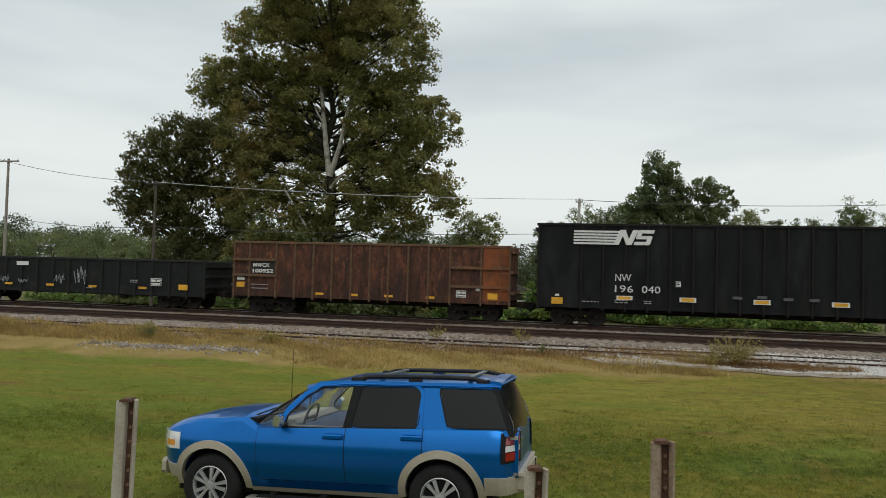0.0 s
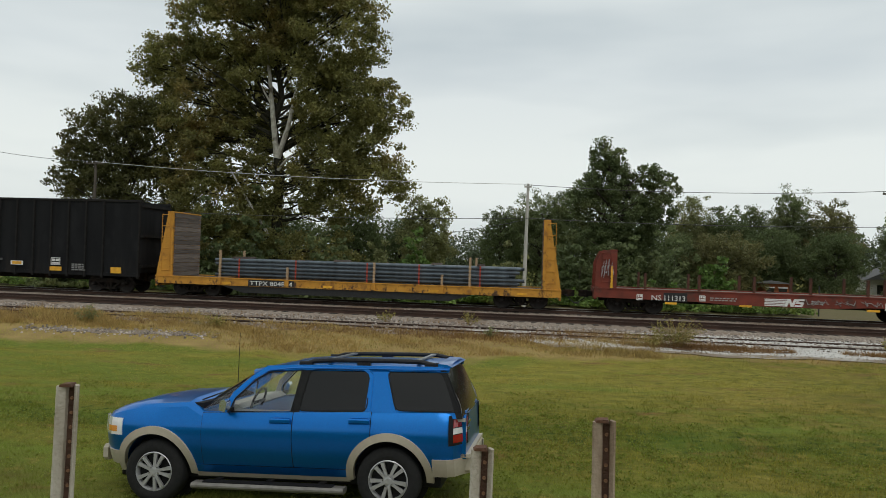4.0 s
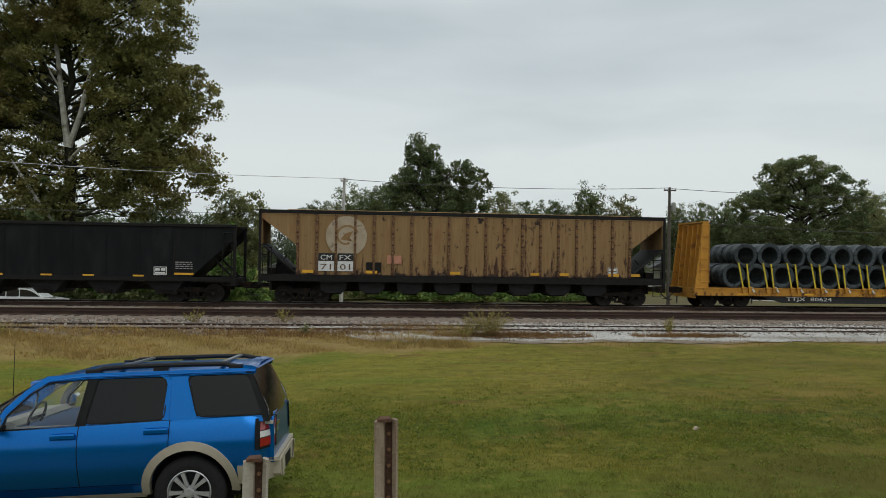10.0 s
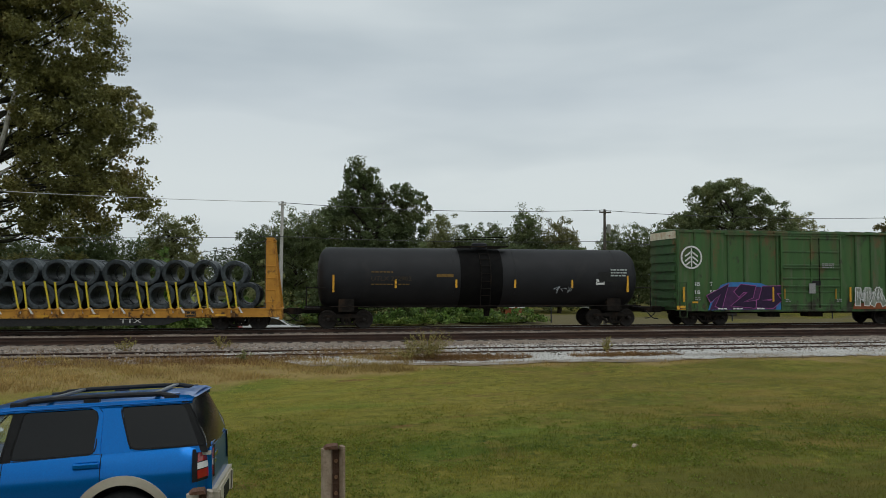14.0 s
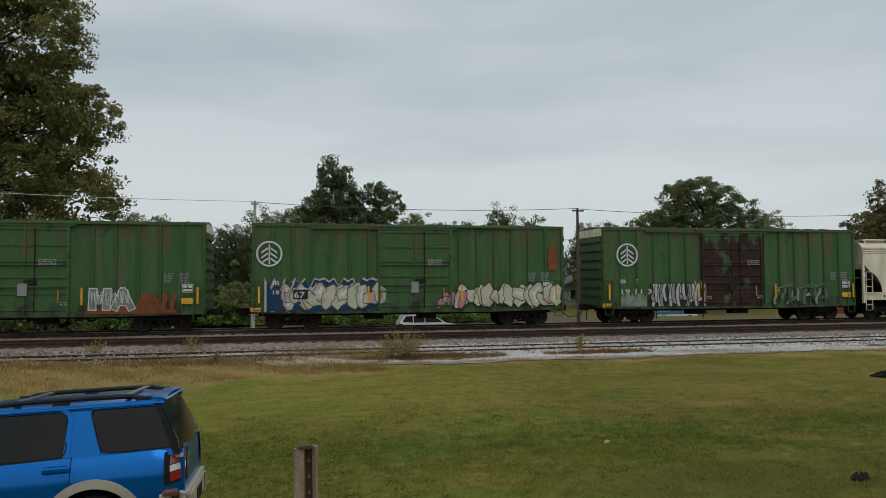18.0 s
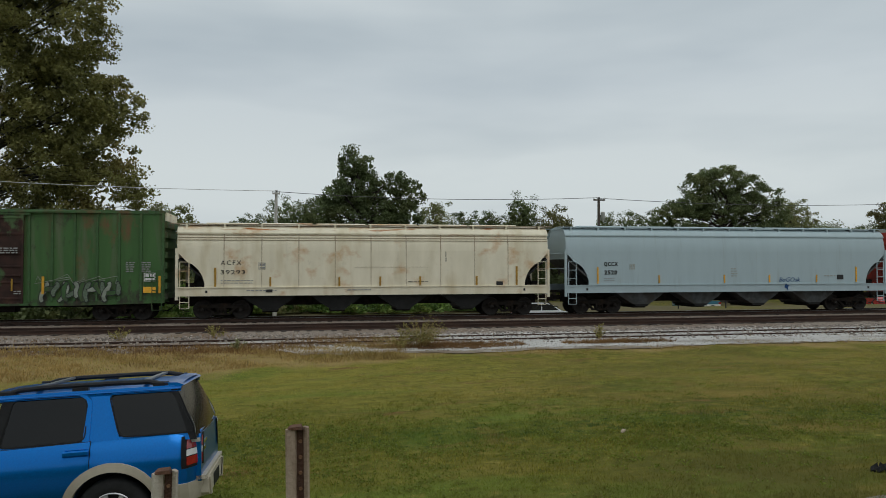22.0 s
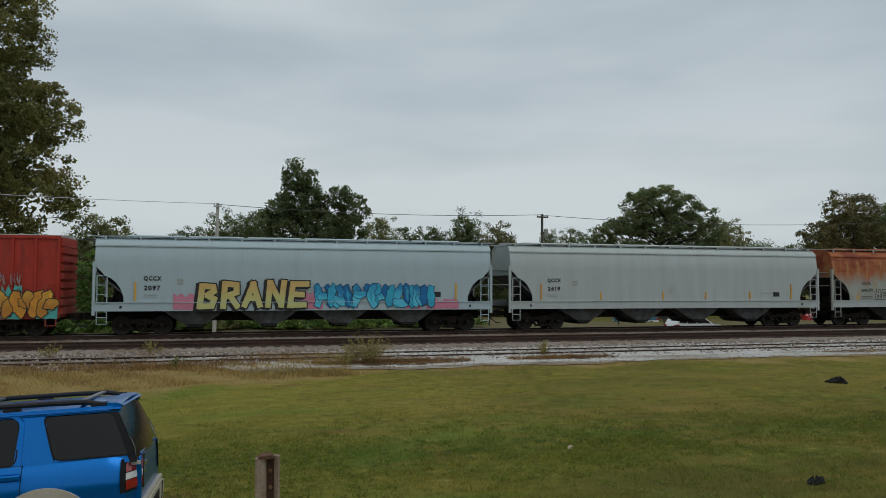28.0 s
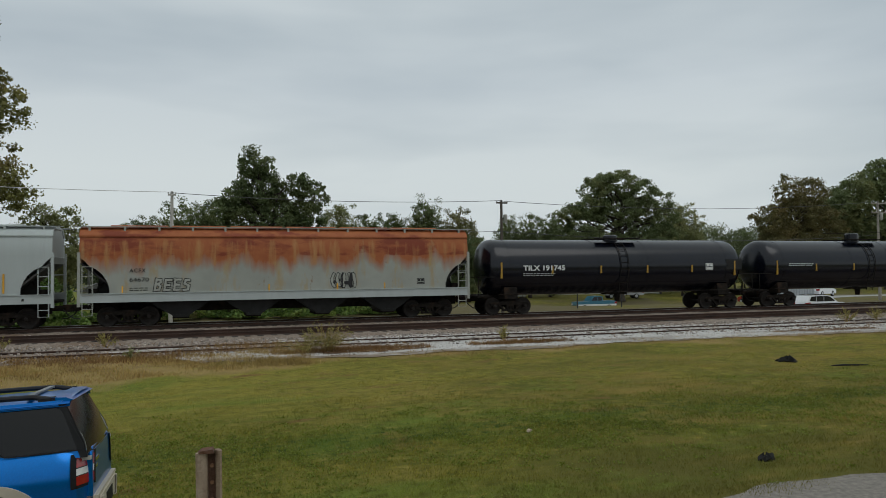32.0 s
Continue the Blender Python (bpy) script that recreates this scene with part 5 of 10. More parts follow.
        part("step", Build().pipe([(lad_x, -h - 0.03, low - 0.3), (lad_x, -h - 0.03, 0.55), (lad_x + 0.42, -h - 0.03, 0.55), (lad_x + 0.42, -h - 0.03, low - 0.3)], 0.022).rod((lad_x, -h - 0.03, 0.85), (lad_x + 0.42, -h - 0.03, 0.85), 0.02), frame_mat, car)
        part("end_platform", Build().box(min(x0, x0 + s * 1.9), -h, low - 0.32, max(x0, x0 + s * 1.9), h, low - 0.22), STEEL_DARK, car)
        part("end_grab", Build().pipe([(x0 - s * 0.02, -1.3, 2.4), (x0 - s * 0.02, 1.3, 2.4)], 0.025).pipe([(x0 - s * 0.02, -1.3, 3.2), (x0 - s * 0.02, 1.3, 3.2)], 0.025), frame_mat, car)
        part("brake_rigging", Build().box(x0 + s * 0.5 - 0.2, -0.9, 1.3, x0 + s * 0.5 + 0.2, -0.4, 1.75).rod((x0 + s * 0.3, -1.0, 1.2), (x0 + s * 1.2, -0.6, 2.4), 0.03), STEEL_DARK, car)
    # roof walk on brackets
    for s in (-1, 1):
        part("roof_walk", Build().box(-0.3, s * 1.05 - 0.2, top + 0.07, length + 0.3, s * 1.05 + 0.2, top + 0.10), frame_mat if walks == 13 else SEAM_RUST, car)
    n = walks
    br = Build().box(-0.045, -1.27, -0.16, 0.045, -1.20, 0.09).box(-0.045, 1.20, -0.16, 0.045, 1.27, 0.09).box(-0.03, -1.2, 0.04, 0.03, 1.2, 0.07).mesh("walk_bracket", frame_mat)
    for k in range(n):
        part("walk_bracket", br, parent=car, at=pose(0.4 + (length - 0.8) * k / (n - 1), 0, top + 0.0))
    for k in range(6):
        part("hatch", Build().box(1.2 + (length - 2.4) * k / 6, -0.45, top + 0.05, 1.0 + (length - 2.4) * (k + 1) / 6, 0.45, top + 0.2, 0.05), mat, car)
    for k in range(bays):
        pitch = (length - 5.2) / bays
        xc = 2.6 + pitch * (k + 0.5)
        w = min(pitch * 0.36, 1.0)
        if straight_cut:
            part("outlet", Build().prism([(xc - w, low - 0.25), (xc + w, low - 0.25), (xc + w * 0.9, 0.74), (xc + w * 0.55, 0.56), (xc - w * 0.55, 0.56), (xc - w * 0.9, 0.74)], -1.25, 1.25), outlet_mat or OUTLET, car)
        else:
            # separate sloping bays with daylight between them
            part("hopper_bay", Build().prism([(xc - pitch * 0.41, low - 0.3), (xc + pitch * 0.41, low - 0.3), (xc + pitch * 0.30, 0.86), (xc + 0.44, 0.48), (xc - 0.38, 0.48), (xc - pitch * 0.30, 0.86)], -1.2, 1.2), outlet_mat or OUTLET, car)
            part("outlet", Build().prism([(xc - 0.38, 0.50), (xc + 0.44, 0.50), (xc + 0.36, 0.38), (xc - 0.30, 0.38)], -1.22, 1.22), OUTLET, car)
        gate = 0.49 if straight_cut else 0.30
        part("outlet_gate", Build().box(xc - 0.34, -0.95, gate, xc + 0.38, 0.95, gate + 0.10), STEEL_DARK, car)
    part("centre_sill", Build().box(0.3, -0.25, 0.62, length - 0.3, 0.25, 1.1), STEEL_DARK, car)
    if ribs:
        rib = rib_mesh(low, top - 0.1, rib_mat or mat, 0.14, 0.1)
        for k in range(ribs):
            part("side_post", rib, parent=car, at=pose(e + 0.05 + (length - 2 * e - 0.1) * k / (ribs - 1), -h - 0.02, 0))
    return car


# tan ribbed hopper
EMBLEM_TAN = material("bleached_round_emblem", (0.46, 0.38, 0.28), (0.37, 0.29, 0.20), 3, 0.7, third=(0.16, 0.09, 0.05), third_scale=3, third_at=0.6)
car = covered_hopper("covered_hopper_car", "faded tan ribbed hopper car with rust stains", 97.05, 20.25, 4.5, TAN, COAL_POST, COAL_POST, 8, ribs=19, rib_mat=TAN_POST, straight_cut=True)
for sy in (-1, 1):
    part("top_chord", Build().box(-0.05, sy * 1.56 - 0.04, 4.42, 20.3, sy * 1.56 + 0.04, 4.60), COAL_POST, car)
disc = Build().turn([(-1.60, 1.0), (-1.575, 1.0)], "y", 36, (4.15, 0, 3.35))
part("round_emblem", disc, EMBLEM_TAN, car, "bleached round emblem")
figure = Build()
for k in range(22):
    a, c = radians(20 + 12.5 * k), radians(20 + 12.5 * (k + 1))
    r0, r1 = 0.62 - 0.010 * k, 0.62 - 0.010 * (k + 1)
    figure.prism([(4.15 + r0 * math.cos(a), 3.35 + r0 * math.sin(a)), (4.15 + r1 * math.cos(c), 3.35 + r1 * math.sin(c)), (4.15 + (r1 - 0.10) * math.cos(c), 3.35 + (r1 - 0.10) * math.sin(c)), (4.15 + (r0 - 0.10) * math.cos(a), 3.35 + (r0 - 0.10) * math.sin(a))], -1.606, -1.60)
figure.prism([(3.85, 3.2), (4.1, 3.5), (4.5, 3.62), (4.3, 3.3), (4.45, 3.1), (4.1, 3.16)], -1.606, -1.60)
part("emblem_figure", figure, TAN, car, "worn brown figure")
for x, t1, t2 in ((2.81, "CM", "71"), (3.735, "FX", "01")):
    part("stencil_panel", Build().box(x, -1.605, 2.16, x + 0.76, -1.59, 2.52), BLACK_PAINT, car)
    part("stencil_panel", Build().box(x, -1.605, 1.65, x + 0.76, -1.59, 2.13), WHITE_PAINT, car)
    car_lettering(car, t1, x + 0.1, 2.2, 0.34, width=0.56, y=-1.612)
    car_lettering(car, t2, x + 0.12, 1.72, 0.40, DIRT, width=0.50, y=-1.612)
for x in (2.3, 5.4, 9.5, 13.6, 15.0, 17.6, 18.7):
    reflector(car, x, 1.62, 0.55, 0.14, y=-1.6)
reflector(car, 6.5, 2.25, 0.7, 0.4, material("pink_patch", (0.55, 0.26, 0.17), (0.45, 0.2, 0.13), 5, 0.7), y=-1.6, name="paint_patch")
placard(car, 17.3, 1.65, 0.5, 0.35, y=-1.6)
reflector(car, 5.5, 1.85, 0.75, 0.5, COAL_POST, y=-1.595, name="paint_patch")

# yellow flat car with wire coils
COIL_CAR_START = 118.95
coil_car = bulkhead_flat("bulkhead_flat_car", "yellow bulkhead flat car loaded with dark wire coils", COIL_CAR_START, 20.85, 1.0, 4.42, YELLOW_CAR, True, bulk_depth=0.74, belly=True)
car_lettering(coil_car, "TTJX  80624", 5.0, 0.40, 0.27, WHITE_PAINT, width=2.5, y=-1.48)
car_lettering(coil_car, "TTX", 13.5, 0.40, 0.28, WHITE_PAINT, width=0.95, y=-1.48)
placard(coil_car, 16.4, 0.67, 0.5, 0.28, BLACK_PAINT, y=-1.56)
for x in (2.6, 6.2, 10.2, 12.4, 18.0):
    reflector(coil_car, x, 0.74, 0.5, 0.09, y=-1.56)


def tank_car(label, start, length, mat, dome, mark=2.6):
    """A tank car on two saddles, with top platform, ladder and end rails."""
    car = new_car("tank_car", label, start, length)
    r, zc, x0, x1 = 1.54, 2.55, 0.58, length - 0.58
    prof = [(x0, 0.05), (x0 + 0.03, 0.6), (x0 + 0.10, 1.05), (x0 + 0.20, 1.30), (x0 + 0.36, 1.45), (x0 + 0.58, r), (x0 + 1.4, r)]
    prof += [(x0 + 1.4 + (x1 - x0 - 2.8) * k / 6, r) for k in range(1, 6)]
    prof += [(x1 + x0 - a, q) for a, q in reversed(prof[:7])]
    part("tank", Build().turn(prof, "x", 48, (0, 0, zc)), mat, car, smooth=True)
    for k in (1.9, length / 2 - 1.6, length / 2 + 1.6, length - 1.9):
        part("weld_band", Build().turn([(k - 0.05, r + 0.012), (k + 0.05, r + 0.012)], "x", 48, (0, 0, zc)), mat, car, smooth=True)
    for x in (2.0, length - 2.0):
        part("saddle", Build().prism([(-1.3, 0.85), (1.3, 0.85), (1.2, 1.5), (0.9, 1.3), (0, 1.15), (-0.9, 1.3), (-1.2, 1.5)], x - 0.38, x + 0.38, "x"), STEEL_DARK, car)
    for s, x in ((1, 0.05), (-1, length - 0.05)):
        part("end_sill", Build().box(min(x, x + s * 2.6), -0.35, 0.75, max(x, x + s * 2.6), 0.35, 1.1), STEEL_DARK, car)
        part("end_platform", Build().box(x - 0.08, -1.5, 0.98, x + s * 0.6 + 0.08 * s, 1.5, 1.06) if s > 0 else Build().box(x - 0.68, -1.5, 0.98, x + 0.08, 1.5, 1.06), STEEL_DARK, car)
        part("end_railing", Build().pipe([(x, -1.48, 1.05), (x, -1.48, 2.05), (x, 1.48, 2.05), (x, 1.48, 1.05)], 0.025).pipe([(x, -1.48, 2.05), (x + s * 0.9, -1.48, 2.05)], 0.025), STEEL_DARK, car)
    c = length / 2
    part("dome", Build().turn([(zc + r - 0.1, 0.42), (zc + r + dome, 0.42), (zc + r + dome + 0.06, 0.3)], "z", 18, (c, 0, 0)), mat, car)
    part("top_platform", Build().box(c - 1.3, -1.05, zc + r + 0.05, c + 1.3, -0.5, zc + r + 0.1).box(c - 1.3, 0.5, zc + r + 0.05, c + 1.3, 1.05, zc + r + 0.1), STEEL_DARK, car)
    part("platform_railing", Build().pipe([(c - 1.3, -1.05, zc + r + 0.1), (c - 1.3, -1.05, zc + r + 0.55), (c + 1.3, -1.05, zc + r + 0.55), (c + 1.3, -1.05, zc + r + 0.1)], 0.02).rod((c - 1.3, 1.05, zc + r + 0.55), (c + 1.3, 1.05, zc + r + 0.55), 0.02), STEEL_DARK, car)
    lad = Build()
    for dx in (-0.25, 0.25):
        lad.pipe([(c + dx, -(r + 0.06) * math.sin(a), zc + (r + 0.06) * math.cos(a)) for a in [radians(d) for d in range(30, 125, 12)]] + [(c + dx, -1.3, 0.9)], 0.022)
    for d in range(40, 125, 14):
        a = radians(d)
        lad.rod((c - 0.25, -(r + 0.07) * math.sin(a), zc + (r + 0.07) * math.cos(a)), (c + 0.25, -(r + 0.07) * math.sin(a), zc + (r + 0.07) * math.cos(a)), 0.018)
    part("ladder", lad, STEEL_DARK, car)
    part("bottom_outlet", Build().turn([(0.55, 0.14), (1.1, 0.2)], "z", 12, (c + 0.4, 0, 0)).box(c - 0.5, -0.3, 0.95, c + 0.9, 0.3, 1.15), STEEL_DARK, car)
    part("safety_rail", Build().rod((1.2, -1.42, 1.12), (length - 1.2, -1.42, 1.12), 0.025), STEEL_DARK, car)
    for x in [1.35 + (length - 2.7) * k / 5 for k in range(6)]:
        tall = 0.85 if x < 2 or x > length - 2 else 0.42
        part("reflector", Build().box(x - 0.045, -r - 0.012, mark - tall * 0.5, x + 0.045, -r + 0.09, mark + tall * 0.5), YELLOW_REFLECT if mat is TANK_DULL else FADED_REFLECT, car)
    return car


car = tank_car("dull black tank car with a sooty middle band", 140.9, 18.0, TANK_DULL, 0.25, 2.25)
SOOT = material("soot", (0.005, 0.005, 0.005), (0.008, 0.0075, 0.007), 3, 0.85, spec=0.1)
part("soot_band", Build().turn([(7.7, 1.547), (9.9, 1.547)], "x", 48, (0, 0, 2.55)), SOOT, car, "sooty black band", True)
FADED_BROWN = material("brown_faded_stencil", (0.075, 0.05, 0.025), (0.04, 0.03, 0.018), 8, 0.7)
FADED_YELLOW = material("faded_yellow_stencil", (0.22, 0.13, 0.03), (0.12, 0.07, 0.02), 14, 0.7)
small_print(car, 3.2, 2.80, 1.1, 1, FADED_YELLOW, y=-1.56)
car_lettering(car, "UTLX 202902", 3.2, 2.40, 0.30, FADED_BROWN, width=2.0, y=-1.56)
scrawl(car, 12.6, 1.75, 0.9, 0.45, 88, y=-1.545)
small_print(car, 3.2, 2.2, 2.0, 1, FADED_YELLOW, y=-1.55, h=0.04)
placard(car, 14.9, 2.2, 0.45, 0.3, y=-1.545)
reflector(car, 15.6, 2.62, 1.1, 0.5, OUTLET, y=-1.545, name="data_panel")
small_print(car, 15.7, 2.95, 0.9, 3, GREY_HOPPER_2, y=-1.555, h=0.08, gap=0.15)
reflector(car, 6.9, 2.66, 0.85, 0.16, FADED_YELLOW, y=-1.55, name="caution_stripe")


def box_car(label, start, length, mat, post, top, door_x, door_w, door_mat, red=False):
    """A boxcar with side posts, a sliding door with braces, corrugated ends and a roof."""
    car = new_car("box_car", label, start, length)
    low, h = 0.85, HALF - 0.1
    for s in (-1, 1):
        part("side_wall", Build().box(0, s * h - 0.03, low, length, s * h + 0.03, top), mat, car)
        part("side_sill", Build().prism([(0, low + 0.12), (length, low + 0.12), (length, low - 0.02), (length * 0.75, low - 0.1), (length * 0.25, low - 0.1), (0, low - 0.02)], s * (h + 0.03) - 0.05, s * (h + 0.03) + 0.05), mat, car)
        part("roof_rail", Build().box(0, s * (h + 0.03) - 0.06, top - 0.1, length, s * (h + 0.03) + 0.06, top + 0.04), post, car)
    roof = Build().prism([(-h - 0.06, top), (0, top + 0.16), (h + 0.06, top), (h + 0.06, top - 0.06), (-h - 0.06, top - 0.06)], -0.03, length + 0.03, "x")
    r = part("roof", roof, GREEN_POST if not red else RUST_HOPPER, car)
    for k in range(1, 16):
        x = length * k / 16
        part("roof_rib", Build().prism([(-h - 0.05, top + 0.02), (0, top + 0.2), (h + 0.05, top + 0.02), (h + 0.05, top - 0.02), (-h - 0.05, top - 0.02)], x - 0.04, x + 0.04, "x"), GREEN_POST if not red else RUST_HOPPER, r)
    for s, x0 in ((-1, 0.0), (1, length)):
        end = part("end_wall", Build().box(min(x0, x0 - s * 0.06), -h, low, max(x0, x0 - s * 0.06), h, top), post, car)
        for k in range(8):
            z = low + 0.3 + (top - low - 0.9) * k / 7
            xa, xb = sorted((x0, x0 + s * 0.1))
            part("corrugation", Build().prism([(-h + 0.08, z - 0.14), (h - 0.08, z - 0.14), (h - 0.08, z + 0.14), (-h + 0.08, z + 0.14)], xa, xb, "x"), post, end)
        xa, xb = sorted((x0, x0 + s * 0.06))
        part("top_panel", Build().box(xa, -h + 0.02, top - 0.42, xb, h - 0.02, top - 0.02), WHITE_HOPPER if not red else post, end)
        ladder(car, 0.12 if s < 0 else length - 0.54, low - 0.35, low + 1.5, post, y=-HALF - 0.02)
    rib = rib_mesh(low + 0.1, top - 0.08, post, 0.13, 0.075)
    n = int(length / 0.93)
    for k in range(n + 1):
        x = 0.08 + (length - 0.16) * k / n
        if door_x - 0.1 < x < door_x + door_w + 0.1:
            continue
        part("side_post", rib, parent=car, at=pose(x, -h - 0.03, 0))
    d = part("door", Build().box(door_x, -h - 0.13, low + 0.02, door_x + door_w, -h - 0.05, top - 0.2), door_mat, car)
    for z in [low + 0.25 + (top - low - 0.6) * k / 5 for k in range(6)]:
        part("door_rib", Build().box(door_x + 0.03, -h - 0.17, z - 0.05, door_x + door_w - 0.03, -h - 0.12, z + 0.05, 0.015), post if not red and door_mat is mat else door_mat, d)
    for x in (door_x + 0.03, door_x + door_w / 2, door_x + door_w - 0.03):
        part("door_stile", Build().box(x - 0.05, -h - 0.185, low + 0.02, x + 0.05, -h - 0.12, top - 0.2), door_mat, d)
    if not red:
        part("door_rod", Build().rod((door_x + door_w * 0.62, -h - 0.21, low + 0.1), (door_x + door_w * 0.62, -h - 0.21, top - 0.3), 0.025), STEEL_DARK, d)
    part("door_lever", Build().box(door_x + door_w * 0.5, -h - 0.22, low + 1.3, door_x + door_w * 0.64, -h - 0.17, low + 1.6), OUTLET, d)
    for z in (low - 0.02, top - 0.16):
        part("door_track", Build().box(max(0.2, door_x - door_w * 0.9), -h - 0.17, z - 0.05, door_x + door_w + 0.3, -h - 0.06, z + 0.04), post, car)
    part("centre_sill", Build().box(0.3, -0.25, 0.62, length - 0.3, 0.25, 0.95), STEEL_DARK, car)
    for x in (length * 0.38, length * 0.55):
        part("underframe_box", Build().box(x - 0.5, -1.0, 0.45, x + 0.4, -0.3, 0.8), STEEL_DARK, car)
    return car


def fir_emblem(car, x, z, r):
    """A ringed fir tree, as plain shapes."""
    y = -HALF - 0.03
    b = Build()
    n = 36
    for k in range(n):
        a, c = 2 * math.pi * k / n, 2 * math.pi * (k + 1) / n
        b.prism([(x + r * math.cos(a), z + r * math.sin(a)), (x + r * math.cos(c), z + r * math.sin(c)), (x + r * 0.86 * math.cos(c), z + r * 0.86 * math.sin(c)), (x + r * 0.86 * math.cos(a), z + r * 0.86 * math.sin(a))], y, y + 0.012)
    part("emblem_ring", b, WHITE_PAINT, car)
    b = Build().box(x - 0.05 * r, y, z - 0.8 * r, x + 0.05 * r, y + 0.012, z + 0.78 * r)
    for k in range(3):
        zz = z + 0.52 * r - 0.40 * r * k
        for s in (-1, 1):
            b.prism([(x + s * 0.09 * r, zz), (x + s * 0.09 * r, zz - 0.16 * r), (x + s * 0.60 * r, zz - 0.52 * r), (x + s * 0.60 * r, zz - 0.36 * r)], y, y + 0.012)
    part("emblem_fir", b, WHITE_PAINT, car)


def green_car(start, length, door_mat=GREEN_CAR):
    car = box_car("green boxcar with white fir emblem and graffiti along its foot", start, length, GREEN_CAR, GREEN_POST, 5.12, 6.1 if door_mat is GREEN_CAR else 5.8, 3.7, door_mat)
    fir_emblem(car, 0.82 if door_mat is GREEN_CAR else 1.4, 3.68, 0.62)
    car_lettering(car, "IB", 1.0, 2.16, 0.30, width=0.30, y=-HALF - 0.03)
    car_lettering(car, "T", 1.86, 2.16, 0.30, width=0.16, y=-HALF - 0.03)
    small_print(car, 13.9, 2.7, 0.4, 5, y=-HALF - 0.03)
    small_print(car, 14.6, 2.7, 0.4, 5, y=-HALF - 0.03)
    small_print(car, 8.55, 3.35, 0.75, 3, y=-HALF - 0.13, h=0.06)
    placard(car, 14.7, 1.85, 0.5, 0.4, y=-HALF - 0.03)
    for x, tall in ((0.35, 1), (5.6, 1), (10.35, 1), (15.4, 1)):
        part("reflector", Build().box(x - 0.05, -1.61, 1.3, x + 0.05, -1.57, 2.1), YELLOW_REFLECT, car)
    reflector(car, 14.95, 1.45, 0.55, 0.28, y=-HALF - 0.03)
    reflector(car, 0.2, 1.0, 0.5, 0.2, y=-HALF - 0.03)
    d0 = 6.1 if door_mat is GREEN_CAR else 5.8
    part("door_hood", Build().box(d0 - 0.4, -HALF - 0.10, 5.0, d0 + 7.0, -HALF + 0.1, 5.12, 0.02), GREEN_POST, car)
    for z in (2.15, 3.15):
        part("door_bar", Build().box(d0 + 0.1, -HALF - 0.13, z - 0.035, d0 + 3.6, -HALF - 0.06, z + 0.035, 0.01), GREEN_POST if door_mat is GREEN_CAR else door_mat, car)
    part("lock_plate", Build().box(d0 + 1.62, -HALF - 0.16, 1.75, d0 + 2.0, -HALF - 0.12, 2.3), STENCIL_GREY if door_mat is GREEN_CAR else OUTLET, car)
    for x in (d0 + 0.12, d0 + 3.25):
        part("reflector", Build().box(x, -HALF - 0.14, 1.45, x + 0.06, -HALF - 0.1, 2.0), FADED_REFLECT, car)
        small_print(car, x + 0.1, 1.4, 0.3, 2, STENCIL_GREY, y=-HALF - 0.1)
    return car


GLYPHS = {
    "B": ([(0.16, 0), (0.14, 1)], [(0.14, 0.95), (0.72, 0.92), (0.80, 0.72), (0.45, 0.54)], [(0.45, 0.54), (0.86, 0.38), (0.78, 0.07), (0.16, 0.05)]),
    "R": ([(0.15, 0), (0.15, 1)], [(0.15, 0.95), (0.76, 0.90), (0.80, 0.60), (0.30, 0.46)], [(0.42, 0.50), (0.92, 0.02)]),
    "A": ([(0.06, 0), (0.46, 1)], [(0.42, 1), (0.90, 0)], [(0.26, 0.34), (0.74, 0.34)]),
    "N": ([(0.12, 0), (0.14, 1)], [(0.14, 0.96), (0.84, 0.06)], [(0.84, 0), (0.90, 1)]),
    "E": ([(0.15, 0), (0.15, 1)], [(0.12, 0.94), (0.98, 0.94)], [(0.15, 0.52), (0.80, 0.50)], [(0.12, 0.06), (0.98, 0.08)]),
    "1": ([(-0.05, 0.46), (0.62, 0.98), (0.48, 0.02)],),
    "2": ([(0.10, 0.70), (0.30, 0.96), (0.80, 0.90), (0.76, 0.58), (0.12, 0.10), (1.02, 0.08)],),
    "5": ([(1.02, 0.96), (0.24, 0.94), (0.20, 0.56), (0.74, 0.64), (0.96, 0.34), (0.72, 0.06), (0.0, 0.10)],),
    "H": ([(0.14, 0), (0.14, 1)], [(0.84, 0), (0.86, 1)], [(0.14, 0.5), (0.84, 0.5)]),
    # bent forms that spell nothing
    "a": ([(0.86, 0.90), (0.28, 0.94), (0.20, 0.62), (0.82, 0.44), (0.78, 0.10), (0.10, 0.06)],),
    "b": ([(0.12, 1), (0.16, 0.12), (0.80, 0.08), (0.88, 1)],),
    "c": ([(0.15, 0), (0.16, 1)], [(0.20, 0.46), (0.90, 1)], [(0.30, 0.52), (0.94, 0)]),
    "d": ([(0.0, 0.94), (1.0, 0.94)], [(0.52, 0.94), (0.46, 0)], [(0.46, 0.06), (0.90, 0.16)]),
    "e": ([(0.88, 0.86), (0.40, 1.0), (0.10, 0.58), (0.30, 0.06), (0.90, 0.12), (0.92, 0.50), (0.50, 0.48)],),
    "f": ([(0.06, 0.06), (0.30, 0.96), (0.54, 0.34), (0.76, 0.98), (0.96, 0.04)],),
}


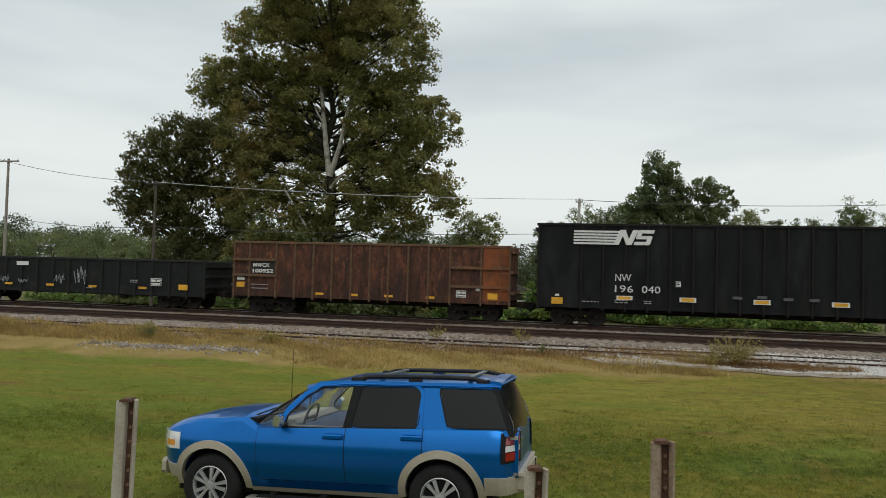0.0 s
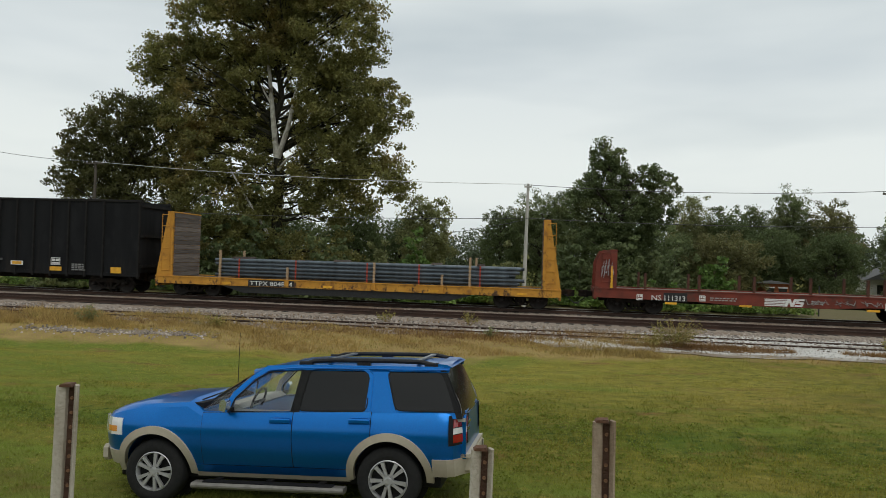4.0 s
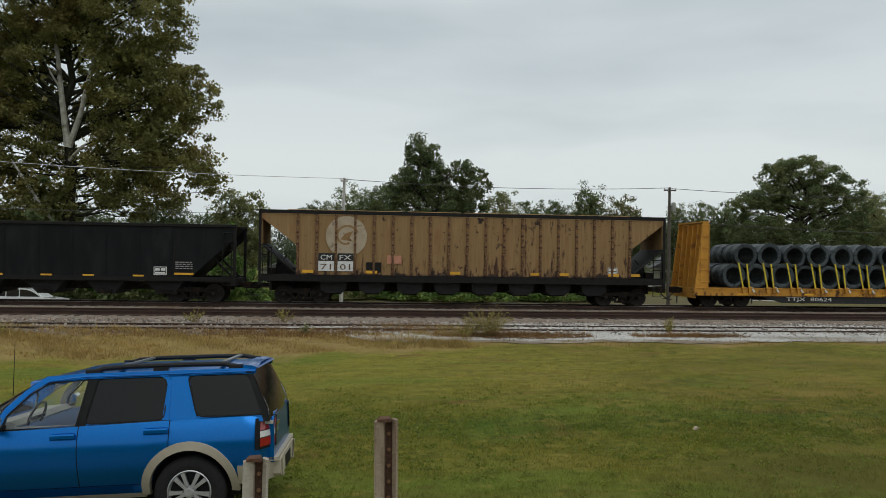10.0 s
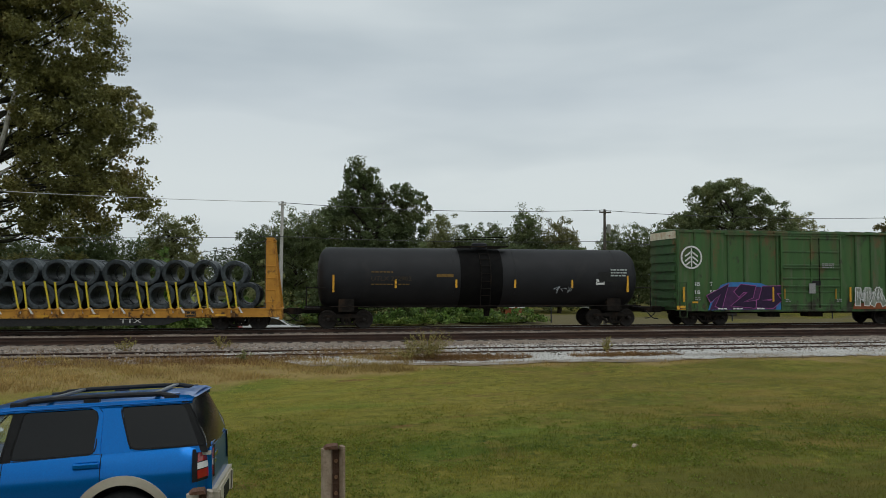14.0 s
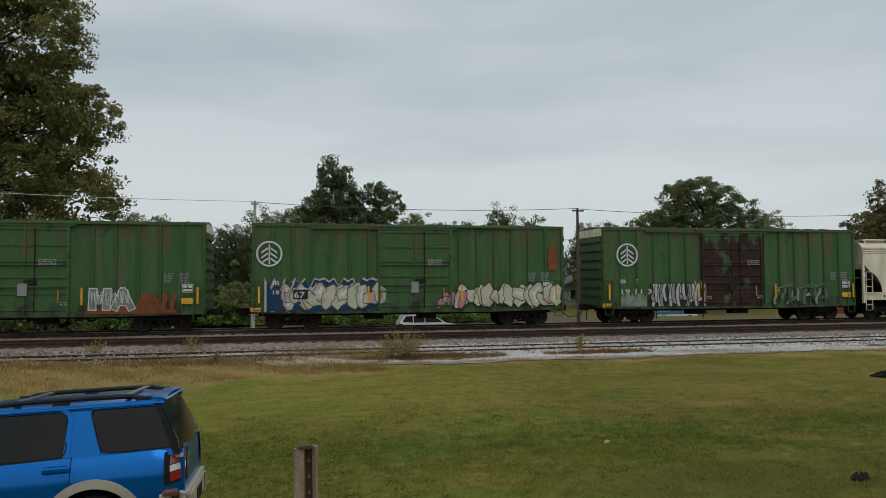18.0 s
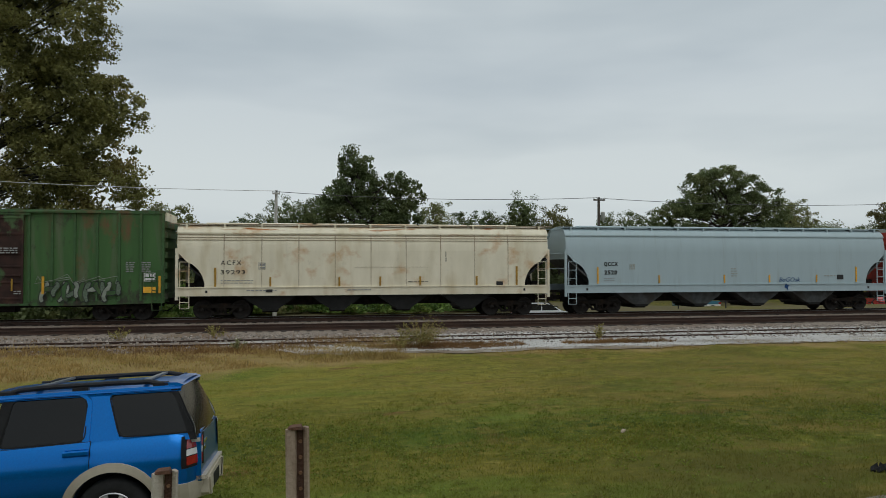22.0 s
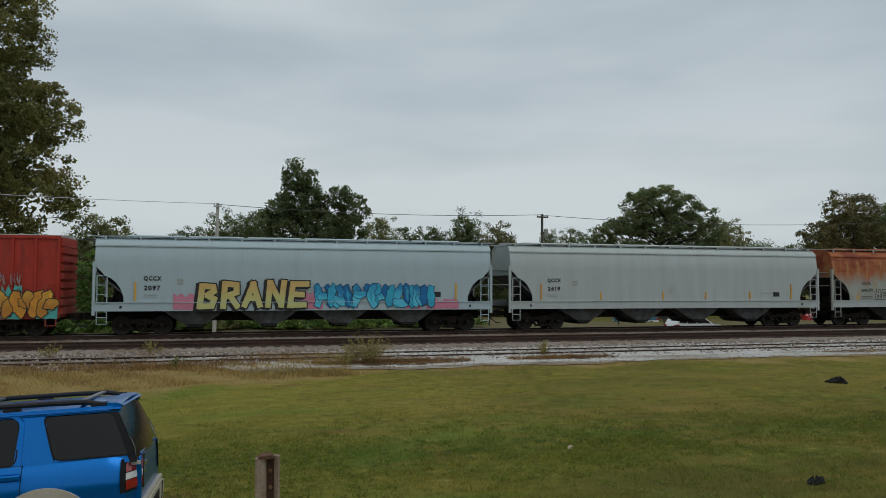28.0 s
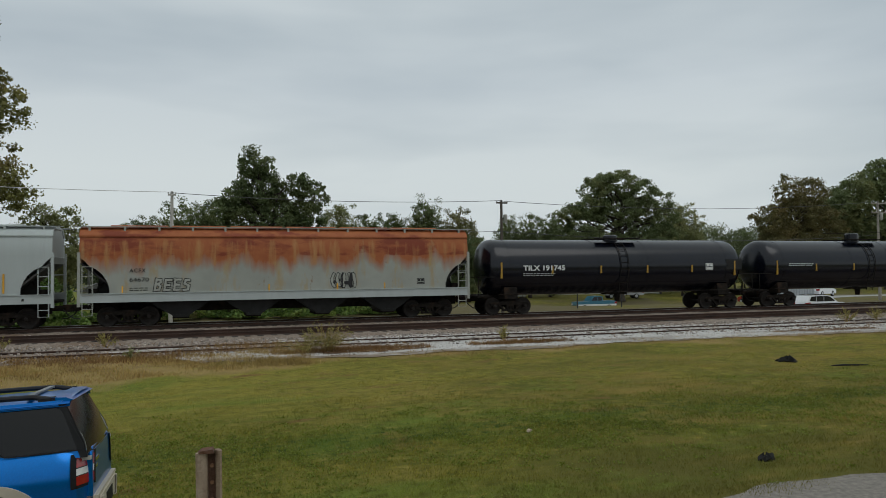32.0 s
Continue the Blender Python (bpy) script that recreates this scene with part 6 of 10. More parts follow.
def fat_line(pts, half, cap):
    """The outline of a thick line with mitred bends and ends drawn out by cap."""
    p = [Vector(q) for q in pts]
    p[0], p[-1] = p[0] + (p[0] - p[1]).normalized() * cap, p[-1] + (p[-1] - p[-2]).normalized() * cap
    left, right = [], []
    for j, q in enumerate(p):
        u = (q - p[j - 1]).normalized() if j else (p[1] - q).normalized()
        v = (p[j + 1] - q).normalized() if j < len(p) - 1 else u
        nu, nv = Vector((-u.y, u.x)), Vector((-v.y, v.x))
        m = (nu + nv)
        m = m.normalized() if m.length > 0.2 else nu
        k = half / max(0.55, m.dot(nu))
        left.append((q + m * k)[:])
        right.append((q - m * k)[:])
    return left, right


def strip(b, left, right, y0, y1):
    """A band between two edges, as one closed shape."""
    n = len(left)
    v = [(p[0], y, p[1]) for y in (y0, y1) for p in left + right]
    f = []
    for j in range(n - 1):
        f += [(j, j + 1, n + j + 1, n + j), (2 * n + j, 3 * n + j, 3 * n + j + 1, 2 * n + j + 1), (j, 2 * n + j, 2 * n + j + 1, j + 1), (n + j, n + j + 1, 3 * n + j + 1, 3 * n + j)]
    return b.add(v, f + [(0, n, 3 * n, 2 * n), (n - 1, 3 * n - 1, 4 * n - 1, 2 * n - 1)])


def piece(car, text, x0, x1, z0, z1, fills, rim, y=-HALF - 0.035, half=0.17, edge=0.06, lean=0.12, wave=0.06, overlap=1.12, shade=None, seed=1):
    """A graffiti piece: each figure a set of fat strokes with a rim round them, and a shaded side."""
    rnd = random.Random(seed)
    n = len(text)
    w, h = (x1 - x0) / n, z1 - z0
    for k, c in enumerate(text):
        ww, hh = w * overlap, h * (1 + rnd.uniform(-1, 1) * wave)
        ox, oz, tilt = x0 + w * k, z0 + h * rnd.uniform(-0.5, 0.5) * wave, lean + rnd.uniform(-0.10, 0.10)
        off = -0.006 * (k % 3)
        inset = half + edge
        for grow, mat, dy, dx, name in (((edge, shade, 0.004, -0.10, "graffiti_shadow"),) if shade else ()) + ((edge, rim, 0.0, 0.0, "graffiti_outline"), (0.0, fills[k % len(fills)], -0.004, 0.0, "graffiti_letter")):
            b = Build()
            for q, line in enumerate(GLYPHS[c]):
                pts = []
                for u, v in line:
                    pz = inset + (hh - 2 * inset) * v
                    pts.append((ox + dx + inset * 0.8 + (ww - 1.6 * inset) * u + tilt * (pz - hh / 2), oz + pz - abs(dx) * 0.5))
                strip(b, *fat_line(pts, half + grow, half * 0.5 + grow), y + off + dy - 0.0006 * q, y + off + dy + 0.003 - 0.0006 * q)
            part(name, b, mat, car)


def wild(car, x0, x1, z0, z1, n, fills, rim, half=0.16, edge=0.04, seed=1, y=-HALF - 0.035, light=None):
    """Interlaced sprayed strokes that spell nothing: bent bands of uneven width, each with its rim, laid over one another."""
    rnd, h = random.Random(seed), z1 - z0
    w = (x1 - x0) / n
    for k in range(n):
        cx = x0 + w * (k + 0.5)
        kind = k % 4
        lo, hi = z0 + half, z1 - half
        a = (cx + w * rnd.uniform(-0.6, 0.3), lo if kind != 2 else hi)
        d = (cx + w * rnd.uniform(-0.3, 0.7), hi if kind != 2 else lo + h * rnd.uniform(0.0, 0.3))
        if kind == 1:
            a, d = (cx - w * 0.9, lo + h * rnd.uniform(0.2, 0.5)), (cx + w * 0.9, lo + h * rnd.uniform(0.1, 0.6))
        bulge = rnd.choice((-1, 1)) * rnd.uniform(0.6, 1.5) * w
        p1 = (a[0] + bulge, a[1] + (d[1] - a[1]) * 0.3 + rnd.uniform(-0.1, 0.1) * h)
        p2 = (d[0] + bulge * rnd.choice((-0.7, 1.0)), a[1] + (d[1] - a[1]) * 0.75 + rnd.uniform(-0.2, 0.2) * h)
        pts = []
        for j in range(10):
            u = j / 9
            q = [(1 - u) ** 3 * a[i] + 3 * u * (1 - u) ** 2 * p1[i] + 3 * u * u * (1 - u) * p2[i] + u ** 3 * d[i] for i in (0, 1)]
            pts.append((q[0], min(max(q[1], lo - 0.02), hi + 0.02)))
        wide = [half * (0.72 + 0.38 * math.sin(math.pi * j / 9) + 0.16 * math.sin(j * 1.7 + seed + k)) for j in range(10)]
        layers = [(edge, rim, "graffiti_outline", 1.0), (0.0, fills[k % len(fills)], "graffiti_stroke", 1.0)]
        if light and k % 3 == 0:
            layers.append((-half * 0.72, light, "graffiti_highlight", 1.0))
        for m, (grow, mat, name, _) in enumerate(layers):
            left, right = [], []
            for j in range(10):
                p, q = Vector(pts[max(0, j - 1)]), Vector(pts[min(9, j + 1)])
                t = (q - p).normalized() if (q - p).length > 1e-6 else Vector((0, 1))
                r = max(0.008, wide[j] + grow)
                c = Vector(pts[j]) + t * (grow * (-1 if j == 0 else 1 if j == 9 else 0))
                left.append((c.x - t.y * r, c.y + t.x * r))
                right.append((c.x + t.y * r, c.y - t.x * r))
            o = y - 0.0012 * k - 0.0005 * m
            part(name, strip(Build(), left, right, o, o + 0.003), mat, car)


def spikes(car, x0, x1, z0, z1, mat, seed, y=-HALF - 0.026, n=18, rough=0.6):
    """A jagged sprayed backing."""
    rnd, pts = random.Random(seed), []
    for j in range(n + 1):
        pts.append((x0 + (x1 - x0) * j / n, z1 - (z1 - z0) * (0.10 + 0.5 * rough * rnd.random() * (j % 2))))
    for j in range(n, -1, -1):
        pts.append((x0 + (x1 - x0) * j / n, z0 + (z1 - z0) * 0.06 * rnd.random()))
    part("graffiti_cloud", Build().prism(pts, y, y + 0.004), mat, car)


def fade_paint(name, top, bottom, z0, z1):
    """Spray paint that changes from one colour to another with height."""
    m = material(name, top, tuple(c * 0.85 for c in top), 4, 0.6)
    n, l = m.node_tree.nodes, m.node_tree.links
    blend_in(m, noise_mask(m, (2.0, 1, 2.0), 0.55, 1.05, (("Z", z1, z0, 0.75),), 3), bottom)
    return m


PURPLE = material("purple_spray_paint", (0.030, 0.010, 0.045), (0.02, 0.008, 0.032), 5, 0.6)
SILVER = material("silver_spray_paint", (0.55, 0.55, 0.50), (0.42, 0.43, 0.38), 4, 0.5, third=(0.36, 0.35, 0.33), third_scale=1.3, third_at=0.54, soft_at=0.1)
CREAM = material("cream_spray_paint", (0.60, 0.56, 0.42), (0.50, 0.46, 0.36), 4, 0.6, third=(0.50, 0.34, 0.28), third_scale=1.1, third_at=0.52, soft_at=0.1)
SLATE_BLUE = material("navy_spray_paint", (0.015, 0.05, 0.11), (0.01, 0.035, 0.08), 4, 0.6)
SLATE = material("slate_spray_paint", (0.09, 0.12, 0.16), (0.07, 0.09, 0.13), 4, 0.6)
DEEP_BLUE = material("deep_blue_spray_paint", (0.02, 0.16, 0.38), (0.015, 0.12, 0.30), 4, 0.6)
PLUM = material("plum_spray_paint", (0.075, 0.022, 0.085), (0.05, 0.016, 0.06), 4, 0.6)
GLOW_BLUE = material("blue_sprayed_glow", (0.04, 0.20, 0.48), (0.05, 0.14, 0.36), 3, 0.6)
MAGENTA = material("magenta_spray_paint", (0.36, 0.09, 0.28), (0.28, 0.07, 0.24), 5, 0.6)
PINK = material("pink_spray_paint", (0.58, 0.22, 0.30), (0.48, 0.17, 0.24), 4, 0.6)
SKY_BLUE = material("blue_spray_paint", (0.05, 0.40, 0.58), (0.04, 0.30, 0.46), 4, 0.6)
GOLD_FADE = fade_paint("gold_fade_spray", (0.60, 0.33, 0.05), (0.44, 0.19, 0.03), 0.9, 2.2)
BRANE_FADE = fade_paint("yellow_to_lime_spray", (0.62, 0.42, 0.15), (0.52, 0.50, 0.19), 1.2, 2.5)
BLUE_FADE = fade_paint("blue_fade_spray", (0.03, 0.22, 0.44), (0.10, 0.50, 0.66), 1.2, 2.5)
ORANGE = material("orange_spray_paint", (0.62, 0.28, 0.03), (0.50, 0.21, 0.03), 4, 0.6)
PALE_LIME = material("pale_lime_spray_paint", (0.56, 0.58, 0.40), (0.46, 0.48, 0.33), 4, 0.6, third=(0.60, 0.55, 0.42), third_scale=1.1, third_at=0.52, soft_at=0.1)
RUST_SPOT = material("orange_rust_stain", (0.20, 0.075, 0.03), (0.13, 0.055, 0.026), 5, 0.85)
SKY_TEAL = material("teal_spray_paint", (0.10, 0.42, 0.38), (0.08, 0.34, 0.3), 4, 0.6)
GHOST_DARK = material("thin_grey_spray", (0.16, 0.20, 0.15), (0.07, 0.10, 0.06), 9, 0.7, stretch=(1, 1, 6))
GHOST = material("grey_faded_spray", (0.30, 0.33, 0.27), (0.16, 0.18, 0.14), 3, 0.7)

car = green_car(160.35, 15.75)
car_lettering(car, "18", 1.0, 1.72, 0.30, width=0.30, y=-HALF - 0.03)
car_lettering(car, "55", 1.86, 1.72, 0.30, width=0.32, y=-HALF - 0.03)
small_print(car, 1.0, 1.5, 0.32, 2, y=-HALF - 0.03)
reflector(car, 1.0, 1.28, 0.32, 0.09, y=-HALF - 0.03)
part("graffiti_cloud", Build().prism([(1.75, 0.86), (1.9, 1.3), (2.2, 1.75), (2.5, 2.2), (3.0, 2.35), (3.9, 2.36), (4.9, 2.30), (5.5, 2.10), (5.95, 1.7), (6.1, 1.1), (6.35, 0.86)], -1.578, -1.57), GLOW_BLUE, car, "blue sprayed glow")
part("graffiti_cloud", Build().prism([(1.85, 0.88), (2.0, 1.25), (2.5, 1.9), (2.9, 2.12), (4.8, 2.12), (5.5, 1.75), (5.8, 1.0), (5.75, 0.88)], -1.582, -1.578), PLUM, car, "purple sprayed ground")
piece(car, "125", 1.75, 6.0, 0.84, 2.28, [PURPLE], MAGENTA, half=0.20, edge=0.035, lean=0.22, overlap=1.06, seed=3)
part("graffiti_cloud", Build().prism([(10.5, 0.88), (14.5, 0.88), (14.4, 1.05), (13.5, 1.12), (13.4, 1.75), (12.9, 1.82), (12.7, 1.2), (10.6, 1.22)], -1.578, -1.57), RUST_ORANGE, car, "rust-coloured sprayed base")
piece(car, "HA", 10.55, 12.6, 1.0, 2.22, [GHOST], WHITE_PAINT, half=0.14, edge=0.045, seed=4, lean=0.05)
for q in range(4):
    scrawl(car, 10.7 + 0.45 * q, 1.2, 0.4, 0.9, 240 + q, WHITE_PAINT, y=-1.606)
wild(car, 12.9, 14.4, 0.90, 1.85, 5, [RUST_ORANGE], RUST_SPOT, 0.08, 0.03, 5)
for px_ in (2.3, 3.2, 4.6):
    small_print(car, px_, 0.90, 0.55, 1, WHITE_PAINT, y=-1.615, h=0.07)
car = green_car(178.2, 15.85)
car_lettering(car, "18", 1.0, 1.72, 0.30, width=0.30, y=-HALF - 0.03)
spikes(car, 0.6, 6.75, 0.84, 2.72, SILVER, 5, y=-HALF - 0.022, n=26, rough=0.75)
spikes(car, 0.7, 6.65, 0.84, 2.62, SLATE_BLUE, 5, n=26, rough=0.75)
wild(car, 1.4, 6.1, 0.84, 2.36, 15, [CREAM, CREAM, PALE_LIME], SLATE, 0.25, 0.045, 6, light=WHITE_PAINT)
wild(car, 9.2, 10.5, 0.86, 1.9, 5, [PINK, CREAM], BLACK_PAINT, 0.15, 0.04, 8)
wild(car, 10.4, 15.7, 0.84, 2.30, 16, [PALE_LIME, CREAM, CREAM], BLACK_PAINT, 0.27, 0.045, 7, light=WHITE_PAINT)
part("stencil_panel", Build().box(1.95, -1.63, 1.5, 2.65, -1.60, 1.95), BLACK_PAINT, car)
car_lettering(car, "67", 2.0, 1.55, 0.42, width=0.5, y=-1.64)
car_lettering(car, "2", 2.95, 1.55, 0.42, width=0.22, y=-1.64)
part("rust_patch", Build().prism([(15.02, 2.9), (15.45, 2.85), (15.5, 3.6), (15.42, 4.2), (15.1, 4.15), (14.98, 3.5)], -1.545, -1.53), RUST_ORANGE, car, "orange rust stain")
car = green_car(196.25, 15.6, DOOR_RUST)
car_lettering(car, "19 11 3", 1.05, 1.6, 0.36, width=1.75, y=-HALF - 0.03)
spikes(car, 2.7, 6.0, 0.86, 2.35, BLACK_PAINT, 11, rough=0.7)
wild(car, 2.8, 6.0, 0.84, 2.2, 24, [SILVER, STENCIL_GREY, SILVER], BLACK_PAINT, 0.075, 0.045, 12)
scrawl(car, 5.3, 1.95, 0.7, 0.4, 93, WHITE_PAINT, y=-1.60)
wild(car, 10.3, 13.7, 0.86, 1.9, 15, [GHOST, GREEN_POST, GHOST_DARK], BLACK_PAINT, 0.085, 0.03, 13)
scrawl(car, 10.2, 1.7, 3.2, 0.5, 94, GHOST, y=-1.60)
spikes(car, 1.0, 2.5, 0.9, 1.75, GHOST, 14, rough=0.9)

# cream hopper
car = covered_hopper("covered_hopper_car", "dirty cream covered hopper car streaked with rust", 212.4, 18.3, 4.5, WHITE_HOPPER, WHITE_HOPPER, WHITE_HOPPER, 4, sill=0.36, outlet_mat=OUTLET, walks=11)
for k in range(1, 10):
    x = 0.4 + 17.5 * k / 10
    part("weld_seam", Build().box(x - 0.012, -1.567, 1.56, x + 0.012, -1.54, 3.3), SEAM_RUST, car)
    part("weld_seam", Build().prism([(-1.556, 3.3), (-1.552, 3.6), (-1.50, 3.9), (-1.43, 4.12), (-1.40, 4.12), (-1.5, 3.3)], x - 0.02, x + 0.02, "x"), SEAM_RUST, car)
for z, y_ in ((4.05, -1.455), (3.93, -1.49), (3.81, -1.515)):
    part("side_ridge", Build().box(0.05, y_ - 0.012, z - 0.016, 18.25, y_ + 0.03, z + 0.016), SEAM_RUST, car, "thin dirty ridge under the eave")
part("scratch", Build().box(8.3, -1.562, 2.492, 12.1, -1.549, 2.502), SEAM_RUST, car)
part("scratch", Build().box(12.9, -1.562, 2.75, 12.93, -1.549, 3.28), OUTLET, car)
car_lettering(car, "ACFX", 2.0, 2.62, 0.30, BLACK_PAINT, width=0.95, spacing=1.3)
car_lettering(car, "39293", 2.0, 2.17, 0.29, BLACK_PAINT, width=1.12, spacing=1.1)
placard(car, 3.75, 2.4, 0.32, 0.32, STENCIL_GREY)
small_print(car, 2.0, 1.85, 1.5, 2, STENCIL_GREY, h=0.035, gap=0.12)
small_print(car, 11.0, 1.75, 1.0, 1, OUTLET, h=0.03)
reflector(car, 15.7, 1.62, 0.35, 0.28, BLACK_PAINT, name="inspection_panel")
for x, tall in ((1.75, 0.9), (4.3, 0.45), (7.6, 0.45), (9.6, 0.45), (11.6, 0.45), (14.5, 0.45), (16.6, 0.95)):
    part("reflector", Build().box(x - 0.045, -1.60, 1.58, x + 0.045, -1.56, 1.58 + tall), FADED_REFLECT, car)
small_print(car, 3.2, 1.36, 1.4, 1, STENCIL_GREY, y=-1.60, h=0.05)
small_print(car, 8.0, 1.36, 1.2, 1, STENCIL_GREY, y=-1.60, h=0.05)
reflector(car, 4.25, 1.36, 0.3, 0.14, BLACK_PAINT, y=-1.60, name="inspection_panel")
for x in (1.35, 17.0):
    part("lifting_eye", Build().box(x - 0.05, -1.60, 1.28, x + 0.05, -1.58, 1.40), BLACK_PAINT, car)


def grey_hopper(start, length, number, mat=GREY_HOPPER):
    car = covered_hopper("covered_hopper_car", "pale blue-grey covered hopper car with black stencils", start, length, 4.5, mat, mat, mat, 4, outlet_mat=SHADED_GREY)
    car_lettering(car, "QCCX", 2.1, 2.55, 0.27, BLACK_PAINT, width=0.78, fat=0.010, spacing=1.25)
    car_lettering(car, number, 2.12, 2.10, 0.29, BLACK_PAINT, width=0.72, fat=0.010, spacing=1.15)
    small_print(car, 2.12, 1.86, 0.55, 2, STENCIL_GREY, h=0.03)
    placard(car, 3.55, 2.35, 0.28, 0.28, RUST_HOPPER)
    for x in (1.75, 5.2, 9.0, 11.7, 14.6, length - 1.9):
        tall = 0.85 if x < 2 or x > length - 2.5 else 0.42
        part("reflector", Build().box(x - 0.035, -1.60, 1.62, x + 0.035, -1.56, 1.62 + tall), YELLOW_REFLECT, car)
    for x in (1.15, length - 1.15):
        part("lifting_eye", Build().box(x - 0.05, -1.60, 1.26, x + 0.05, -1.58, 1.38), BLACK_PAINT, car)
    reflector(car, length - 2.9, 1.9, 0.4, 0.26, BLACK_PAINT, name="inspection_panel")
    small_print(car, length - 3.9, 1.95, 0.7, 1, RUST_HOPPER)
    small_print(car, 9.4, 2.35, 0.4, 4, RUST_HOPPER, gap=0.13)
    return car


car = grey_hopper(231.65, 19.0, "2520")
BLUE_TAG = material("dark_blue_spray", (0.018, 0.07, 0.20), (0.014, 0.055, 0.16), 4, 0.6)
car_lettering(car, "BoGOak", 12.3, 1.66, 0.34, BLUE_TAG, width=1.3, slant=0.3)
part("spray_patch", Build().prism([(12.62, 1.44), (12.70, 1.58), (12.78, 1.48), (12.90, 1.46), (12.80, 1.36), (12.82, 1.16), (12.72, 1.30), (12.60, 1.34)], -1.606, -1.59), BLUE_TAG, car, "small blue spray patch")

# red boxcar
car = box_car("red boxcar with ribbed door and bright graffiti", 252.05, 15.9, RED_CAR, RED_CAR, 4.5, 6.75, 3.0, RED_DOOR, red=True)
for k in range(16):
    part("door_rib", Build().box(6.85, -1.66, 1.2 + k * 0.2, 9.65, -1.56, 1.26 + k * 0.2), RED_DOOR, car)
part("stencil_panel", Build().box(1.1, -1.60, 1.85, 2.8, -1.575, 2.3), BLACK_PAINT, car)
part("stencil_panel", Build().box(1.1, -1.60, 1.35, 2.8, -1.575, 1.8), BLACK_PAINT, car)
car_lettering(car, "NKCR", 1.2, 1.92, 0.36, width=1.5, y=-1.61, spacing=1.35)
car_lettering(car, "14207", 1.2, 1.42, 0.36, width=1.5, y=-1.61, spacing=1.25)
for x in (0.35, 6.5, 9.9, 15.55):
    part("reflector", Build().box(x - 0.05, -1.66, 1.2, x + 0.05, -1.60, 1.95), YELLOW_REFLECT, car)
wild(car, 2.8, 6.3, 0.72, 2.05, 15, [SILVER, WHITE_PAINT, SILVER, SLATE], BLACK_PAINT, 0.17, 0.04, 21, y=-1.63)
part("graffiti_blob", Build().turn([(-1.64, 0.24), (-1.63, 0.24)], "y", 20, (5.15, 0, 2.25)), BLACK_PAINT, car)
part("graffiti_blob", Build().turn([(-1.648, 0.20), (-1.64, 0.20)], "y", 20, (5.15, 0, 2.25)), WHITE_PAINT, car)
for u0, u1, u2 in ((9.7, 10.6, 1.5), (11.3, 12.2, 2.45), (13.6, 14.4, 2.5), (15.0, 15.85, 1.7), (12.0, 13.0, 1.2)):
    spikes(car, u0, u1, 0.80, u2, SKY_TEAL, int(u0 * 7), y=-1.625, n=6, rough=0.8)
for q in range(7):
    scrawl(car, 10.2 + 0.62 * q, 2.2, 0.45, 0.75, 120 + q, STENCIL_GREY, y=-1.625)
wild(car, 10.0, 15.7, 0.74, 2.25, 22, [GOLD_FADE, ORANGE, GOLD_FADE], BLACK_PAINT, 0.22, 0.04, 24, y=-1.635)

car = grey_hopper(269.35, 18.95, "2097")
for x0, x1, z1 in ((3.4, 4.7, 2.05), (9.2, 10.3, 2.1), (14.4, 15.2, 2.2), (15.5, 17.2, 1.75)):
    spikes(car, x0, x1, 1.16, z1, PINK, int(x0 * 10), y=-1.594, n=7, rough=0.5)
piece(car, "BRANE", 4.35, 9.55, 1.13, 2.66, [BRANE_FADE], BLACK_PAINT, half=0.135, edge=0.055, seed=31, y=-1.612, shade=BLACK_PAINT, overlap=1.12, lean=0.14)
wild(car, 9.9, 15.8, 1.14, 2.50, 24, [BLUE_FADE, BLUE_FADE, DEEP_BLUE, SKY_BLUE], SLATE_BLUE, 0.17, 0.03, 33, y=-1.612, light=SKY_BLUE)
grey_hopper(289.35, 19.3, "2419", GREY_HOPPER_2)

# rust-topped grey hopper
car = covered_hopper("covered_hopper_car", "grey covered hopper car with heavy orange rust from the roof", 309.7, 18.5, 4.5, RUST_RUN, GREY_HOPPER_2, RUST_HOPPER, 4)
car_lettering(car, "ACFX", 2.1, 2.48, 0.26, BLACK_PAINT, width=0.68, y=-1.58, spacing=1.2)
car_lettering(car, "64670", 2.1, 2.06, 0.27, BLACK_PAINT, width=0.82, y=-1.58)
small_print(car, 2.1, 1.75, 0.8, 2, OUTLET, h=0.03)
placard(car, 15.7, 1.75, 0.4, 0.3, BLACK_PAINT)
piece(car, "BEEa", 3.1, 4.75, 1.55, 2.25, [RUST_HOPPER], BLACK_PAINT, half=0.05, edge=0.03, seed=61, y=-1.58, overlap=1.05)
wild(car, 11.4, 12.5, 1.6, 2.4, 9, [RUST_HOPPER, BLACK_PAINT], BLACK_PAINT, 0.06, 0.03, 62, y=-1.58)
for x in (1.8, 8.3, 11.6, 14.0):
    part("reflector", Build().box(x - 0.03, -1.585, 1.5, x + 0.03, -1.56, 1.85), YELLOW_REFLECT, car)

car = tank_car("satin black tank car with white stencils", 328.75, 17.7, TANK_BLACK, 0.25, 2.4)
car_lettering(car, "TILX 191745", 2.6, 2.38, 0.38, width=2.5, y=-1.56, fat=0.008)
small_print(car, 2.6, 2.18, 1.9, 2, y=-1.54)
placard(car, 14.3, 2.3, 0.5, 0.4, y=-1.55)
reflector(car, 16.3, 2.62, 1.1, 0.6, OUTLET, y=-1.545, name="data_panel")
small_print(car, 15.9, 2.75, 0.9, 4, GREY_HOPPER_2, y=-1.52, h=0.04, gap=0.12)
car = tank_car("black tank car with tall top rails", 346.9, 17.7, TANK_BLACK, 0.45, 2.4)
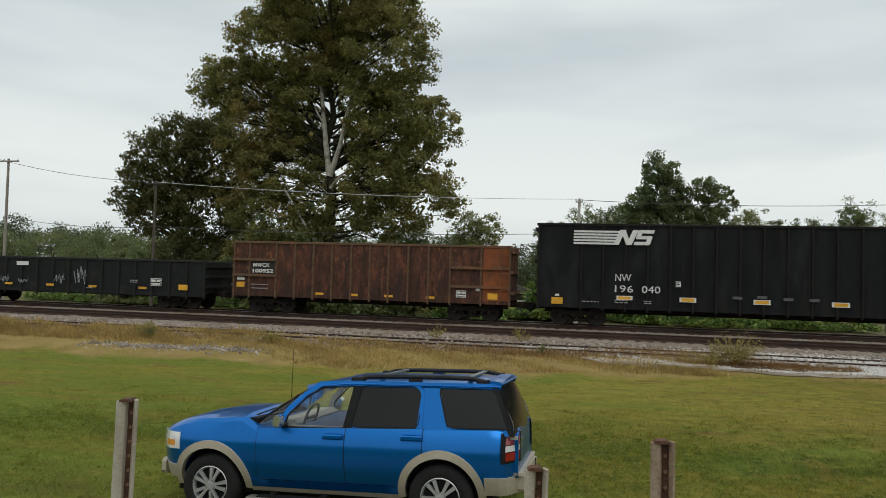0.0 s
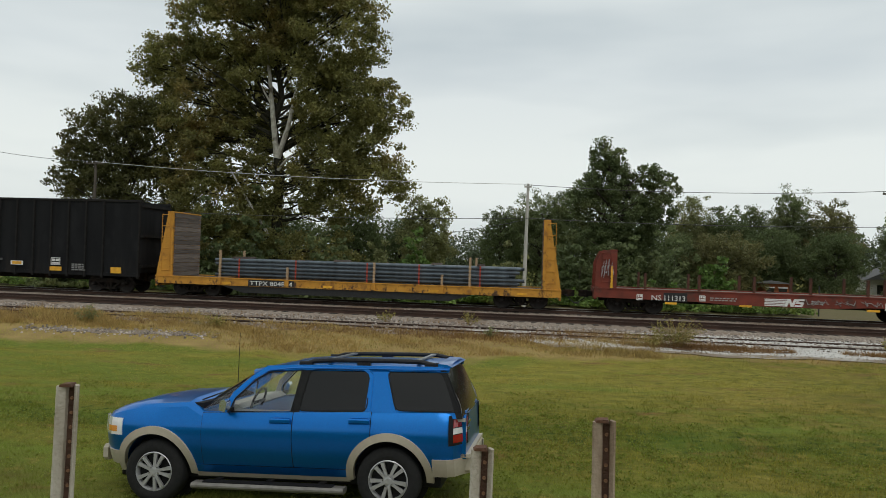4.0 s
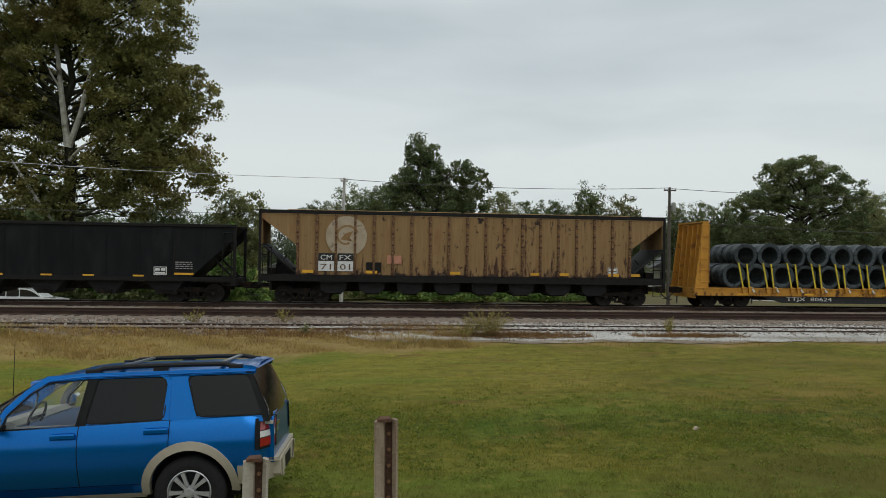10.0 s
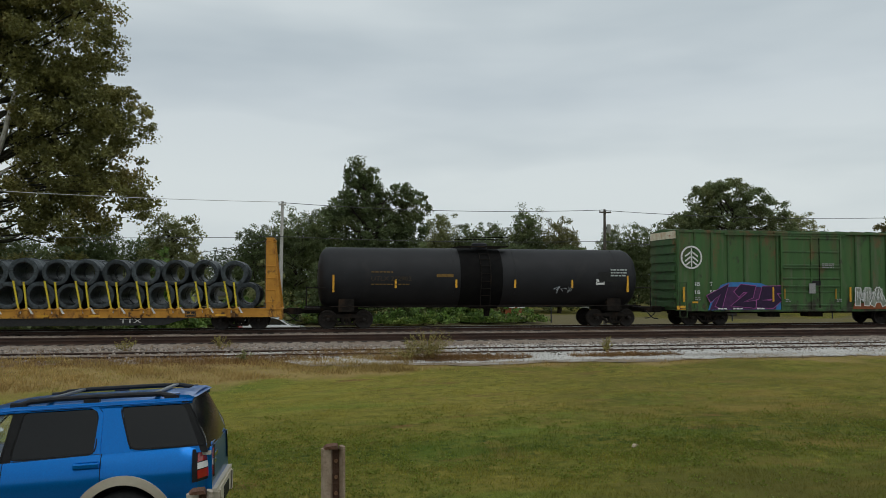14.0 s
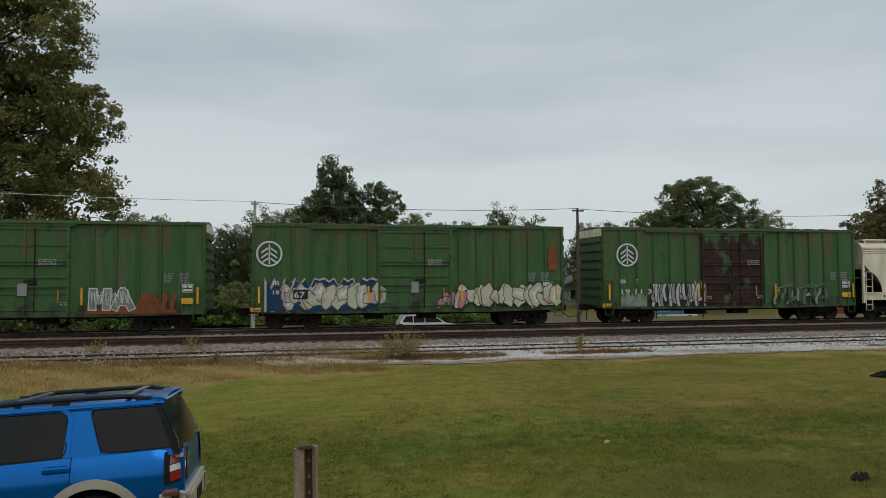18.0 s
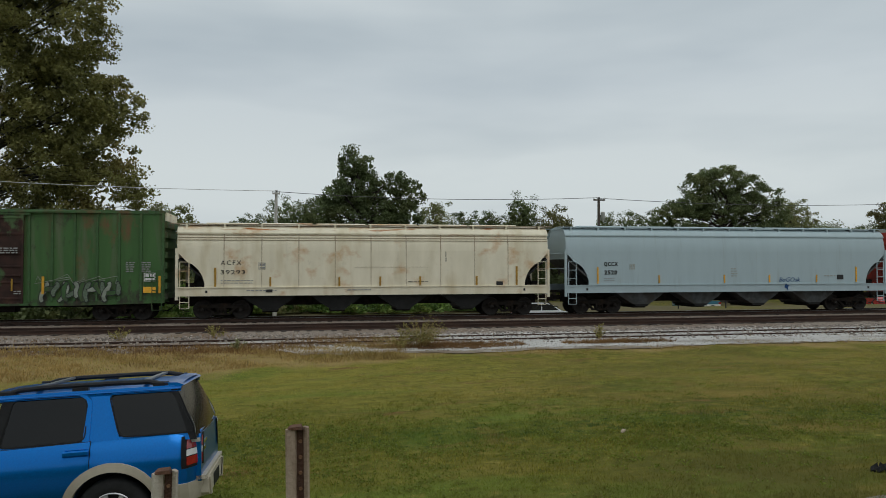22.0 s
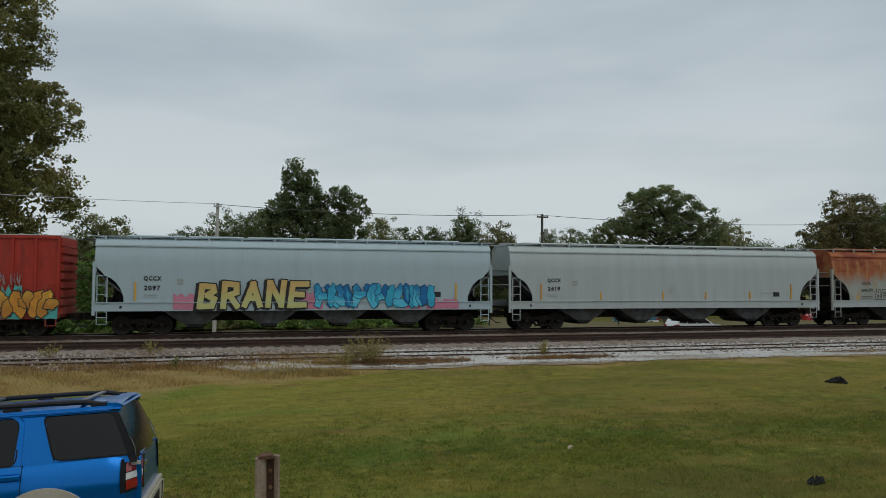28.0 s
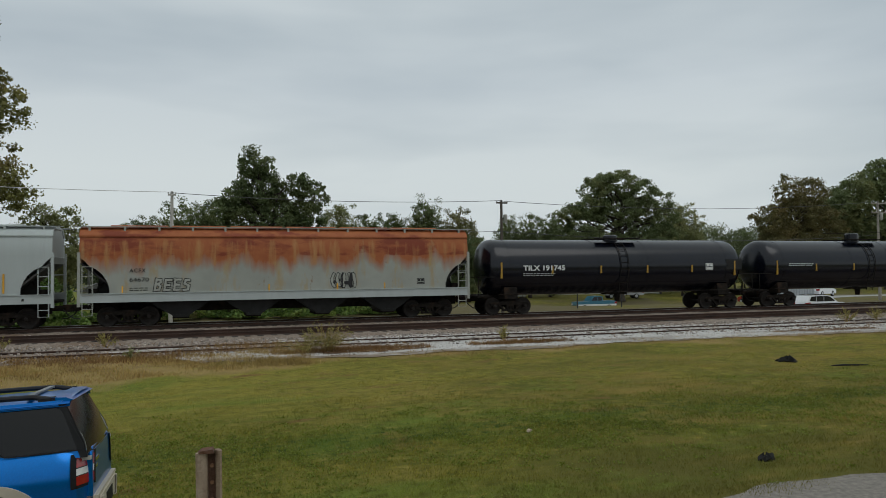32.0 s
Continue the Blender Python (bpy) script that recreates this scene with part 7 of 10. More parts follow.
small_print(car, 2.2, 2.6, 1.9, 2, GREY_HOPPER_2, y=-1.56)

# ---- loads: pipes and wire coils, each a thing that rides on its car ----
def pipe_thing(start, x0, x1, y, z, r):
    t = new("steel_pipe", Build().turn([(x0, r * 0.8), (x0, r), (x1, r), (x1, r * 0.8)], "x", 12).mesh("steel_pipe", PIPE_STEEL, True))
    tagged(t, "blue-grey steel pipe stacked on the flat car", "pipe", "pipes on the flat car")
    LOADS.append((t, start, pose(0, y, z)))


rnd = random.Random(17)
PIPE_R = 0.086
for layer in range(5):
    z = 1.10 + 0.10 + layer * (2 * PIPE_R + 0.022)
    nrow = 7
    for k in range(nrow):
        y = -1.28 + k * 0.427
        if layer in (1, 2, 3) and 1 < k < nrow - 1:
            continue
        a = 3.2 + rnd.uniform(-0.25, 0.35)
        pipe_thing(PIPE_CAR_START, a, a + 15.6 + rnd.uniform(-0.5, 0.5), y, z, PIPE_R)
for x in (4.3, 9.8, 14.9, 17.2):
    for layer in range(2):
        t = new("timber_bearer", Build().box(-0.06, -1.42, 0, 0.06, 1.42, 0.1).mesh("timber_bearer", WOOD_GREY))
        tagged(t, "sawn timber bearer between the pipes", "timber", "timber under the pipes")
        LOADS.append((t, PIPE_CAR_START, pose(x, 0, 0.98 if layer == 0 else 2.06)))


def coil_mesh(seed):
    """A coil of wire: a fat ring with uneven windings, lying with its eye to the side."""
    r = random.Random(seed)
    prof = []
    R, q = 0.60, 0.43
    m = 9
    for k in range(m + 1):
        a = -0.72 + 1.44 * k / m
        prof.append((a, R + 0.03 * math.sin(k * 1.3 + seed) + r.uniform(-0.012, 0.012)))
    prof += [(0.74, 0.54), (0.72, 0.47)]
    prof += [(0.72 - 1.44 * k / 4, q + r.uniform(-0.02, 0.02)) for k in range(5)]
    prof += [(-0.74, 0.48), prof[0]]
    n = 26
    v, f = [], []
    for a, rad in prof:
        for k in range(n):
            w = 1 + 0.02 * math.sin(3 * k * 2 * math.pi / n + a * 4 + seed)
            v.append((rad * w * math.cos(2 * math.pi * k / n), a, rad * w * math.sin(2 * math.pi * k / n)))
    for i in range(len(prof) - 1):
        for k in range(n):
            k2 = (k + 1) % n
            f.append((i * n + k, i * n + k2, (i + 1) * n + k2, (i + 1) * n + k))
    return Build().add(v, f).mesh("wire_coil", COIL_STEEL, True)


COILS = [coil_mesh(s) for s in range(4)]
TIE_BAND = Build()
for k in range(4):
    a = radians(45 + 90 * k)
    c, s = math.cos(a), math.sin(a)
    TIE_BAND.rod((0.64 * c, -0.76, 0.64 * s), (0.64 * c, 0.76, 0.64 * s), 0.012, 4).rod((0.64 * c, -0.76, 0.64 * s), (0.34 * c, -0.76, 0.34 * s), 0.012, 4)
TIE_MESH = TIE_BAND.mesh("tie_band", OUTLET)
for row, (count, x0, z) in enumerate(((14, 2.10, 1.66), (13, 2.76, 2.74))):
    for k in range(count):
        for y in (-0.76, 0.78):
            t = new("wire_coil", COILS[(k + row) % 4])
            tagged(t, "dark coil of steel wire on the yellow flat car", "wire coil", "coils on the flat car")
            part("tie_band", TIE_MESH, parent=t)
            wob = random.Random(row * 50 + k)
            LOADS.append((t, COIL_CAR_START, pose(x0 + k * 1.318 + wob.uniform(-0.04, 0.04), y, z + wob.uniform(-0.03, 0.03), 0, rnd.uniform(0, 360), 0)))
for k in range(13):
    x = 2.58 + k * 1.318
    strap = Build()
    strap.prism([(x - 0.28, 2.35), (x - 0.20, 2.35), (x + 0.06, 1.05), (x - 0.02, 1.05)], -1.57, -1.555)
    strap.box(x - 0.26, -1.57, 2.33, x - 0.18, -0.5, 2.345)
    part("load_strap", strap, STRAP_YELLOW, coil_car, "yellow load strap")
    strap = Build()
    strap.prism([(x + 0.16, 2.30), (x + 0.24, 2.30), (x + 0.40, 1.05), (x + 0.32, 1.05)], -1.572, -1.556)
    strap.box(x + 0.16, -1.57, 2.29, x + 0.24, -0.5, 2.305)
    part("load_strap", strap, STRAP_YELLOW, coil_car, "yellow load strap")
    for u in (0.02, 0.36):
        part("strap_winch", Build().box(x + u - 0.07, -1.66, 0.80, x + u + 0.07, -1.55, 1.10).turn([(x + u - 0.11, 0.045), (x + u + 0.11, 0.045)], "x", 8, (0, -1.64, 1.04)), YELLOW_CAR, coil_car)
    part("strap_end", Build().prism([(x + 0.40, 1.14), (x + 0.50, 1.10), (x + 0.66, 0.84), (x + 0.56, 0.84)], -1.61, -1.58), WHITE_PAINT, coil_car, "pale strap end")
    part("strap_end", Build().prism([(x - 0.02, 1.06), (x + 0.08, 1.06), (x + 0.14, 0.86), (x + 0.04, 0.86)], -1.60, -1.57), WHITE_PAINT, coil_car, "pale strap end")


# ---- trees and bushes ----
BARK_PALE = material("pale_sycamore_bark", (0.60, 0.58, 0.52), (0.36, 0.33, 0.27), 2.5, 0.85, bump=0.4, third=(0.12, 0.10, 0.08), third_scale=0.9)
BARK_DARK = material("dark_bark", (0.075, 0.06, 0.048), (0.035, 0.03, 0.025), 5, 0.95, bump=0.8, bump_scale=20)
LEAF_SYC = leaf_material("sycamore_leaves", (0.250, 0.238, 0.076), (0.158, 0.160, 0.054), (0.290, 0.215, 0.072), 0.36, 0.45)
LEAF_OAK = leaf_material("dark_green_leaves", (0.140, 0.176, 0.072), (0.100, 0.130, 0.054), (0.172, 0.180, 0.070), 0.22, 0.46)
LEAF_DEEP = leaf_material("deep_olive_leaves", (0.112, 0.112, 0.038), (0.074, 0.078, 0.027), (0.140, 0.122, 0.040), 0.26, 0.40)
LEAF_MID = leaf_material("green_leaves", (0.176, 0.212, 0.088), (0.128, 0.160, 0.068), (0.215, 0.216, 0.086), 0.22, 0.46)
LEAF_LIGHT = leaf_material("light_green_leaves", (0.285, 0.295, 0.125), (0.190, 0.205, 0.088), (0.330, 0.290, 0.115), 0.26, 0.5)
LEAF_OLIVE = leaf_material("olive_leaves", (0.195, 0.186, 0.074), (0.135, 0.138, 0.056), (0.225, 0.190, 0.076), 0.24, 0.42)
LEAF_VINE = leaf_material("vine_leaves", (0.150, 0.240, 0.052), (0.092, 0.155, 0.036), (0.220, 0.260, 0.062), 0.42, 0.42)
# greyer green: the haze of distance is mixed into this leaf colour
LEAF_FAR = leaf_material("far_leaves", (0.112, 0.138, 0.076), (0.078, 0.100, 0.056), (0.136, 0.142, 0.072), 0.30, 0.3)
LEAF_RUSSET = leaf_material("russet_leaves", (0.195, 0.165, 0.066), (0.130, 0.128, 0.052), (0.230, 0.165, 0.062), 0.40, 0.36)


def leaf_cloud(centres, radii, per, size, rng, flat=0.7, three=False):
    """Leaves round clump centres: small bent quads, or triangles, turned at random."""
    n = len(centres)
    c = np.repeat(centres, per, 0)
    r = np.repeat(radii, per)[:, None]
    d = rng.normal(size=(n * per, 3))
    d /= np.linalg.norm(d, axis=1, keepdims=True)
    p = c + d * r * (rng.random((n * per, 1)) ** 0.55) * np.array([1, 1, flat])
    m = len(p)
    a = rng.normal(size=(m, 3))
    a /= np.linalg.norm(a, axis=1, keepdims=True)
    up = np.array([0, 0, 1.0]) + 0.9 * rng.normal(size=(m, 3))
    b = np.cross(a, up)
    b /= np.linalg.norm(b, axis=1, keepdims=True) + 1e-6
    s = size * rng.uniform(0.55, 1.25, (m, 1))
    a, b = a * s, b * s * 0.72
    nrm = np.cross(a, b)
    nrm /= np.linalg.norm(nrm, axis=1, keepdims=True) + 1e-6
    v = np.stack([p - a * 0.5, p + b * 0.5 + nrm * s * 0.14, p + a * 0.55, p - b * 0.5 + nrm * s * 0.14], 1)
    if three:
        v = v[:, :3]
    f = np.arange(m * v.shape[1]).reshape(m, -1)
    return v.reshape(-1, 3), f


def limb(b, p, q, r0, r1, rnd, bend=0.12, steps=4):
    """A bent, tapering branch; gives its points."""
    p, q = Vector(p), Vector(q)
    span = (q - p).length
    pts = [p]
    for k in range(1, steps + 1):
        w = p.lerp(q, k / steps)
        if k < steps:
            w = w + Vector((rnd.uniform(-1, 1), rnd.uniform(-1, 1), rnd.uniform(-0.3, 0.8))) * span * bend * 0.5
        pts.append(w)
    for k in range(steps):
        b.rod(pts[k], pts[k + 1], r0 + (r1 - r0) * k / steps, 7, r0 + (r1 - r0) * (k + 1) / steps)
    return pts


def tree(name, label, x, y, height, lobes, clumps, per, leaf, leaf_mat, bark, trunk_r, seed, clump_r=0.9, fork=0.3, group="", shell=0.5, gap=None, leaders=(), pale=None, core=34, three=False):
    """A tapered trunk, limbs that reach into the crown's lobes, and clumps of leaves with gaps between them.
    lobes: (dx, dy, z, rx, ry, rz) of the crown's parts."""
    rnd, rng = random.Random(seed), np.random.default_rng(seed)
    base = gz(x, y)
    t = thing(name, label, "tree", group, at=pose(x, y, base))
    b = Build()
    zf = height * fork
    lean = (rnd.uniform(-0.4, 0.4), rnd.uniform(-0.4, 0.4))
    b.turn([(-0.3, trunk_r * 1.7), (0.15, trunk_r * 1.35), (0.7, trunk_r * 1.08), (1.5, trunk_r)], "z", 10)
    pts = limb(b, (0, 0, 1.4), (lean[0], lean[1], zf), trunk_r, trunk_r * 0.8, rnd, 0.05)
    top = limb(b, pts[-1], (lean[0] * 2, lean[1] * 2, height * 0.86), trunk_r * 0.75, 0.05, rnd, 0.10, 6)
    for path, r0, r1 in leaders:
        n = len(path) - 1
        upper = Build()
        for k in range(n):
            upper.rod(path[k], path[k + 1], r0 + (r1 - r0) * k / n, 8, r0 + (r1 - r0) * (k + 1) / n)
        part("limb", upper, pale, t, "pale bare upper limb")
    vol = np.array([l[3] * l[4] * l[5] for l in lobes])
    count = np.maximum(3, (clumps * vol / vol.sum()).astype(int))
    centres = []
    for l, n in zip(lobes, count):
        d = rng.normal(size=(n, 3))
        d /= np.linalg.norm(d, axis=1, keepdims=True)
        q = (shell + (1 - shell) * rng.random((n, 1))) ** 0.6 * (0.86 + 0.24 * rng.random((n, 1)))
        c = np.array(l[:3]) + d * q * np.array(l[3:])
        centres.append(c)
        for k in range(max(2, int(n ** 0.5 * 0.8))):
            w = c[rnd.randrange(n)]
            if w[2] < zf + 0.8:
                u = min(0.999, max(0.1, (w[2] - rnd.uniform(0.8, 2.2)) / zf)) * (len(pts) - 1)
                f = pts[int(u)].lerp(pts[int(u) + 1], u - int(u))
                limb(b, f, w, max(0.03, trunk_r * rnd.uniform(0.10, 0.2)), 0.02, rnd, 0.16, 4)
                continue
            u = min(4.8, max(0.0, (w[2] - zf) / max(0.1, height * 0.86 - zf) * 5.0 - rnd.uniform(0.4, 2.0)))
            f = top[int(u)].lerp(top[int(u) + 1], u - int(u))
            if gap and ((f.x + w[0]) / 2 - gap[0]) ** 2 / gap[2] ** 2 + ((f.z + w[2]) / 2 - gap[1]) ** 2 / gap[3] ** 2 < 1.6:
                continue
            limb(b, f, w, max(0.03, trunk_r * rnd.uniform(0.16, 0.4)), 0.02, rnd, 0.16, 4)
    centres = np.concatenate(centres)
    centres = centres[centres[:, 2] > 0.6]
    if gap:
        # an opening in the near foliage that shows the limbs
        hole = ((centres[:, 0] - gap[0]) / gap[2]) ** 2 + ((centres[:, 2] - gap[1]) / gap[3]) ** 2
        centres = centres[(hole > 1) | (centres[:, 1] > 0.8)]
    radii = rng.uniform(0.6, 1.25, len(centres)) * clump_r
    part("trunk", b, bark, t)
    v, f = leaf_cloud(centres, radii, per, leaf, rng, three=three)
    # oversized leaves added inside the lobes to block light and darken the crown
    inner = []
    for l in lobes:
        k = int(core * l[3] * l[5])
        d = rng.normal(size=(k, 3))
        d /= np.linalg.norm(d, axis=1, keepdims=True)
        inner.append(np.array(l[:3]) + d * rng.random((k, 1)) ** 0.4 * 0.84 * np.array(l[3:]))
    inner = np.concatenate(inner)
    inner = inner[inner[:, 2] > 0.4]
    if gap:
        inner = inner[((inner[:, 0] - gap[0]) / gap[2]) ** 2 + ((inner[:, 2] - gap[1]) / gap[3]) ** 2 > 1]
    v2, f2 = leaf_cloud(inner, np.full(len(inner), 0.2), 1, leaf * 2.1, rng, three=three)
    v, f = np.concatenate([v, v2]), np.concatenate([f, f2 + len(v)])
    part("crown", np_mesh("crown", v, f, leaf_mat), parent=t)
    return t


BARK_IVY = material("ivy_dark_bark", (0.055, 0.050, 0.034), (0.028, 0.028, 0.018), 5, 0.95, bump=0.8, bump_scale=20)
SYC = [(-0.4, 0, 28.2, 8.0, 6.5, 4.6), (1.5, 0, 31.0, 5.0, 5, 2.6), (-4.2, 0, 23.6, 6.4, 5.5, 4.4), (4.9, 0, 22.8, 4.9, 5, 4.8), (-9.2, 0, 20.4, 4.2, 4, 3.2), (-11.2, 0, 19.8, 2.4, 2.5, 2.2), (-7.0, 0, 16.4, 4.4, 4.4, 3.8),
       (0.2, 0.8, 18.2, 6.6, 5.5, 4.6), (5.6, 0, 16.6, 4.2, 4.5, 4.2), (9.3, 0, 16.4, 2.9, 3.5, 2.9), (8.2, 0, 12.6, 2.8, 3.5, 2.6), (9.2, 0, 9.8, 3.2, 3.5, 2.5), (4.6, 0, 11.4, 4.0, 4, 3.2), (5.6, 0, 8.2, 3.8, 3.5, 2.2),
       (-4.6, 0, 12.6, 4.4, 4.5, 3.6), (-8.2, 0.5, 11.2, 3.2, 3.5, 3.6), (-4.4, -0.5, 7.6, 5.0, 4, 3.0), (-5.2, -1.5, 3.6, 5.4, 3, 2.8), (0.2, -0.6, 4.4, 1.4, 1.4, 5.0), (4.0, -1.0, 3.4, 4.2, 3, 2.6), (-1.4, -0.9, 8.6, 2.6, 1.6, 2.6), (2.0, 1.4, 9.4, 2.6, 1.6, 2.8), (0.2, 2.0, 13.0, 3.4, 2.0, 3.0)]
SYC_LIMBS = (([(0.1, -0.2, 11.9), (-0.2, -0.6, 15.2), (-0.6, -0.8, 19.3), (-1.2, -0.8, 22.4)], 0.30, 0.10), ([(0.2, -0.2, 11.9), (1.3, -0.8, 14.6), (2.1, -1.0, 18.2), (2.9, -1.0, 20.6)], 0.27, 0.09),
             ([(0.3, -0.3, 10.8), (1.4, -0.9, 11.8), (4.3, -1.2, 13.5)], 0.16, 0.06), ([(-0.2, -0.6, 4.9), (-1.2, -1.5, 6.9), (-3.1, -2.5, 10.4)], 0.16, 0.07), ([(-0.2, -0.3, 11.2), (-1.0, -0.5, 11.9), (-3.0, -1.2, 13.5)], 0.12, 0.05),
             ([(-1.2, -0.8, 22.4), (-0.9, -0.8, 25.2), (-1.3, -0.8, 28.0)], 0.10, 0.05), ([(-0.3, -0.7, 16.4), (-1.6, -0.9, 18.6), (-2.6, -1.0, 21.8)], 0.10, 0.04), ([(1.9, -1.0, 17.4), (3.6, -1.1, 19.2), (4.8, -1.2, 22.0)], 0.09, 0.04))
tree("sycamore_tree", "tall sycamore with pale limbs and thinning olive leaves", -20.0, 54.0, 32.7, SYC,
     2500, 116, 0.235, LEAF_SYC, BARK_IVY, 0.52, 5, 0.86, 0.376, gap=(0.7, 16.0, 1.7, 4.4), leaders=SYC_LIMBS, pale=BARK_PALE, core=16)
tree("oak_tree", "dense dark broadleaf tree beside the sycamore", -36.4, 56.0, 19.2,
     [(0.4, 0, 15.4, 3.6, 4, 3.2), (-2.6, 0, 13.8, 3.2, 3.5, 3.2), (-4.4, 0, 11.6, 2.4, 3, 2.6), (-5.2, 0, 9.6, 2.2, 3, 1.6), (4.0, 0, 13.8, 4.0, 4, 4.2), (3.0, 0, 8.8, 4.6, 4, 4.0), (-2.4, 0.6, 8.4, 3.8, 3.5, 2.8), (-0.6, 0, 11.4, 3.4, 3.5, 2.6), (2.4, -0.8, 4.2, 5.0, 3.5, 2.8)],
     620, 96, 0.225, LEAF_DEEP, BARK_DARK, 0.46, 6, 0.86)
tree("oak_tree", "double-topped dark green tree behind the street", 10.6, 69.0, 16.6,
     [(-0.7, 0, 14.6, 1.9, 1.9, 2.0), (0.4, 0, 14.4, 1.3, 1.6, 1.6), (-0.9, 0, 16.4, 0.8, 0.8, 0.9), (-0.6, 0, 12.2, 2.5, 2.4, 2.4), (3.5, 0, 12.9, 1.7, 1.8, 1.7), (5.0, 0, 11.6, 1.9, 1.8, 1.8), (-2.6, 0, 11.6, 1.8, 2.2, 1.9), (-4.0, 0, 10.0, 1.3, 2.0, 1.4), (4.6, 0, 9.3, 2.0, 2.2, 2.0), (1.4, 0.8, 10.4, 2.4, 2.4, 2.3), (0.4, 0, 8.4, 4.6, 3.4, 3.4), (-1.0, -0.8, 4.6, 5.0, 3, 3.2), (3.0, 0.4, 4.4, 3.6, 3, 3.0)],
     820, 88, 0.225, LEAF_OAK, BARK_DARK, 0.35, 7, 0.66)
tree("elm_tree", "small light green tree with thin foliage", -7.6, 60.0, 9.6,
     [(-0.6, 0, 7.6, 1.7, 1.6, 2.0), (1.2, 0, 7.3, 1.6, 1.6, 1.9), (-0.2, 0, 4.8, 2.6, 2, 2.6), (1.8, 0, 4.6, 1.6, 1.6, 2.2)], 170, 56, 0.21, LEAF_LIGHT, BARK_DARK, 0.16, 8, 0.66)
tree("oak_tree", "broad green tree behind the tank cars", 56.0, 75.0, 16.4,
     [(-0.4, 0, 14.7, 3.7, 3.2, 2.0), (-3.5, 0, 13.9, 2.1, 2.4, 1.9), (3.0, 0, 14.0, 1.9, 2.4, 1.9), (6.3, 0, 12.8, 1.6, 2.0, 1.5), (7.2, 0, 10.4, 1.9, 2.4, 1.5), (-6.4, 0, 10.9, 2.0, 2.4, 1.1), (-8.3, 0, 9.8, 1.7, 2.2, 1.3), (-0.5, 0, 11.2, 4.2, 3.0, 2.2), (3.8, 0, 11.2, 2.4, 2.4, 2.0), (-4.0, 0, 11.6, 2.4, 2.4, 1.7), (-5.6, 0, 11.4, 1.8, 2.2, 1.2), (6.4, 0, 8.0, 3.2, 3, 2.0), (-5.2, 0, 7.6, 4.6, 3, 2.0), (1.2, -0.6, 6.4, 5.6, 3, 2.6)],
     800, 96, 0.225, LEAF_MID, BARK_DARK, 0.4, 9, 0.70, core=24)
tree("maple_tree", "tall tree turning russet at the street's end", 94.0, 85.0, 18.6,
     [(-1.4, 0, 15.6, 2.4, 3, 3.0), (3.4, 0, 15.4, 2.8, 3, 3.0), (0.5, 0, 12.4, 4.4, 4, 3.6), (-4.6, 0, 11.4, 3.0, 3, 2.8), (5, 0, 10.4, 4.0, 4, 3.6), (-1, 0, 7.4, 6, 4, 3.6)], 520, 78, 0.26, LEAF_RUSSET, BARK_DARK, 0.4, 10, 0.9)
tree("oak_tree", "tall green tree at the far end of the lot", 114.0, 86.0, 22.4,
     [(0, 0, 18, 5.4, 4, 4.2), (-6.5, 0, 15.4, 4.4, 4, 3.6), (-10.5, 0, 13.4, 3.2, 4, 3.4), (7, 0, 15, 5.5, 4, 4), (-6, 0, 11, 5, 4, 4), (1, 0, 9, 9, 4, 5)], 460, 56, 0.42, LEAF_MID, BARK_DARK, 0.45, 12, 1.1)


def wood_tree(label, x, y, top, w, mat, seed, leaf=0.25, per=78, name="tree"):
    """One tree of the wood behind the street: an uneven crown down to its foot."""
    r = random.Random(seed)
    h = top - gz(x, y)
    lobes = [(r.uniform(-0.06, 0.06) * w, 0, h * 0.72, w * 0.42, w * 0.34, h * 0.27), (0, 0, h * 0.48, w * 0.48, w * 0.36, h * 0.30), (0, -0.4, h * 0.20, w * 0.50, w * 0.3, h * 0.22)]
    for k in range(5):
        lobes.append(((k - 2) * 0.18 * w, r.uniform(-0.2, 0.2) * w, h * (r.uniform(0.72, 0.80) - 0.10 * abs(k - 2)), w * r.uniform(0.16, 0.22), w * 0.2, h * r.uniform(0.13, 0.18)))
    return tree(name, label, x, y, h * 0.98, lobes, int(30 + 2.7 * w * h), per, leaf, mat, BARK_DARK, 0.1 + 0.01 * h, seed, 0.66, 0.25, "trees of the wood", core=60, three=True)


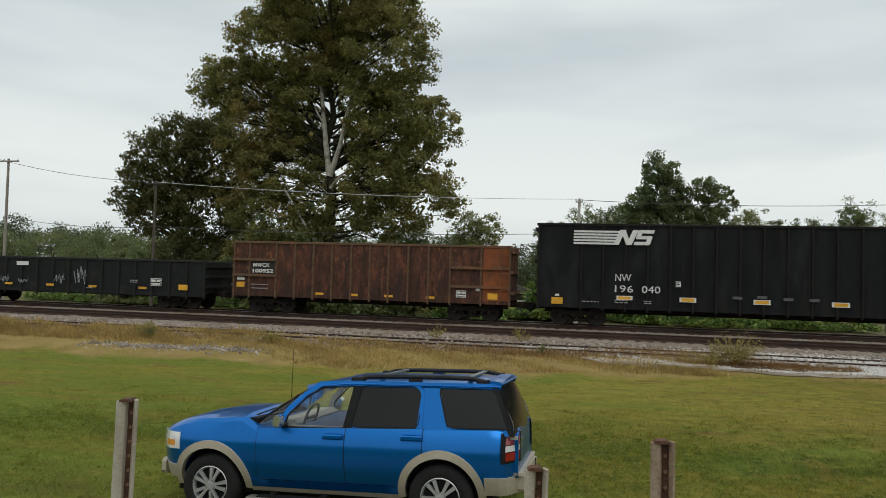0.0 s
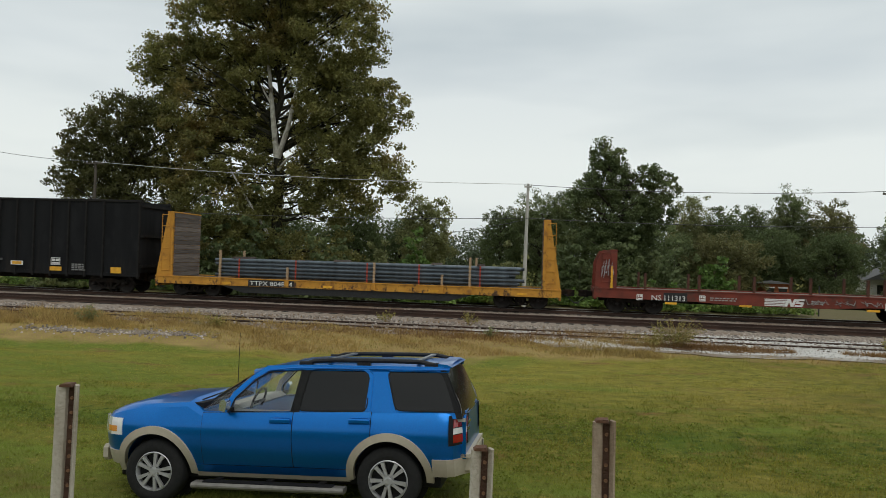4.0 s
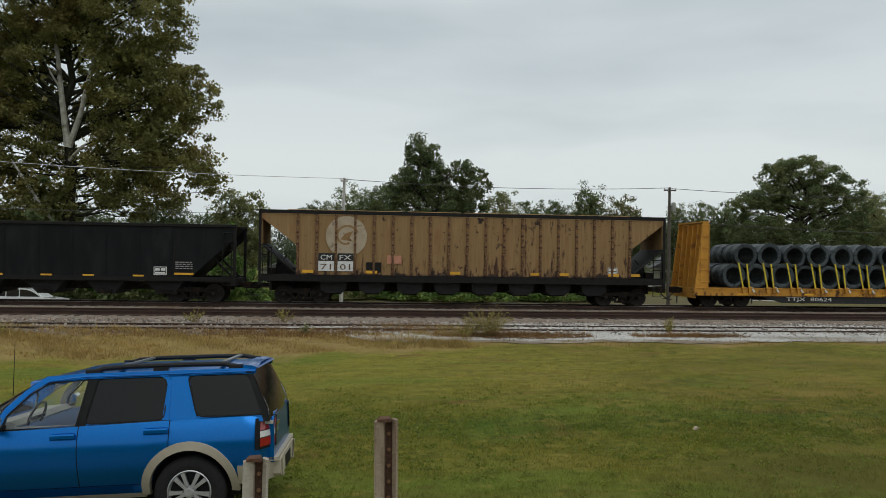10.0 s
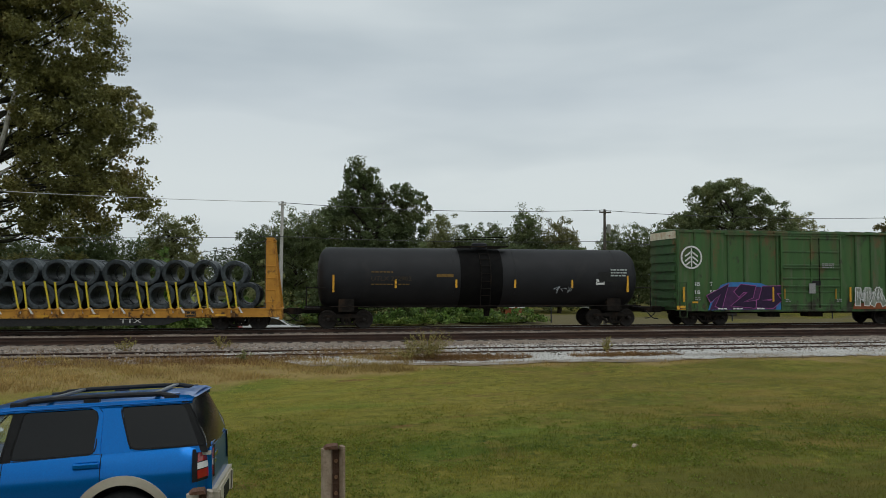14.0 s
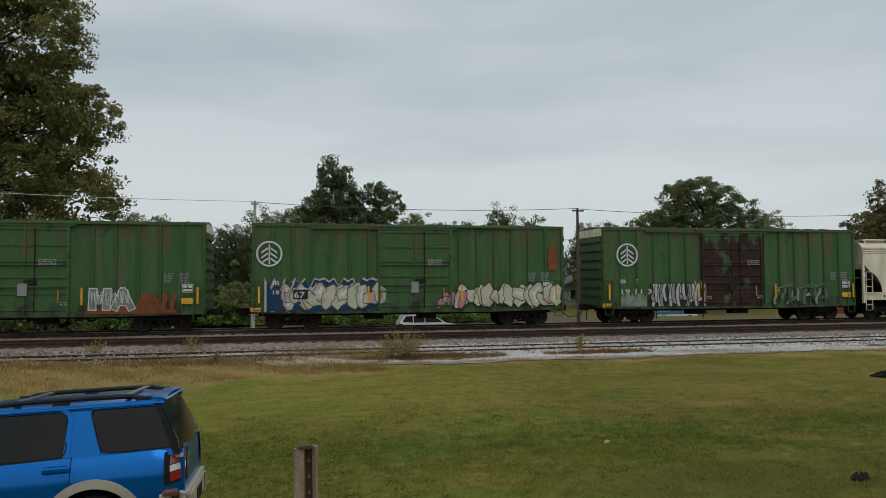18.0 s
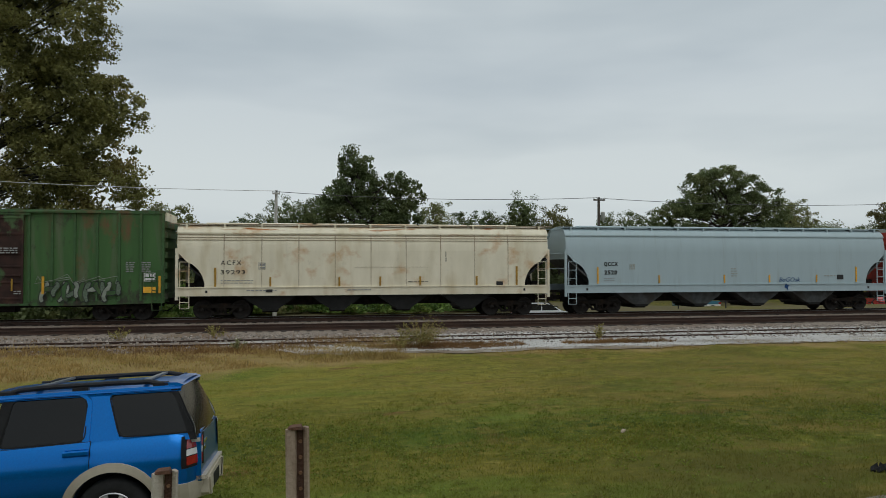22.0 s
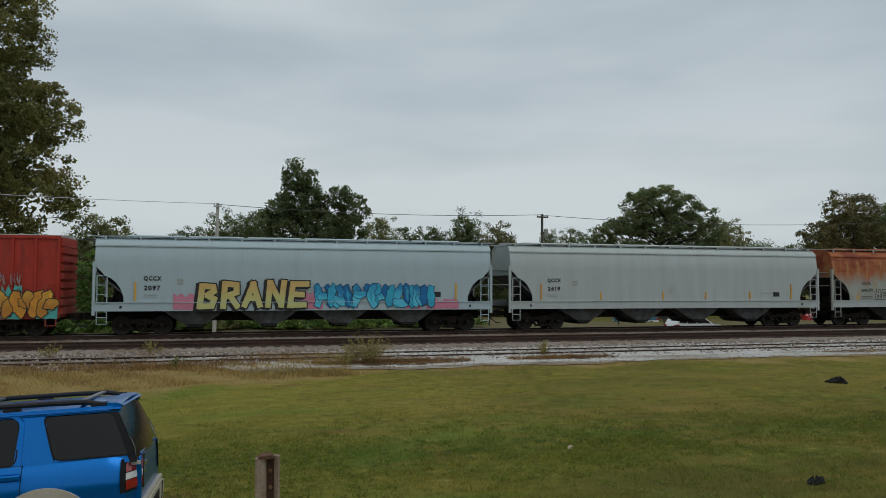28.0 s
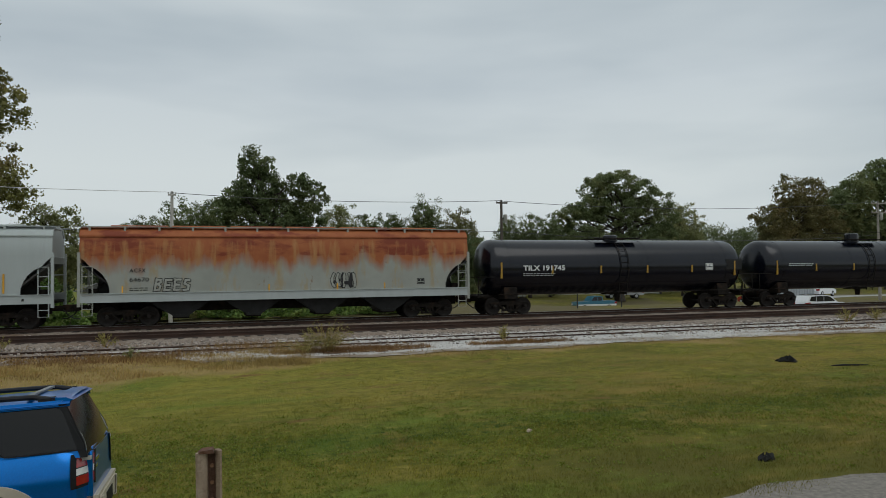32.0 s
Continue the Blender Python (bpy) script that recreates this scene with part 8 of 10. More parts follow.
for k, (x, y, top, w, mat, label) in enumerate((
        (2.6, 78.0, 11.6, 6.6, LEAF_MID, "round green tree beside the pale power pole"), (6.4, 80.0, 12.0, 5.6, LEAF_OAK, "dark green tree at the wood's edge"), (-1.2, 76.0, 9.4, 4.6, LEAF_OAK, "low dark green tree at the wood's edge"),
        (21.2, 84.0, 12.2, 4.8, LEAF_LIGHT, "slender grey-green tree with thin foliage"), (25.4, 83.0, 10.9, 5.6, LEAF_OAK, "dark round-topped tree in the wood"), (28.9, 86.0, 11.0, 3.8, LEAF_OAK, "dark narrow tree in the wood"),
        (32.4, 84.0, 13.3, 4.6, LEAF_MID, "pointed green tree standing above the wood"), (36.6, 83.0, 11.6, 5.6, LEAF_OLIVE, "broad olive-green tree in the wood"), (44.4, 84.0, 10.6, 3.4, LEAF_MID, "small green tree at the wood's end"),
        (22.6, 74.0, 7.2, 7.4, LEAF_OLIVE, "low olive-brown tree before the wood"), (18.0, 74.0, 6.6, 5.0, LEAF_MID, "low green tree before the wood"), (28.4, 78.0, 7.8, 6.0, LEAF_OAK, "low dark tree before the wood"), (34.4, 77.0, 7.6, 6.6, LEAF_OAK, "low dark tree before the wood"),
        (47.8, 85.0, 11.2, 4.6, LEAF_MID, "green tree behind the dark power pole"), (51.4, 86.0, 10.9, 4.6, LEAF_OAK, "dark green tree beside the broad one"), (69.2, 80.0, 12.7, 6.6, LEAF_LIGHT, "pale green tree beside the broad one"),
        (-12.0, 72.0, 8.0, 6.0, LEAF_OAK, "low dark tree behind the sycamore"), (-16.5, 68.0, 8.8, 6.0, LEAF_OAK, "dark tree behind the sycamore"))):
    wood_tree(label, x, y, top, w * 1.25, mat, 600 + k)


def woods(name, label, rows, leaf_mat, leaf, per, seed, size):
    """Far woods: many crowns over thin trunks in one mesh."""
    rng, rnd = np.random.default_rng(seed), random.Random(seed)
    C, R = [], []
    b = Build()
    for x, y, h, w in rows:
        z0, h = gz(x, y), h * size
        n = int(14 + w * 10)
        d = rng.normal(size=(n, 3))
        d /= np.linalg.norm(d, axis=1, keepdims=True)
        c = np.array([x, y, z0 + h * 0.56]) + d * np.array([w / 2, w / 2.6, h * 0.44]) * (0.55 + 0.45 * rng.random((n, 1)))
        C.append(c)
        R.append(np.full(n, 0.9 + w * 0.06))
        b.rod((x, y, z0 - 0.3), (x + rnd.uniform(-0.5, 0.5), y, z0 + h * 0.7), 0.2, 6, 0.05)
    v, f = leaf_cloud(np.concatenate(C), np.concatenate(R), per, leaf, rng, three=True)
    ob = new(name, np_mesh(name, v, f, leaf_mat))
    tagged(ob, label, "woods", kind="stuff")
    tk = part("trunks", b, BARK_DARK, ob)
    return ob


rnd = random.Random(99)
far_rows = []
x = -120.0
while x < 152:
    y = 108 + rnd.uniform(-8, 10)
    k = 0.94 + 0.12 * math.sin(x * 0.11) + rnd.uniform(-0.14, 0.14)
    tall = 12.4 if x < -60 else 10.0 if x < 4 else 11.4 if x < 70 else 13.4
    far_rows.append((x, y, tall * k, rnd.uniform(7, 11)))
    x += rnd.uniform(3.6, 5.6)
woods("far_woods", "hazy far line of mixed green woods", far_rows, LEAF_FAR, 0.60, 26, 21, 0.92)
mid_rows = [(13, 92, 9.6, 8), (55, 92, 10.5, 9), (71, 88, 12.2, 9), (77, 90, 11, 9), (83, 92, 12, 9), (88, 92, 11, 9),
            (-22, 64, 8.5, 8), (-27, 60, 9.0, 8), (-31, 62, 9, 8), (-41, 64, 7.4, 8), (-48, 72, 8.4, 9), (-57, 78, 8.6, 10), (-67, 84, 9.2, 10), (-78, 88, 9.6, 10), (-91, 92, 10, 11), (-104, 96, 10.5, 11), (-118, 98, 11, 11),
            (102, 98, 14, 11), (124, 92, 17, 12), (133, 92, 16, 12), (144, 96, 15, 12)]
woods("far_woods", "mid-distance trees in mixed greens behind the street", mid_rows, LEAF_MID, 0.42, 48, 22, 0.96)


def bush(label, x, y, w, d, h, mat, leaf, n, per, seed, name="bush"):
    rng = np.random.default_rng(seed)
    t = thing(name, label, "bush", "bushes behind the tracks", at=pose(x, y, gz(x, y)))
    c = np.stack([rng.normal(0, 0.32, n) * w, rng.normal(0, 0.3, n) * d, np.abs(rng.normal(0, 0.42, n)) * h], 1)
    c[:, 2] *= np.clip(1.25 - np.abs(c[:, 0]) / w * 1.3, 0.2, 1)
    b = Build()
    r = random.Random(seed)
    for k in range(7):
        q = c[r.randrange(n)]
        b.rod((q[0] * 0.3, q[1] * 0.3, -0.1), tuple(q), 0.03, 5, 0.012)
    tagged(part("stem_tuft", b, BARK_DARK, t), kind="stuff")
    v, f = leaf_cloud(c, np.full(n, 0.42), per, leaf, rng)
    v[:, 2] = np.maximum(v[:, 2], 0.02)
    part("foliage", np_mesh("foliage", v, f, mat), parent=t)
    return t


rnd = random.Random(5)
x = -46.0
k = 0
while x < 22:
    tall = 1.5 + 0.35 * math.sin(x * 0.6) + rnd.uniform(-0.15, 0.3)
    if x < -30:
        tall *= 0.5
    bush("sprawling mound of bright green vines behind the tracks", x, 50.0 + rnd.uniform(-0.9, 0.9), 3.6, 2.2, tall * 0.85, LEAF_VINE, 0.26, 46, 26, 300 + k)
    x += rnd.uniform(2.2, 3.1)
    k += 1
for x, y, w, h, m in ((-12.5, 47.5, 4.5, 6.5, LEAF_MID), (-9.3, 49.5, 3.6, 3.6, LEAF_LIGHT), (-5.7, 46.8, 3.2, 4.8, LEAF_VINE), (-0.6, 49.5, 2.6, 2.2, LEAF_VINE), (-19, 48, 5, 6.0, LEAF_OAK), (-24, 49, 5, 6.5, LEAF_OAK),
                      (6.0, 52, 4.5, 4.2, LEAF_OAK), (10, 53, 4.5, 4.8, LEAF_MID), (14, 54, 4.0, 4.6, LEAF_MID), (17.4, 52.5, 3.0, 3.9, LEAF_VINE), (-37, 49, 4, 4.2, LEAF_MID), (1.0, 50.5, 3.5, 3.2, LEAF_LIGHT)):
    bush("tall tangled shrub with yellow-green leaves", x, y, w, 3.0, h * 1.15, m, 0.34, 120, 30, int(400 + x * 3))


# ---- grass, weeds and litter on the field ----
GRASS_BLADE = leaf_material("grass_blades", (0.31, 0.268, 0.042), (0.215, 0.20, 0.028), (0.38, 0.28, 0.074), 0.45, 0.5)
field_growth(GRASS_BLADE, 1.68)
blend_in(GRASS_BLADE, noise_mask(GRASS_BLADE, (0.35, 0.8, 1), 0.60, 0.86, (("X", 7.0, 14.0, 0.12),), 8, 0.7), (0.40, 0.30, 0.080))
# blades lightened with distance too, for the grazing view
blend_in(GRASS_BLADE, noise_mask(GRASS_BLADE, (0.9, 2.4, 1), 0.62, 0.92, (("Y", 5.0, 10.0, 0.30),), 7), (0.42, 0.37, 0.076))
DRY_BLADE = leaf_material("dry_grass_blades", (0.50, 0.355, 0.13), (0.34, 0.23, 0.08), (0.28, 0.205, 0.07), 0.3, 0.45)
blend_in(DRY_BLADE, noise_mask(DRY_BLADE, (0.5, 1.1, 1), 0.55, 0.65, None, 7), (0.25, 0.155, 0.065))
blend_in(DRY_BLADE, noise_mask(DRY_BLADE, (0.9, 1.6, 1), 0.56, 0.66, None, 7), (0.235, 0.225, 0.060))
blend_in(DRY_BLADE, noise_mask(DRY_BLADE, (1.6, 2.4, 1), 0.58, 0.66, None, 7), (0.60, 0.44, 0.17))
BROWN_BLADE = leaf_material("brown_dead_blades", (0.27, 0.155, 0.06), (0.17, 0.095, 0.04), (0.34, 0.22, 0.08), 0.3, 0.4)


def blades(name, x, y, h, mat, label, seed, spread=0.05, per=4, width=0.006):
    """Upright bent blades in tufts: one mesh of thin triangles."""
    rng = np.random.default_rng(seed)
    n = len(x)
    bx = np.repeat(x, per) + rng.normal(0, spread, n * per)
    by = np.repeat(y, per) + rng.normal(0, spread, n * per)
    bz = ground_height(bx, by) - 0.005
    hh = np.repeat(h, per) * rng.uniform(0.5, 1.25, n * per)
    a = rng.uniform(0, 6.28, n * per)
    w = width * rng.uniform(0.7, 1.5, n * per) * (1 + hh * 2)
    lean = rng.normal(0, 0.45, (n * per, 2)) * hh[:, None]
    p0 = np.stack([bx - np.cos(a) * w, by - np.sin(a) * w, bz], 1)
    p1 = np.stack([bx + np.cos(a) * w, by + np.sin(a) * w, bz], 1)
    p2 = np.stack([bx + lean[:, 0], by + lean[:, 1], bz + hh], 1)
    v = np.stack([p0, p1, p2], 1).reshape(-1, 3)
    ob = new(name, np_mesh(name, v, np.arange(len(v)).reshape(-1, 3), mat))
    return tagged(ob, label, "grass", kind="stuff")


rng = np.random.default_rng(3)
n = 86000
gy_ = -1.0 + 16.5 * rng.random(n) ** 1.5
gx_ = 5 + (rng.random(n) - 0.5) * (20 + (gy_ + 9) * 2.3)
keep = gy_ > -0.70 - 0.30 * ease(9, -1, gx_) + 0.27 * ease(9.5, 13.0, gx_) + 0.1 * np.sin(gx_ * 3)
gx_, gy_ = gx_[keep], gy_[keep]
lush = np.exp(-((gy_ - 4.3 - 0.5 * np.sin(gx_ * 0.5)) / 0.9) ** 2)
blades("grass", gx_, gy_, (0.026 + 0.022 * rng.random(len(gx_)) + 0.018 * lush) * (1 + 0.5 * np.sin(gx_ * 2.1 + np.sin(gy_ * 1.7)) * np.sin(gy_ * 2.9)), GRASS_BLADE, "short mown grass, green and straw coloured", 31, 0.16, 7, 0.0045)
n = 30000
dx_ = rng.uniform(-46, 8, n)
far_edge, near_edge = 19.2 - 2.0 * ease(-9, 3, dx_), 15.0 - 1.9 * ease(-8, -4, dx_) + 0.9 * ease(-1, 7, dx_)
dy_ = near_edge + (far_edge - near_edge) * rng.random(n)
wave = np.sin(dx_ * 0.9 + 2 * np.sin(dy_ * 0.8)) * np.sin(dx_ * 0.31 + 1 + dy_) + 0.6 * np.sin(dx_ * 2.7 + dy_ * 3.1)
keep = rng.random(n) < 0.50 + 0.35 * wave + 0.25 * ease(-5, -10, dx_)
tall = np.clip(0.6 + 0.5 * wave, 0.15, 1.3)[keep] * (1 - 0.55 * ease(-9, -3, dx_[keep]))
blades("dry_grass", dx_[keep], dy_[keep], 0.07 + 0.26 * tall * rng.random(keep.sum()), DRY_BLADE, "patchy straw-coloured dry grass along the siding", 32, 0.10, 6, 0.006)
n = 2600
dx_ = rng.uniform(7, 44, n)
dy_ = 15.0 + 0.5 * np.sin(dx_ * 0.33 + 0.5) + rng.normal(0, 0.4, n)
keep = rng.random(n) < 0.5 + 0.5 * np.sin(dx_ * 1.3 + dy_ * 2)
blades("dry_grass", dx_[keep], dy_[keep], 0.04 + 0.06 * rng.random(keep.sum()), DRY_BLADE, "thin straw-coloured grass at the gravel's edge", 33, 0.09, 5, 0.006)
dx_, dy_ = [], []
for x0, x1, yc, w, m in ((7.0, 12.2, 16.5, 0.42, 1700), (0.2, 5.0, 16.8, 0.6, 900), (4.0, 9.6, 18.3, 0.5, 800), (4.4, 8.6, 19.6, 0.3, 300), (13.9, 17.8, 16.5, 0.18, 1100), (-30, -9, 17.2, 0.9, 2600), (-6, 4, 17.0, 0.6, 700), (20, 40, 17.2, 1.2, 260), (-20, 12, 21.2, 0.5, 300)):
    dx_.append(np.clip(rng.normal((x0 + x1) / 2, (x1 - x0) / 4, m), x0, x1))
    dy_.append(rng.normal(yc, w, m))
dx_, dy_ = np.concatenate(dx_), np.concatenate(dy_)
blades("dead_grass", dx_, dy_, 0.06 + 0.16 * rng.random(len(dx_)) ** 2, BROWN_BLADE, "brown dead grass in tufts on the gravel", 34, 0.08, 6, 0.006)


CLOVER = leaf_material("clover_leaves", (0.215, 0.250, 0.040), (0.160, 0.195, 0.030), (0.270, 0.265, 0.050), 0.22, 0.5)
n = 5200
cx_, cy_ = rng.uniform(-7, 26, n), rng.normal(3.6, 1.9, n)
thick = np.sin(cx_ * 0.7 + 1.6 * np.sin(cy_ * 0.9)) * np.sin(cy_ * 1.1 + 0.4 * cx_) + 0.5 * np.sin(cx_ * 2.3 + cy_ * 3.1)
keep = (rng.random(n) < 0.42 + 0.45 * thick) & (cy_ > -0.3) & (cy_ < 9)
cx_, cy_ = cx_[keep], cy_[keep]
V_, F_ = leaf_cloud(np.stack([cx_, cy_, ground_height(cx_, cy_) + 0.022], 1), rng.uniform(0.10, 0.42, len(cx_)), 24, 0.038, rng, 0.08)
tagged(new("clover", np_mesh("clover", V_, F_, CLOVER)), "patches of low green clover in the mown grass", "clover", kind="stuff")


def weed(x, y, h, w, mat, label, seed, n=26):
    """A wispy weed: bent stalks with small leaves."""
    r, rng = random.Random(seed), np.random.default_rng(seed)
    t = thing("weed", label, "weed", "weeds along the gravel", at=pose(x, y, gz(x, y)))
    b, C = Build(), []
    for k in range(n):
        a, q = r.uniform(0, 6.28), r.random() ** 0.6
        tip = (math.cos(a) * w * q, math.sin(a) * w * 0.6 * q, h * r.uniform(0.55, 1.05) * (1 - 0.45 * q))
        mid = (tip[0] * 0.4, tip[1] * 0.4, tip[2] * 0.6)
        b.rod((tip[0] * 0.12, tip[1] * 0.12, -0.03), mid, 0.007, 4, 0.005).rod(mid, tip, 0.005, 4, 0.003)
        for s in np.linspace(0.45, 1.0, 5):
            C.append((tip[0] * s, tip[1] * s, tip[2] * s))
    tagged(part("stalk_tuft", b, DRY_BLADE, t), kind="stuff")
    v, f = leaf_cloud(np.array(C), np.full(len(C), 0.07), 5, 0.055, rng, 1.0)
    part("leaves", np_mesh("leaves", v, f, mat), parent=t)
    return t


WEED_LEAF = leaf_material("weed_leaves", (0.34, 0.29, 0.09), (0.24, 0.22, 0.06), (0.40, 0.31, 0.11))
weed(8.7, 16.3, 1.25, 0.95, WEED_LEAF, "large straggly weed with yellowing leaves", 51, 60)
weed(8.0, 16.1, 0.7, 1.0, WEED_LEAF, "low yellowing weed clump", 52)
weed(15.6, 17.6, 0.7, 0.4, WEED_LEAF, "small weed in the pale gravel", 53, 16)
weed(-11.8, 15.8, 0.8, 0.6, LEAF_LIGHT, "leafy green weed clump in dry grass", 54, 24)
weed(1.4, 20.8, 0.7, 0.5, WEED_LEAF, "thin weed between the tracks", 55, 14)
weed(-2.0, 20.9, 0.6, 0.5, WEED_LEAF, "thin weed between the tracks", 56, 14)
weed(34.2, 19.4, 0.85, 0.8, WEED_LEAF, "straggly weed in the pale gravel", 57, 22)
weed(36.2, 19.6, 0.8, 0.8, WEED_LEAF, "straggly weed in the pale gravel", 58, 22)
weed(2.6, 16.6, 0.45, 0.3, LEAF_LIGHT, "small green weed at the gravel's edge", 59, 10)
weed(-7.0, 16.0, 0.7, 0.5, WEED_LEAF, "straggly weed in dry grass", 60, 16)


# ---- the blue car ----
BLUE = material("metallic_blue_paint", (0.0, 0.150, 0.52), (0.0, 0.130, 0.46), 60, 0.28, 0.70, spec=0.25, coat=0.35)
BLUE.node_tree.nodes["Principled BSDF"].inputs["Coat Roughness"].default_value = 0.06
TAN_TRIM = material("beige_cladding", (0.47, 0.42, 0.33), (0.43, 0.38, 0.30), 12, 0.5)
TYRE = material("tyre_rubber", (0.018, 0.018, 0.018), (0.012, 0.012, 0.012), 20, 0.85, bump=0.3)
ALLOY = material("alloy_rim", (0.56, 0.56, 0.57), (0.48, 0.48, 0.50), 15, 0.35, 0.6)
CHROME = material("chrome", (0.75, 0.75, 0.76), (0.7, 0.7, 0.7), 9, 0.22, 1.0)
STEP_SILVER = material("dull_silver_step", (0.22, 0.21, 0.19), (0.16, 0.15, 0.135), 12, 0.5, 0.3)
BLACK_TRIM = material("black_plastic", (0.010, 0.010, 0.011), (0.016, 0.016, 0.016), 15, 0.6, spec=0.15)
RACK = material("dark_grey_rack", (0.018, 0.019, 0.022), (0.012, 0.012, 0.015), 12, 0.45, spec=0.2)
BAR_GREY = material("silver_grey_bar", (0.24, 0.25, 0.26), (0.18, 0.19, 0.20), 12, 0.4, 0.4)
GLASS = glass_material("clear_glass", (0.97, 0.985, 0.975))
TINT = glass_material("tinted_glass", (0.055, 0.058, 0.06), ior=1.5)
REAR_TINT = material("dark_rear_glass", (0.006, 0.006, 0.007), (0.005, 0.005, 0.006), 5, 0.16, spec=0.25)
SEAT = material("beige_seat_cloth", (0.58, 0.55, 0.47), (0.50, 0.47, 0.40), 14, 0.85)
CABIN = material("grey_cabin_lining", (0.46, 0.45, 0.41), (0.38, 0.37, 0.34), 9, 0.9)
LAMP_RED = material("red_lamp_lens", (0.34, 0.010, 0.012), (0.28, 0.008, 0.01), 9, 0.15, coat=1.0)
LAMP_AMBER = material("amber_lamp_lens", (0.75, 0.30, 0.04), (0.65, 0.25, 0.03), 9, 0.2, coat=1.0)
LAMP_CLEAR = material("clear_lamp_lens", (0.78, 0.78, 0.76), (0.66, 0.66, 0.66), 9, 0.15, coat=1.0)

W = 1.87
FRONT, REAR = -0.86, 3.92


def smooth01(a, b, v):
    k = min(1.0, max(0.0, (v - a) / (b - a)))
    return k * k * (3 - 2 * k)


def belt(x):
    return 1.115 + 0.026 * (x - 0.9)


def flank(x, z):
    """How far the near side lies inside the car's widest plane."""
    y = 0.105 * max(0.0, (0.88 - z) / 0.40) ** 2 + 0.070 * max(0.0, (z - 0.88) / 0.26) ** 2
    y += 0.34 * smooth01(-0.42, -0.90, x) ** 2 + 0.05 * smooth01(-0.2, -0.6, x)
    y += 0.30 * smooth01(3.54, 3.84, x) ** 2
    return y


def glass_in(z):
    return 0.075 + 0.17 * max(0.0, (z - 1.13)) / 0.55


def mirrored(b):
    return Build().add([(x, W - y, z) for x, y, z in b.v], [tuple(reversed(f)) for f in b.f])


def skin(outline_low, outline_high, xs, rows, off=0.0, thick=0.03):
    """A panel on the flank between two edges, with a rim turned inwards."""
    b = Build()
    V, Fq = [], []
    n = len(xs)
    for j in range(rows + 1):
        for x in xs:
            z = outline_low(x) + (outline_high(x) - outline_low(x)) * j / rows
            V.append((x, flank(x, z) - off, z))
    for j in range(rows):
        for i in range(n - 1):
            Fq.append((j * n + i, j * n + i + 1, (j + 1) * n + i + 1, (j + 1) * n + i))
    b.add(V, Fq)
    rim = list(range(n)) + [j * n + n - 1 for j in range(1, rows + 1)] + [rows * n + i for i in range(n - 2, -1, -1)] + [j * n for j in range(rows - 1, 0, -1)]
    k = len(b.v)
    b.v += [(V[i][0], V[i][1] + thick, V[i][2]) for i in rim]
    for a in range(len(rim)):
        c = (a + 1) % len(rim)
        b.f.append((rim[a], rim[c], k + c, k + a))
    return b


def on_side(pts, off, thick, lift=None):
    """A flat plate on the greenhouse side, leaning in with it."""
    b = Build()
    n = len(pts)
    V = [(x, glass_in(z) + off, z) for x, z in pts] + [(x, glass_in(z) + off + thick, z) for x, z in pts]
    b.add(V, [tuple(range(n)), tuple(range(2 * n - 1, n - 1, -1))] + [(i, n + i, n + (i + 1) % n, (i + 1) % n) for i in range(n)])
    return b


def arc(cx, cz, r, a0, a1, n):
    return [(cx + r * math.cos(radians(a0 + (a1 - a0) * k / n)), cz + r * math.sin(radians(a0 + (a1 - a0) * k / n))) for k in range(n + 1)]


suv = thing("car", "bright blue family off-roader with beige wheel arches", "car", at=pose(-0.055, -0.03, 0.0, -3.6, -2.1, -0.2))

# lower body: sections from bumper to bumper, with the wheel wells cut out
xs = [-0.835, -0.79, -0.70, -0.55, -0.40, -0.2, 0, 0.2, 0.4, 0.6, 0.72, 0.9, 1.4, 1.9, 2.4, 2.9, 3.3, 3.47, 3.57, 3.67, 3.745, 3.79]
sec = []
for x in xs:
    hood = 1.02 + 0.15 * smooth01(-0.95, -0.2, x) + 0.05 * smooth01(-0.5, 0.7, x)
    top = hood if x < 0.5 else belt(x)
    if x < -0.78:
        top = 0.98
    if x > 3.71:
        top = belt(x) - 0.05 * smooth01(3.71, 3.84, x)
    zb = 0.44 + 0.06 * smooth01(-0.6, -0.9, x) + 0.06 * smooth01(3.6, 3.95, x)
    pts = []
    for z in (zb, 0.55, 0.66, 0.78, 0.88, 0.96):
        pts.append((flank(x, z), z))
    e = top - 0.045
    pts += [(flank(x, min(e, 1.12)), e), (flank(x, min(top, 1.12)) + 0.05, top), (0.32 + flank(x, 0.8), top + (0.035 if x < 0.5 else 0)), (W / 2, top + (0.055 if x < 0.5 else 0))]
    sec.append(pts + [(W - y, z) for y, z in reversed(pts[:-1])])
b = Build()
m = len(sec[0])
for x, s in zip(xs, sec):
    b.v += [(x, y, z) for y, z in s]
for i in range(len(xs) - 1):
    for j in range(m - 1):
        b.f.append((i * m + j, i * m + j + 1, (i + 1) * m + j + 1, (i + 1) * m + j))
    b.f.append((i * m + m - 1, i * m, (i + 1) * m, (i + 1) * m + m - 1))
b.f += [tuple(range(m)), tuple((len(xs) - 1) * m + j for j in range(m - 1, -1, -1))]
shell = new("body", b.mesh("body", BLUE, True))
cut = Build()
for x in (0.0, 2.915):
    for y0, y1 in ((-0.2, 0.36), (W - 0.36, W + 0.2)):
        cut.turn([(y0, 0.45), (y1, 0.45)], "y", 40, (x, 0, 0.40))
cutter = new("cutter", cut.mesh("cutter", BLACK_TRIM))
mod = shell.modifiers.new("wells", "BOOLEAN")
mod.operation, mod.object, mod.solver = "DIFFERENCE", cutter, "EXACT"
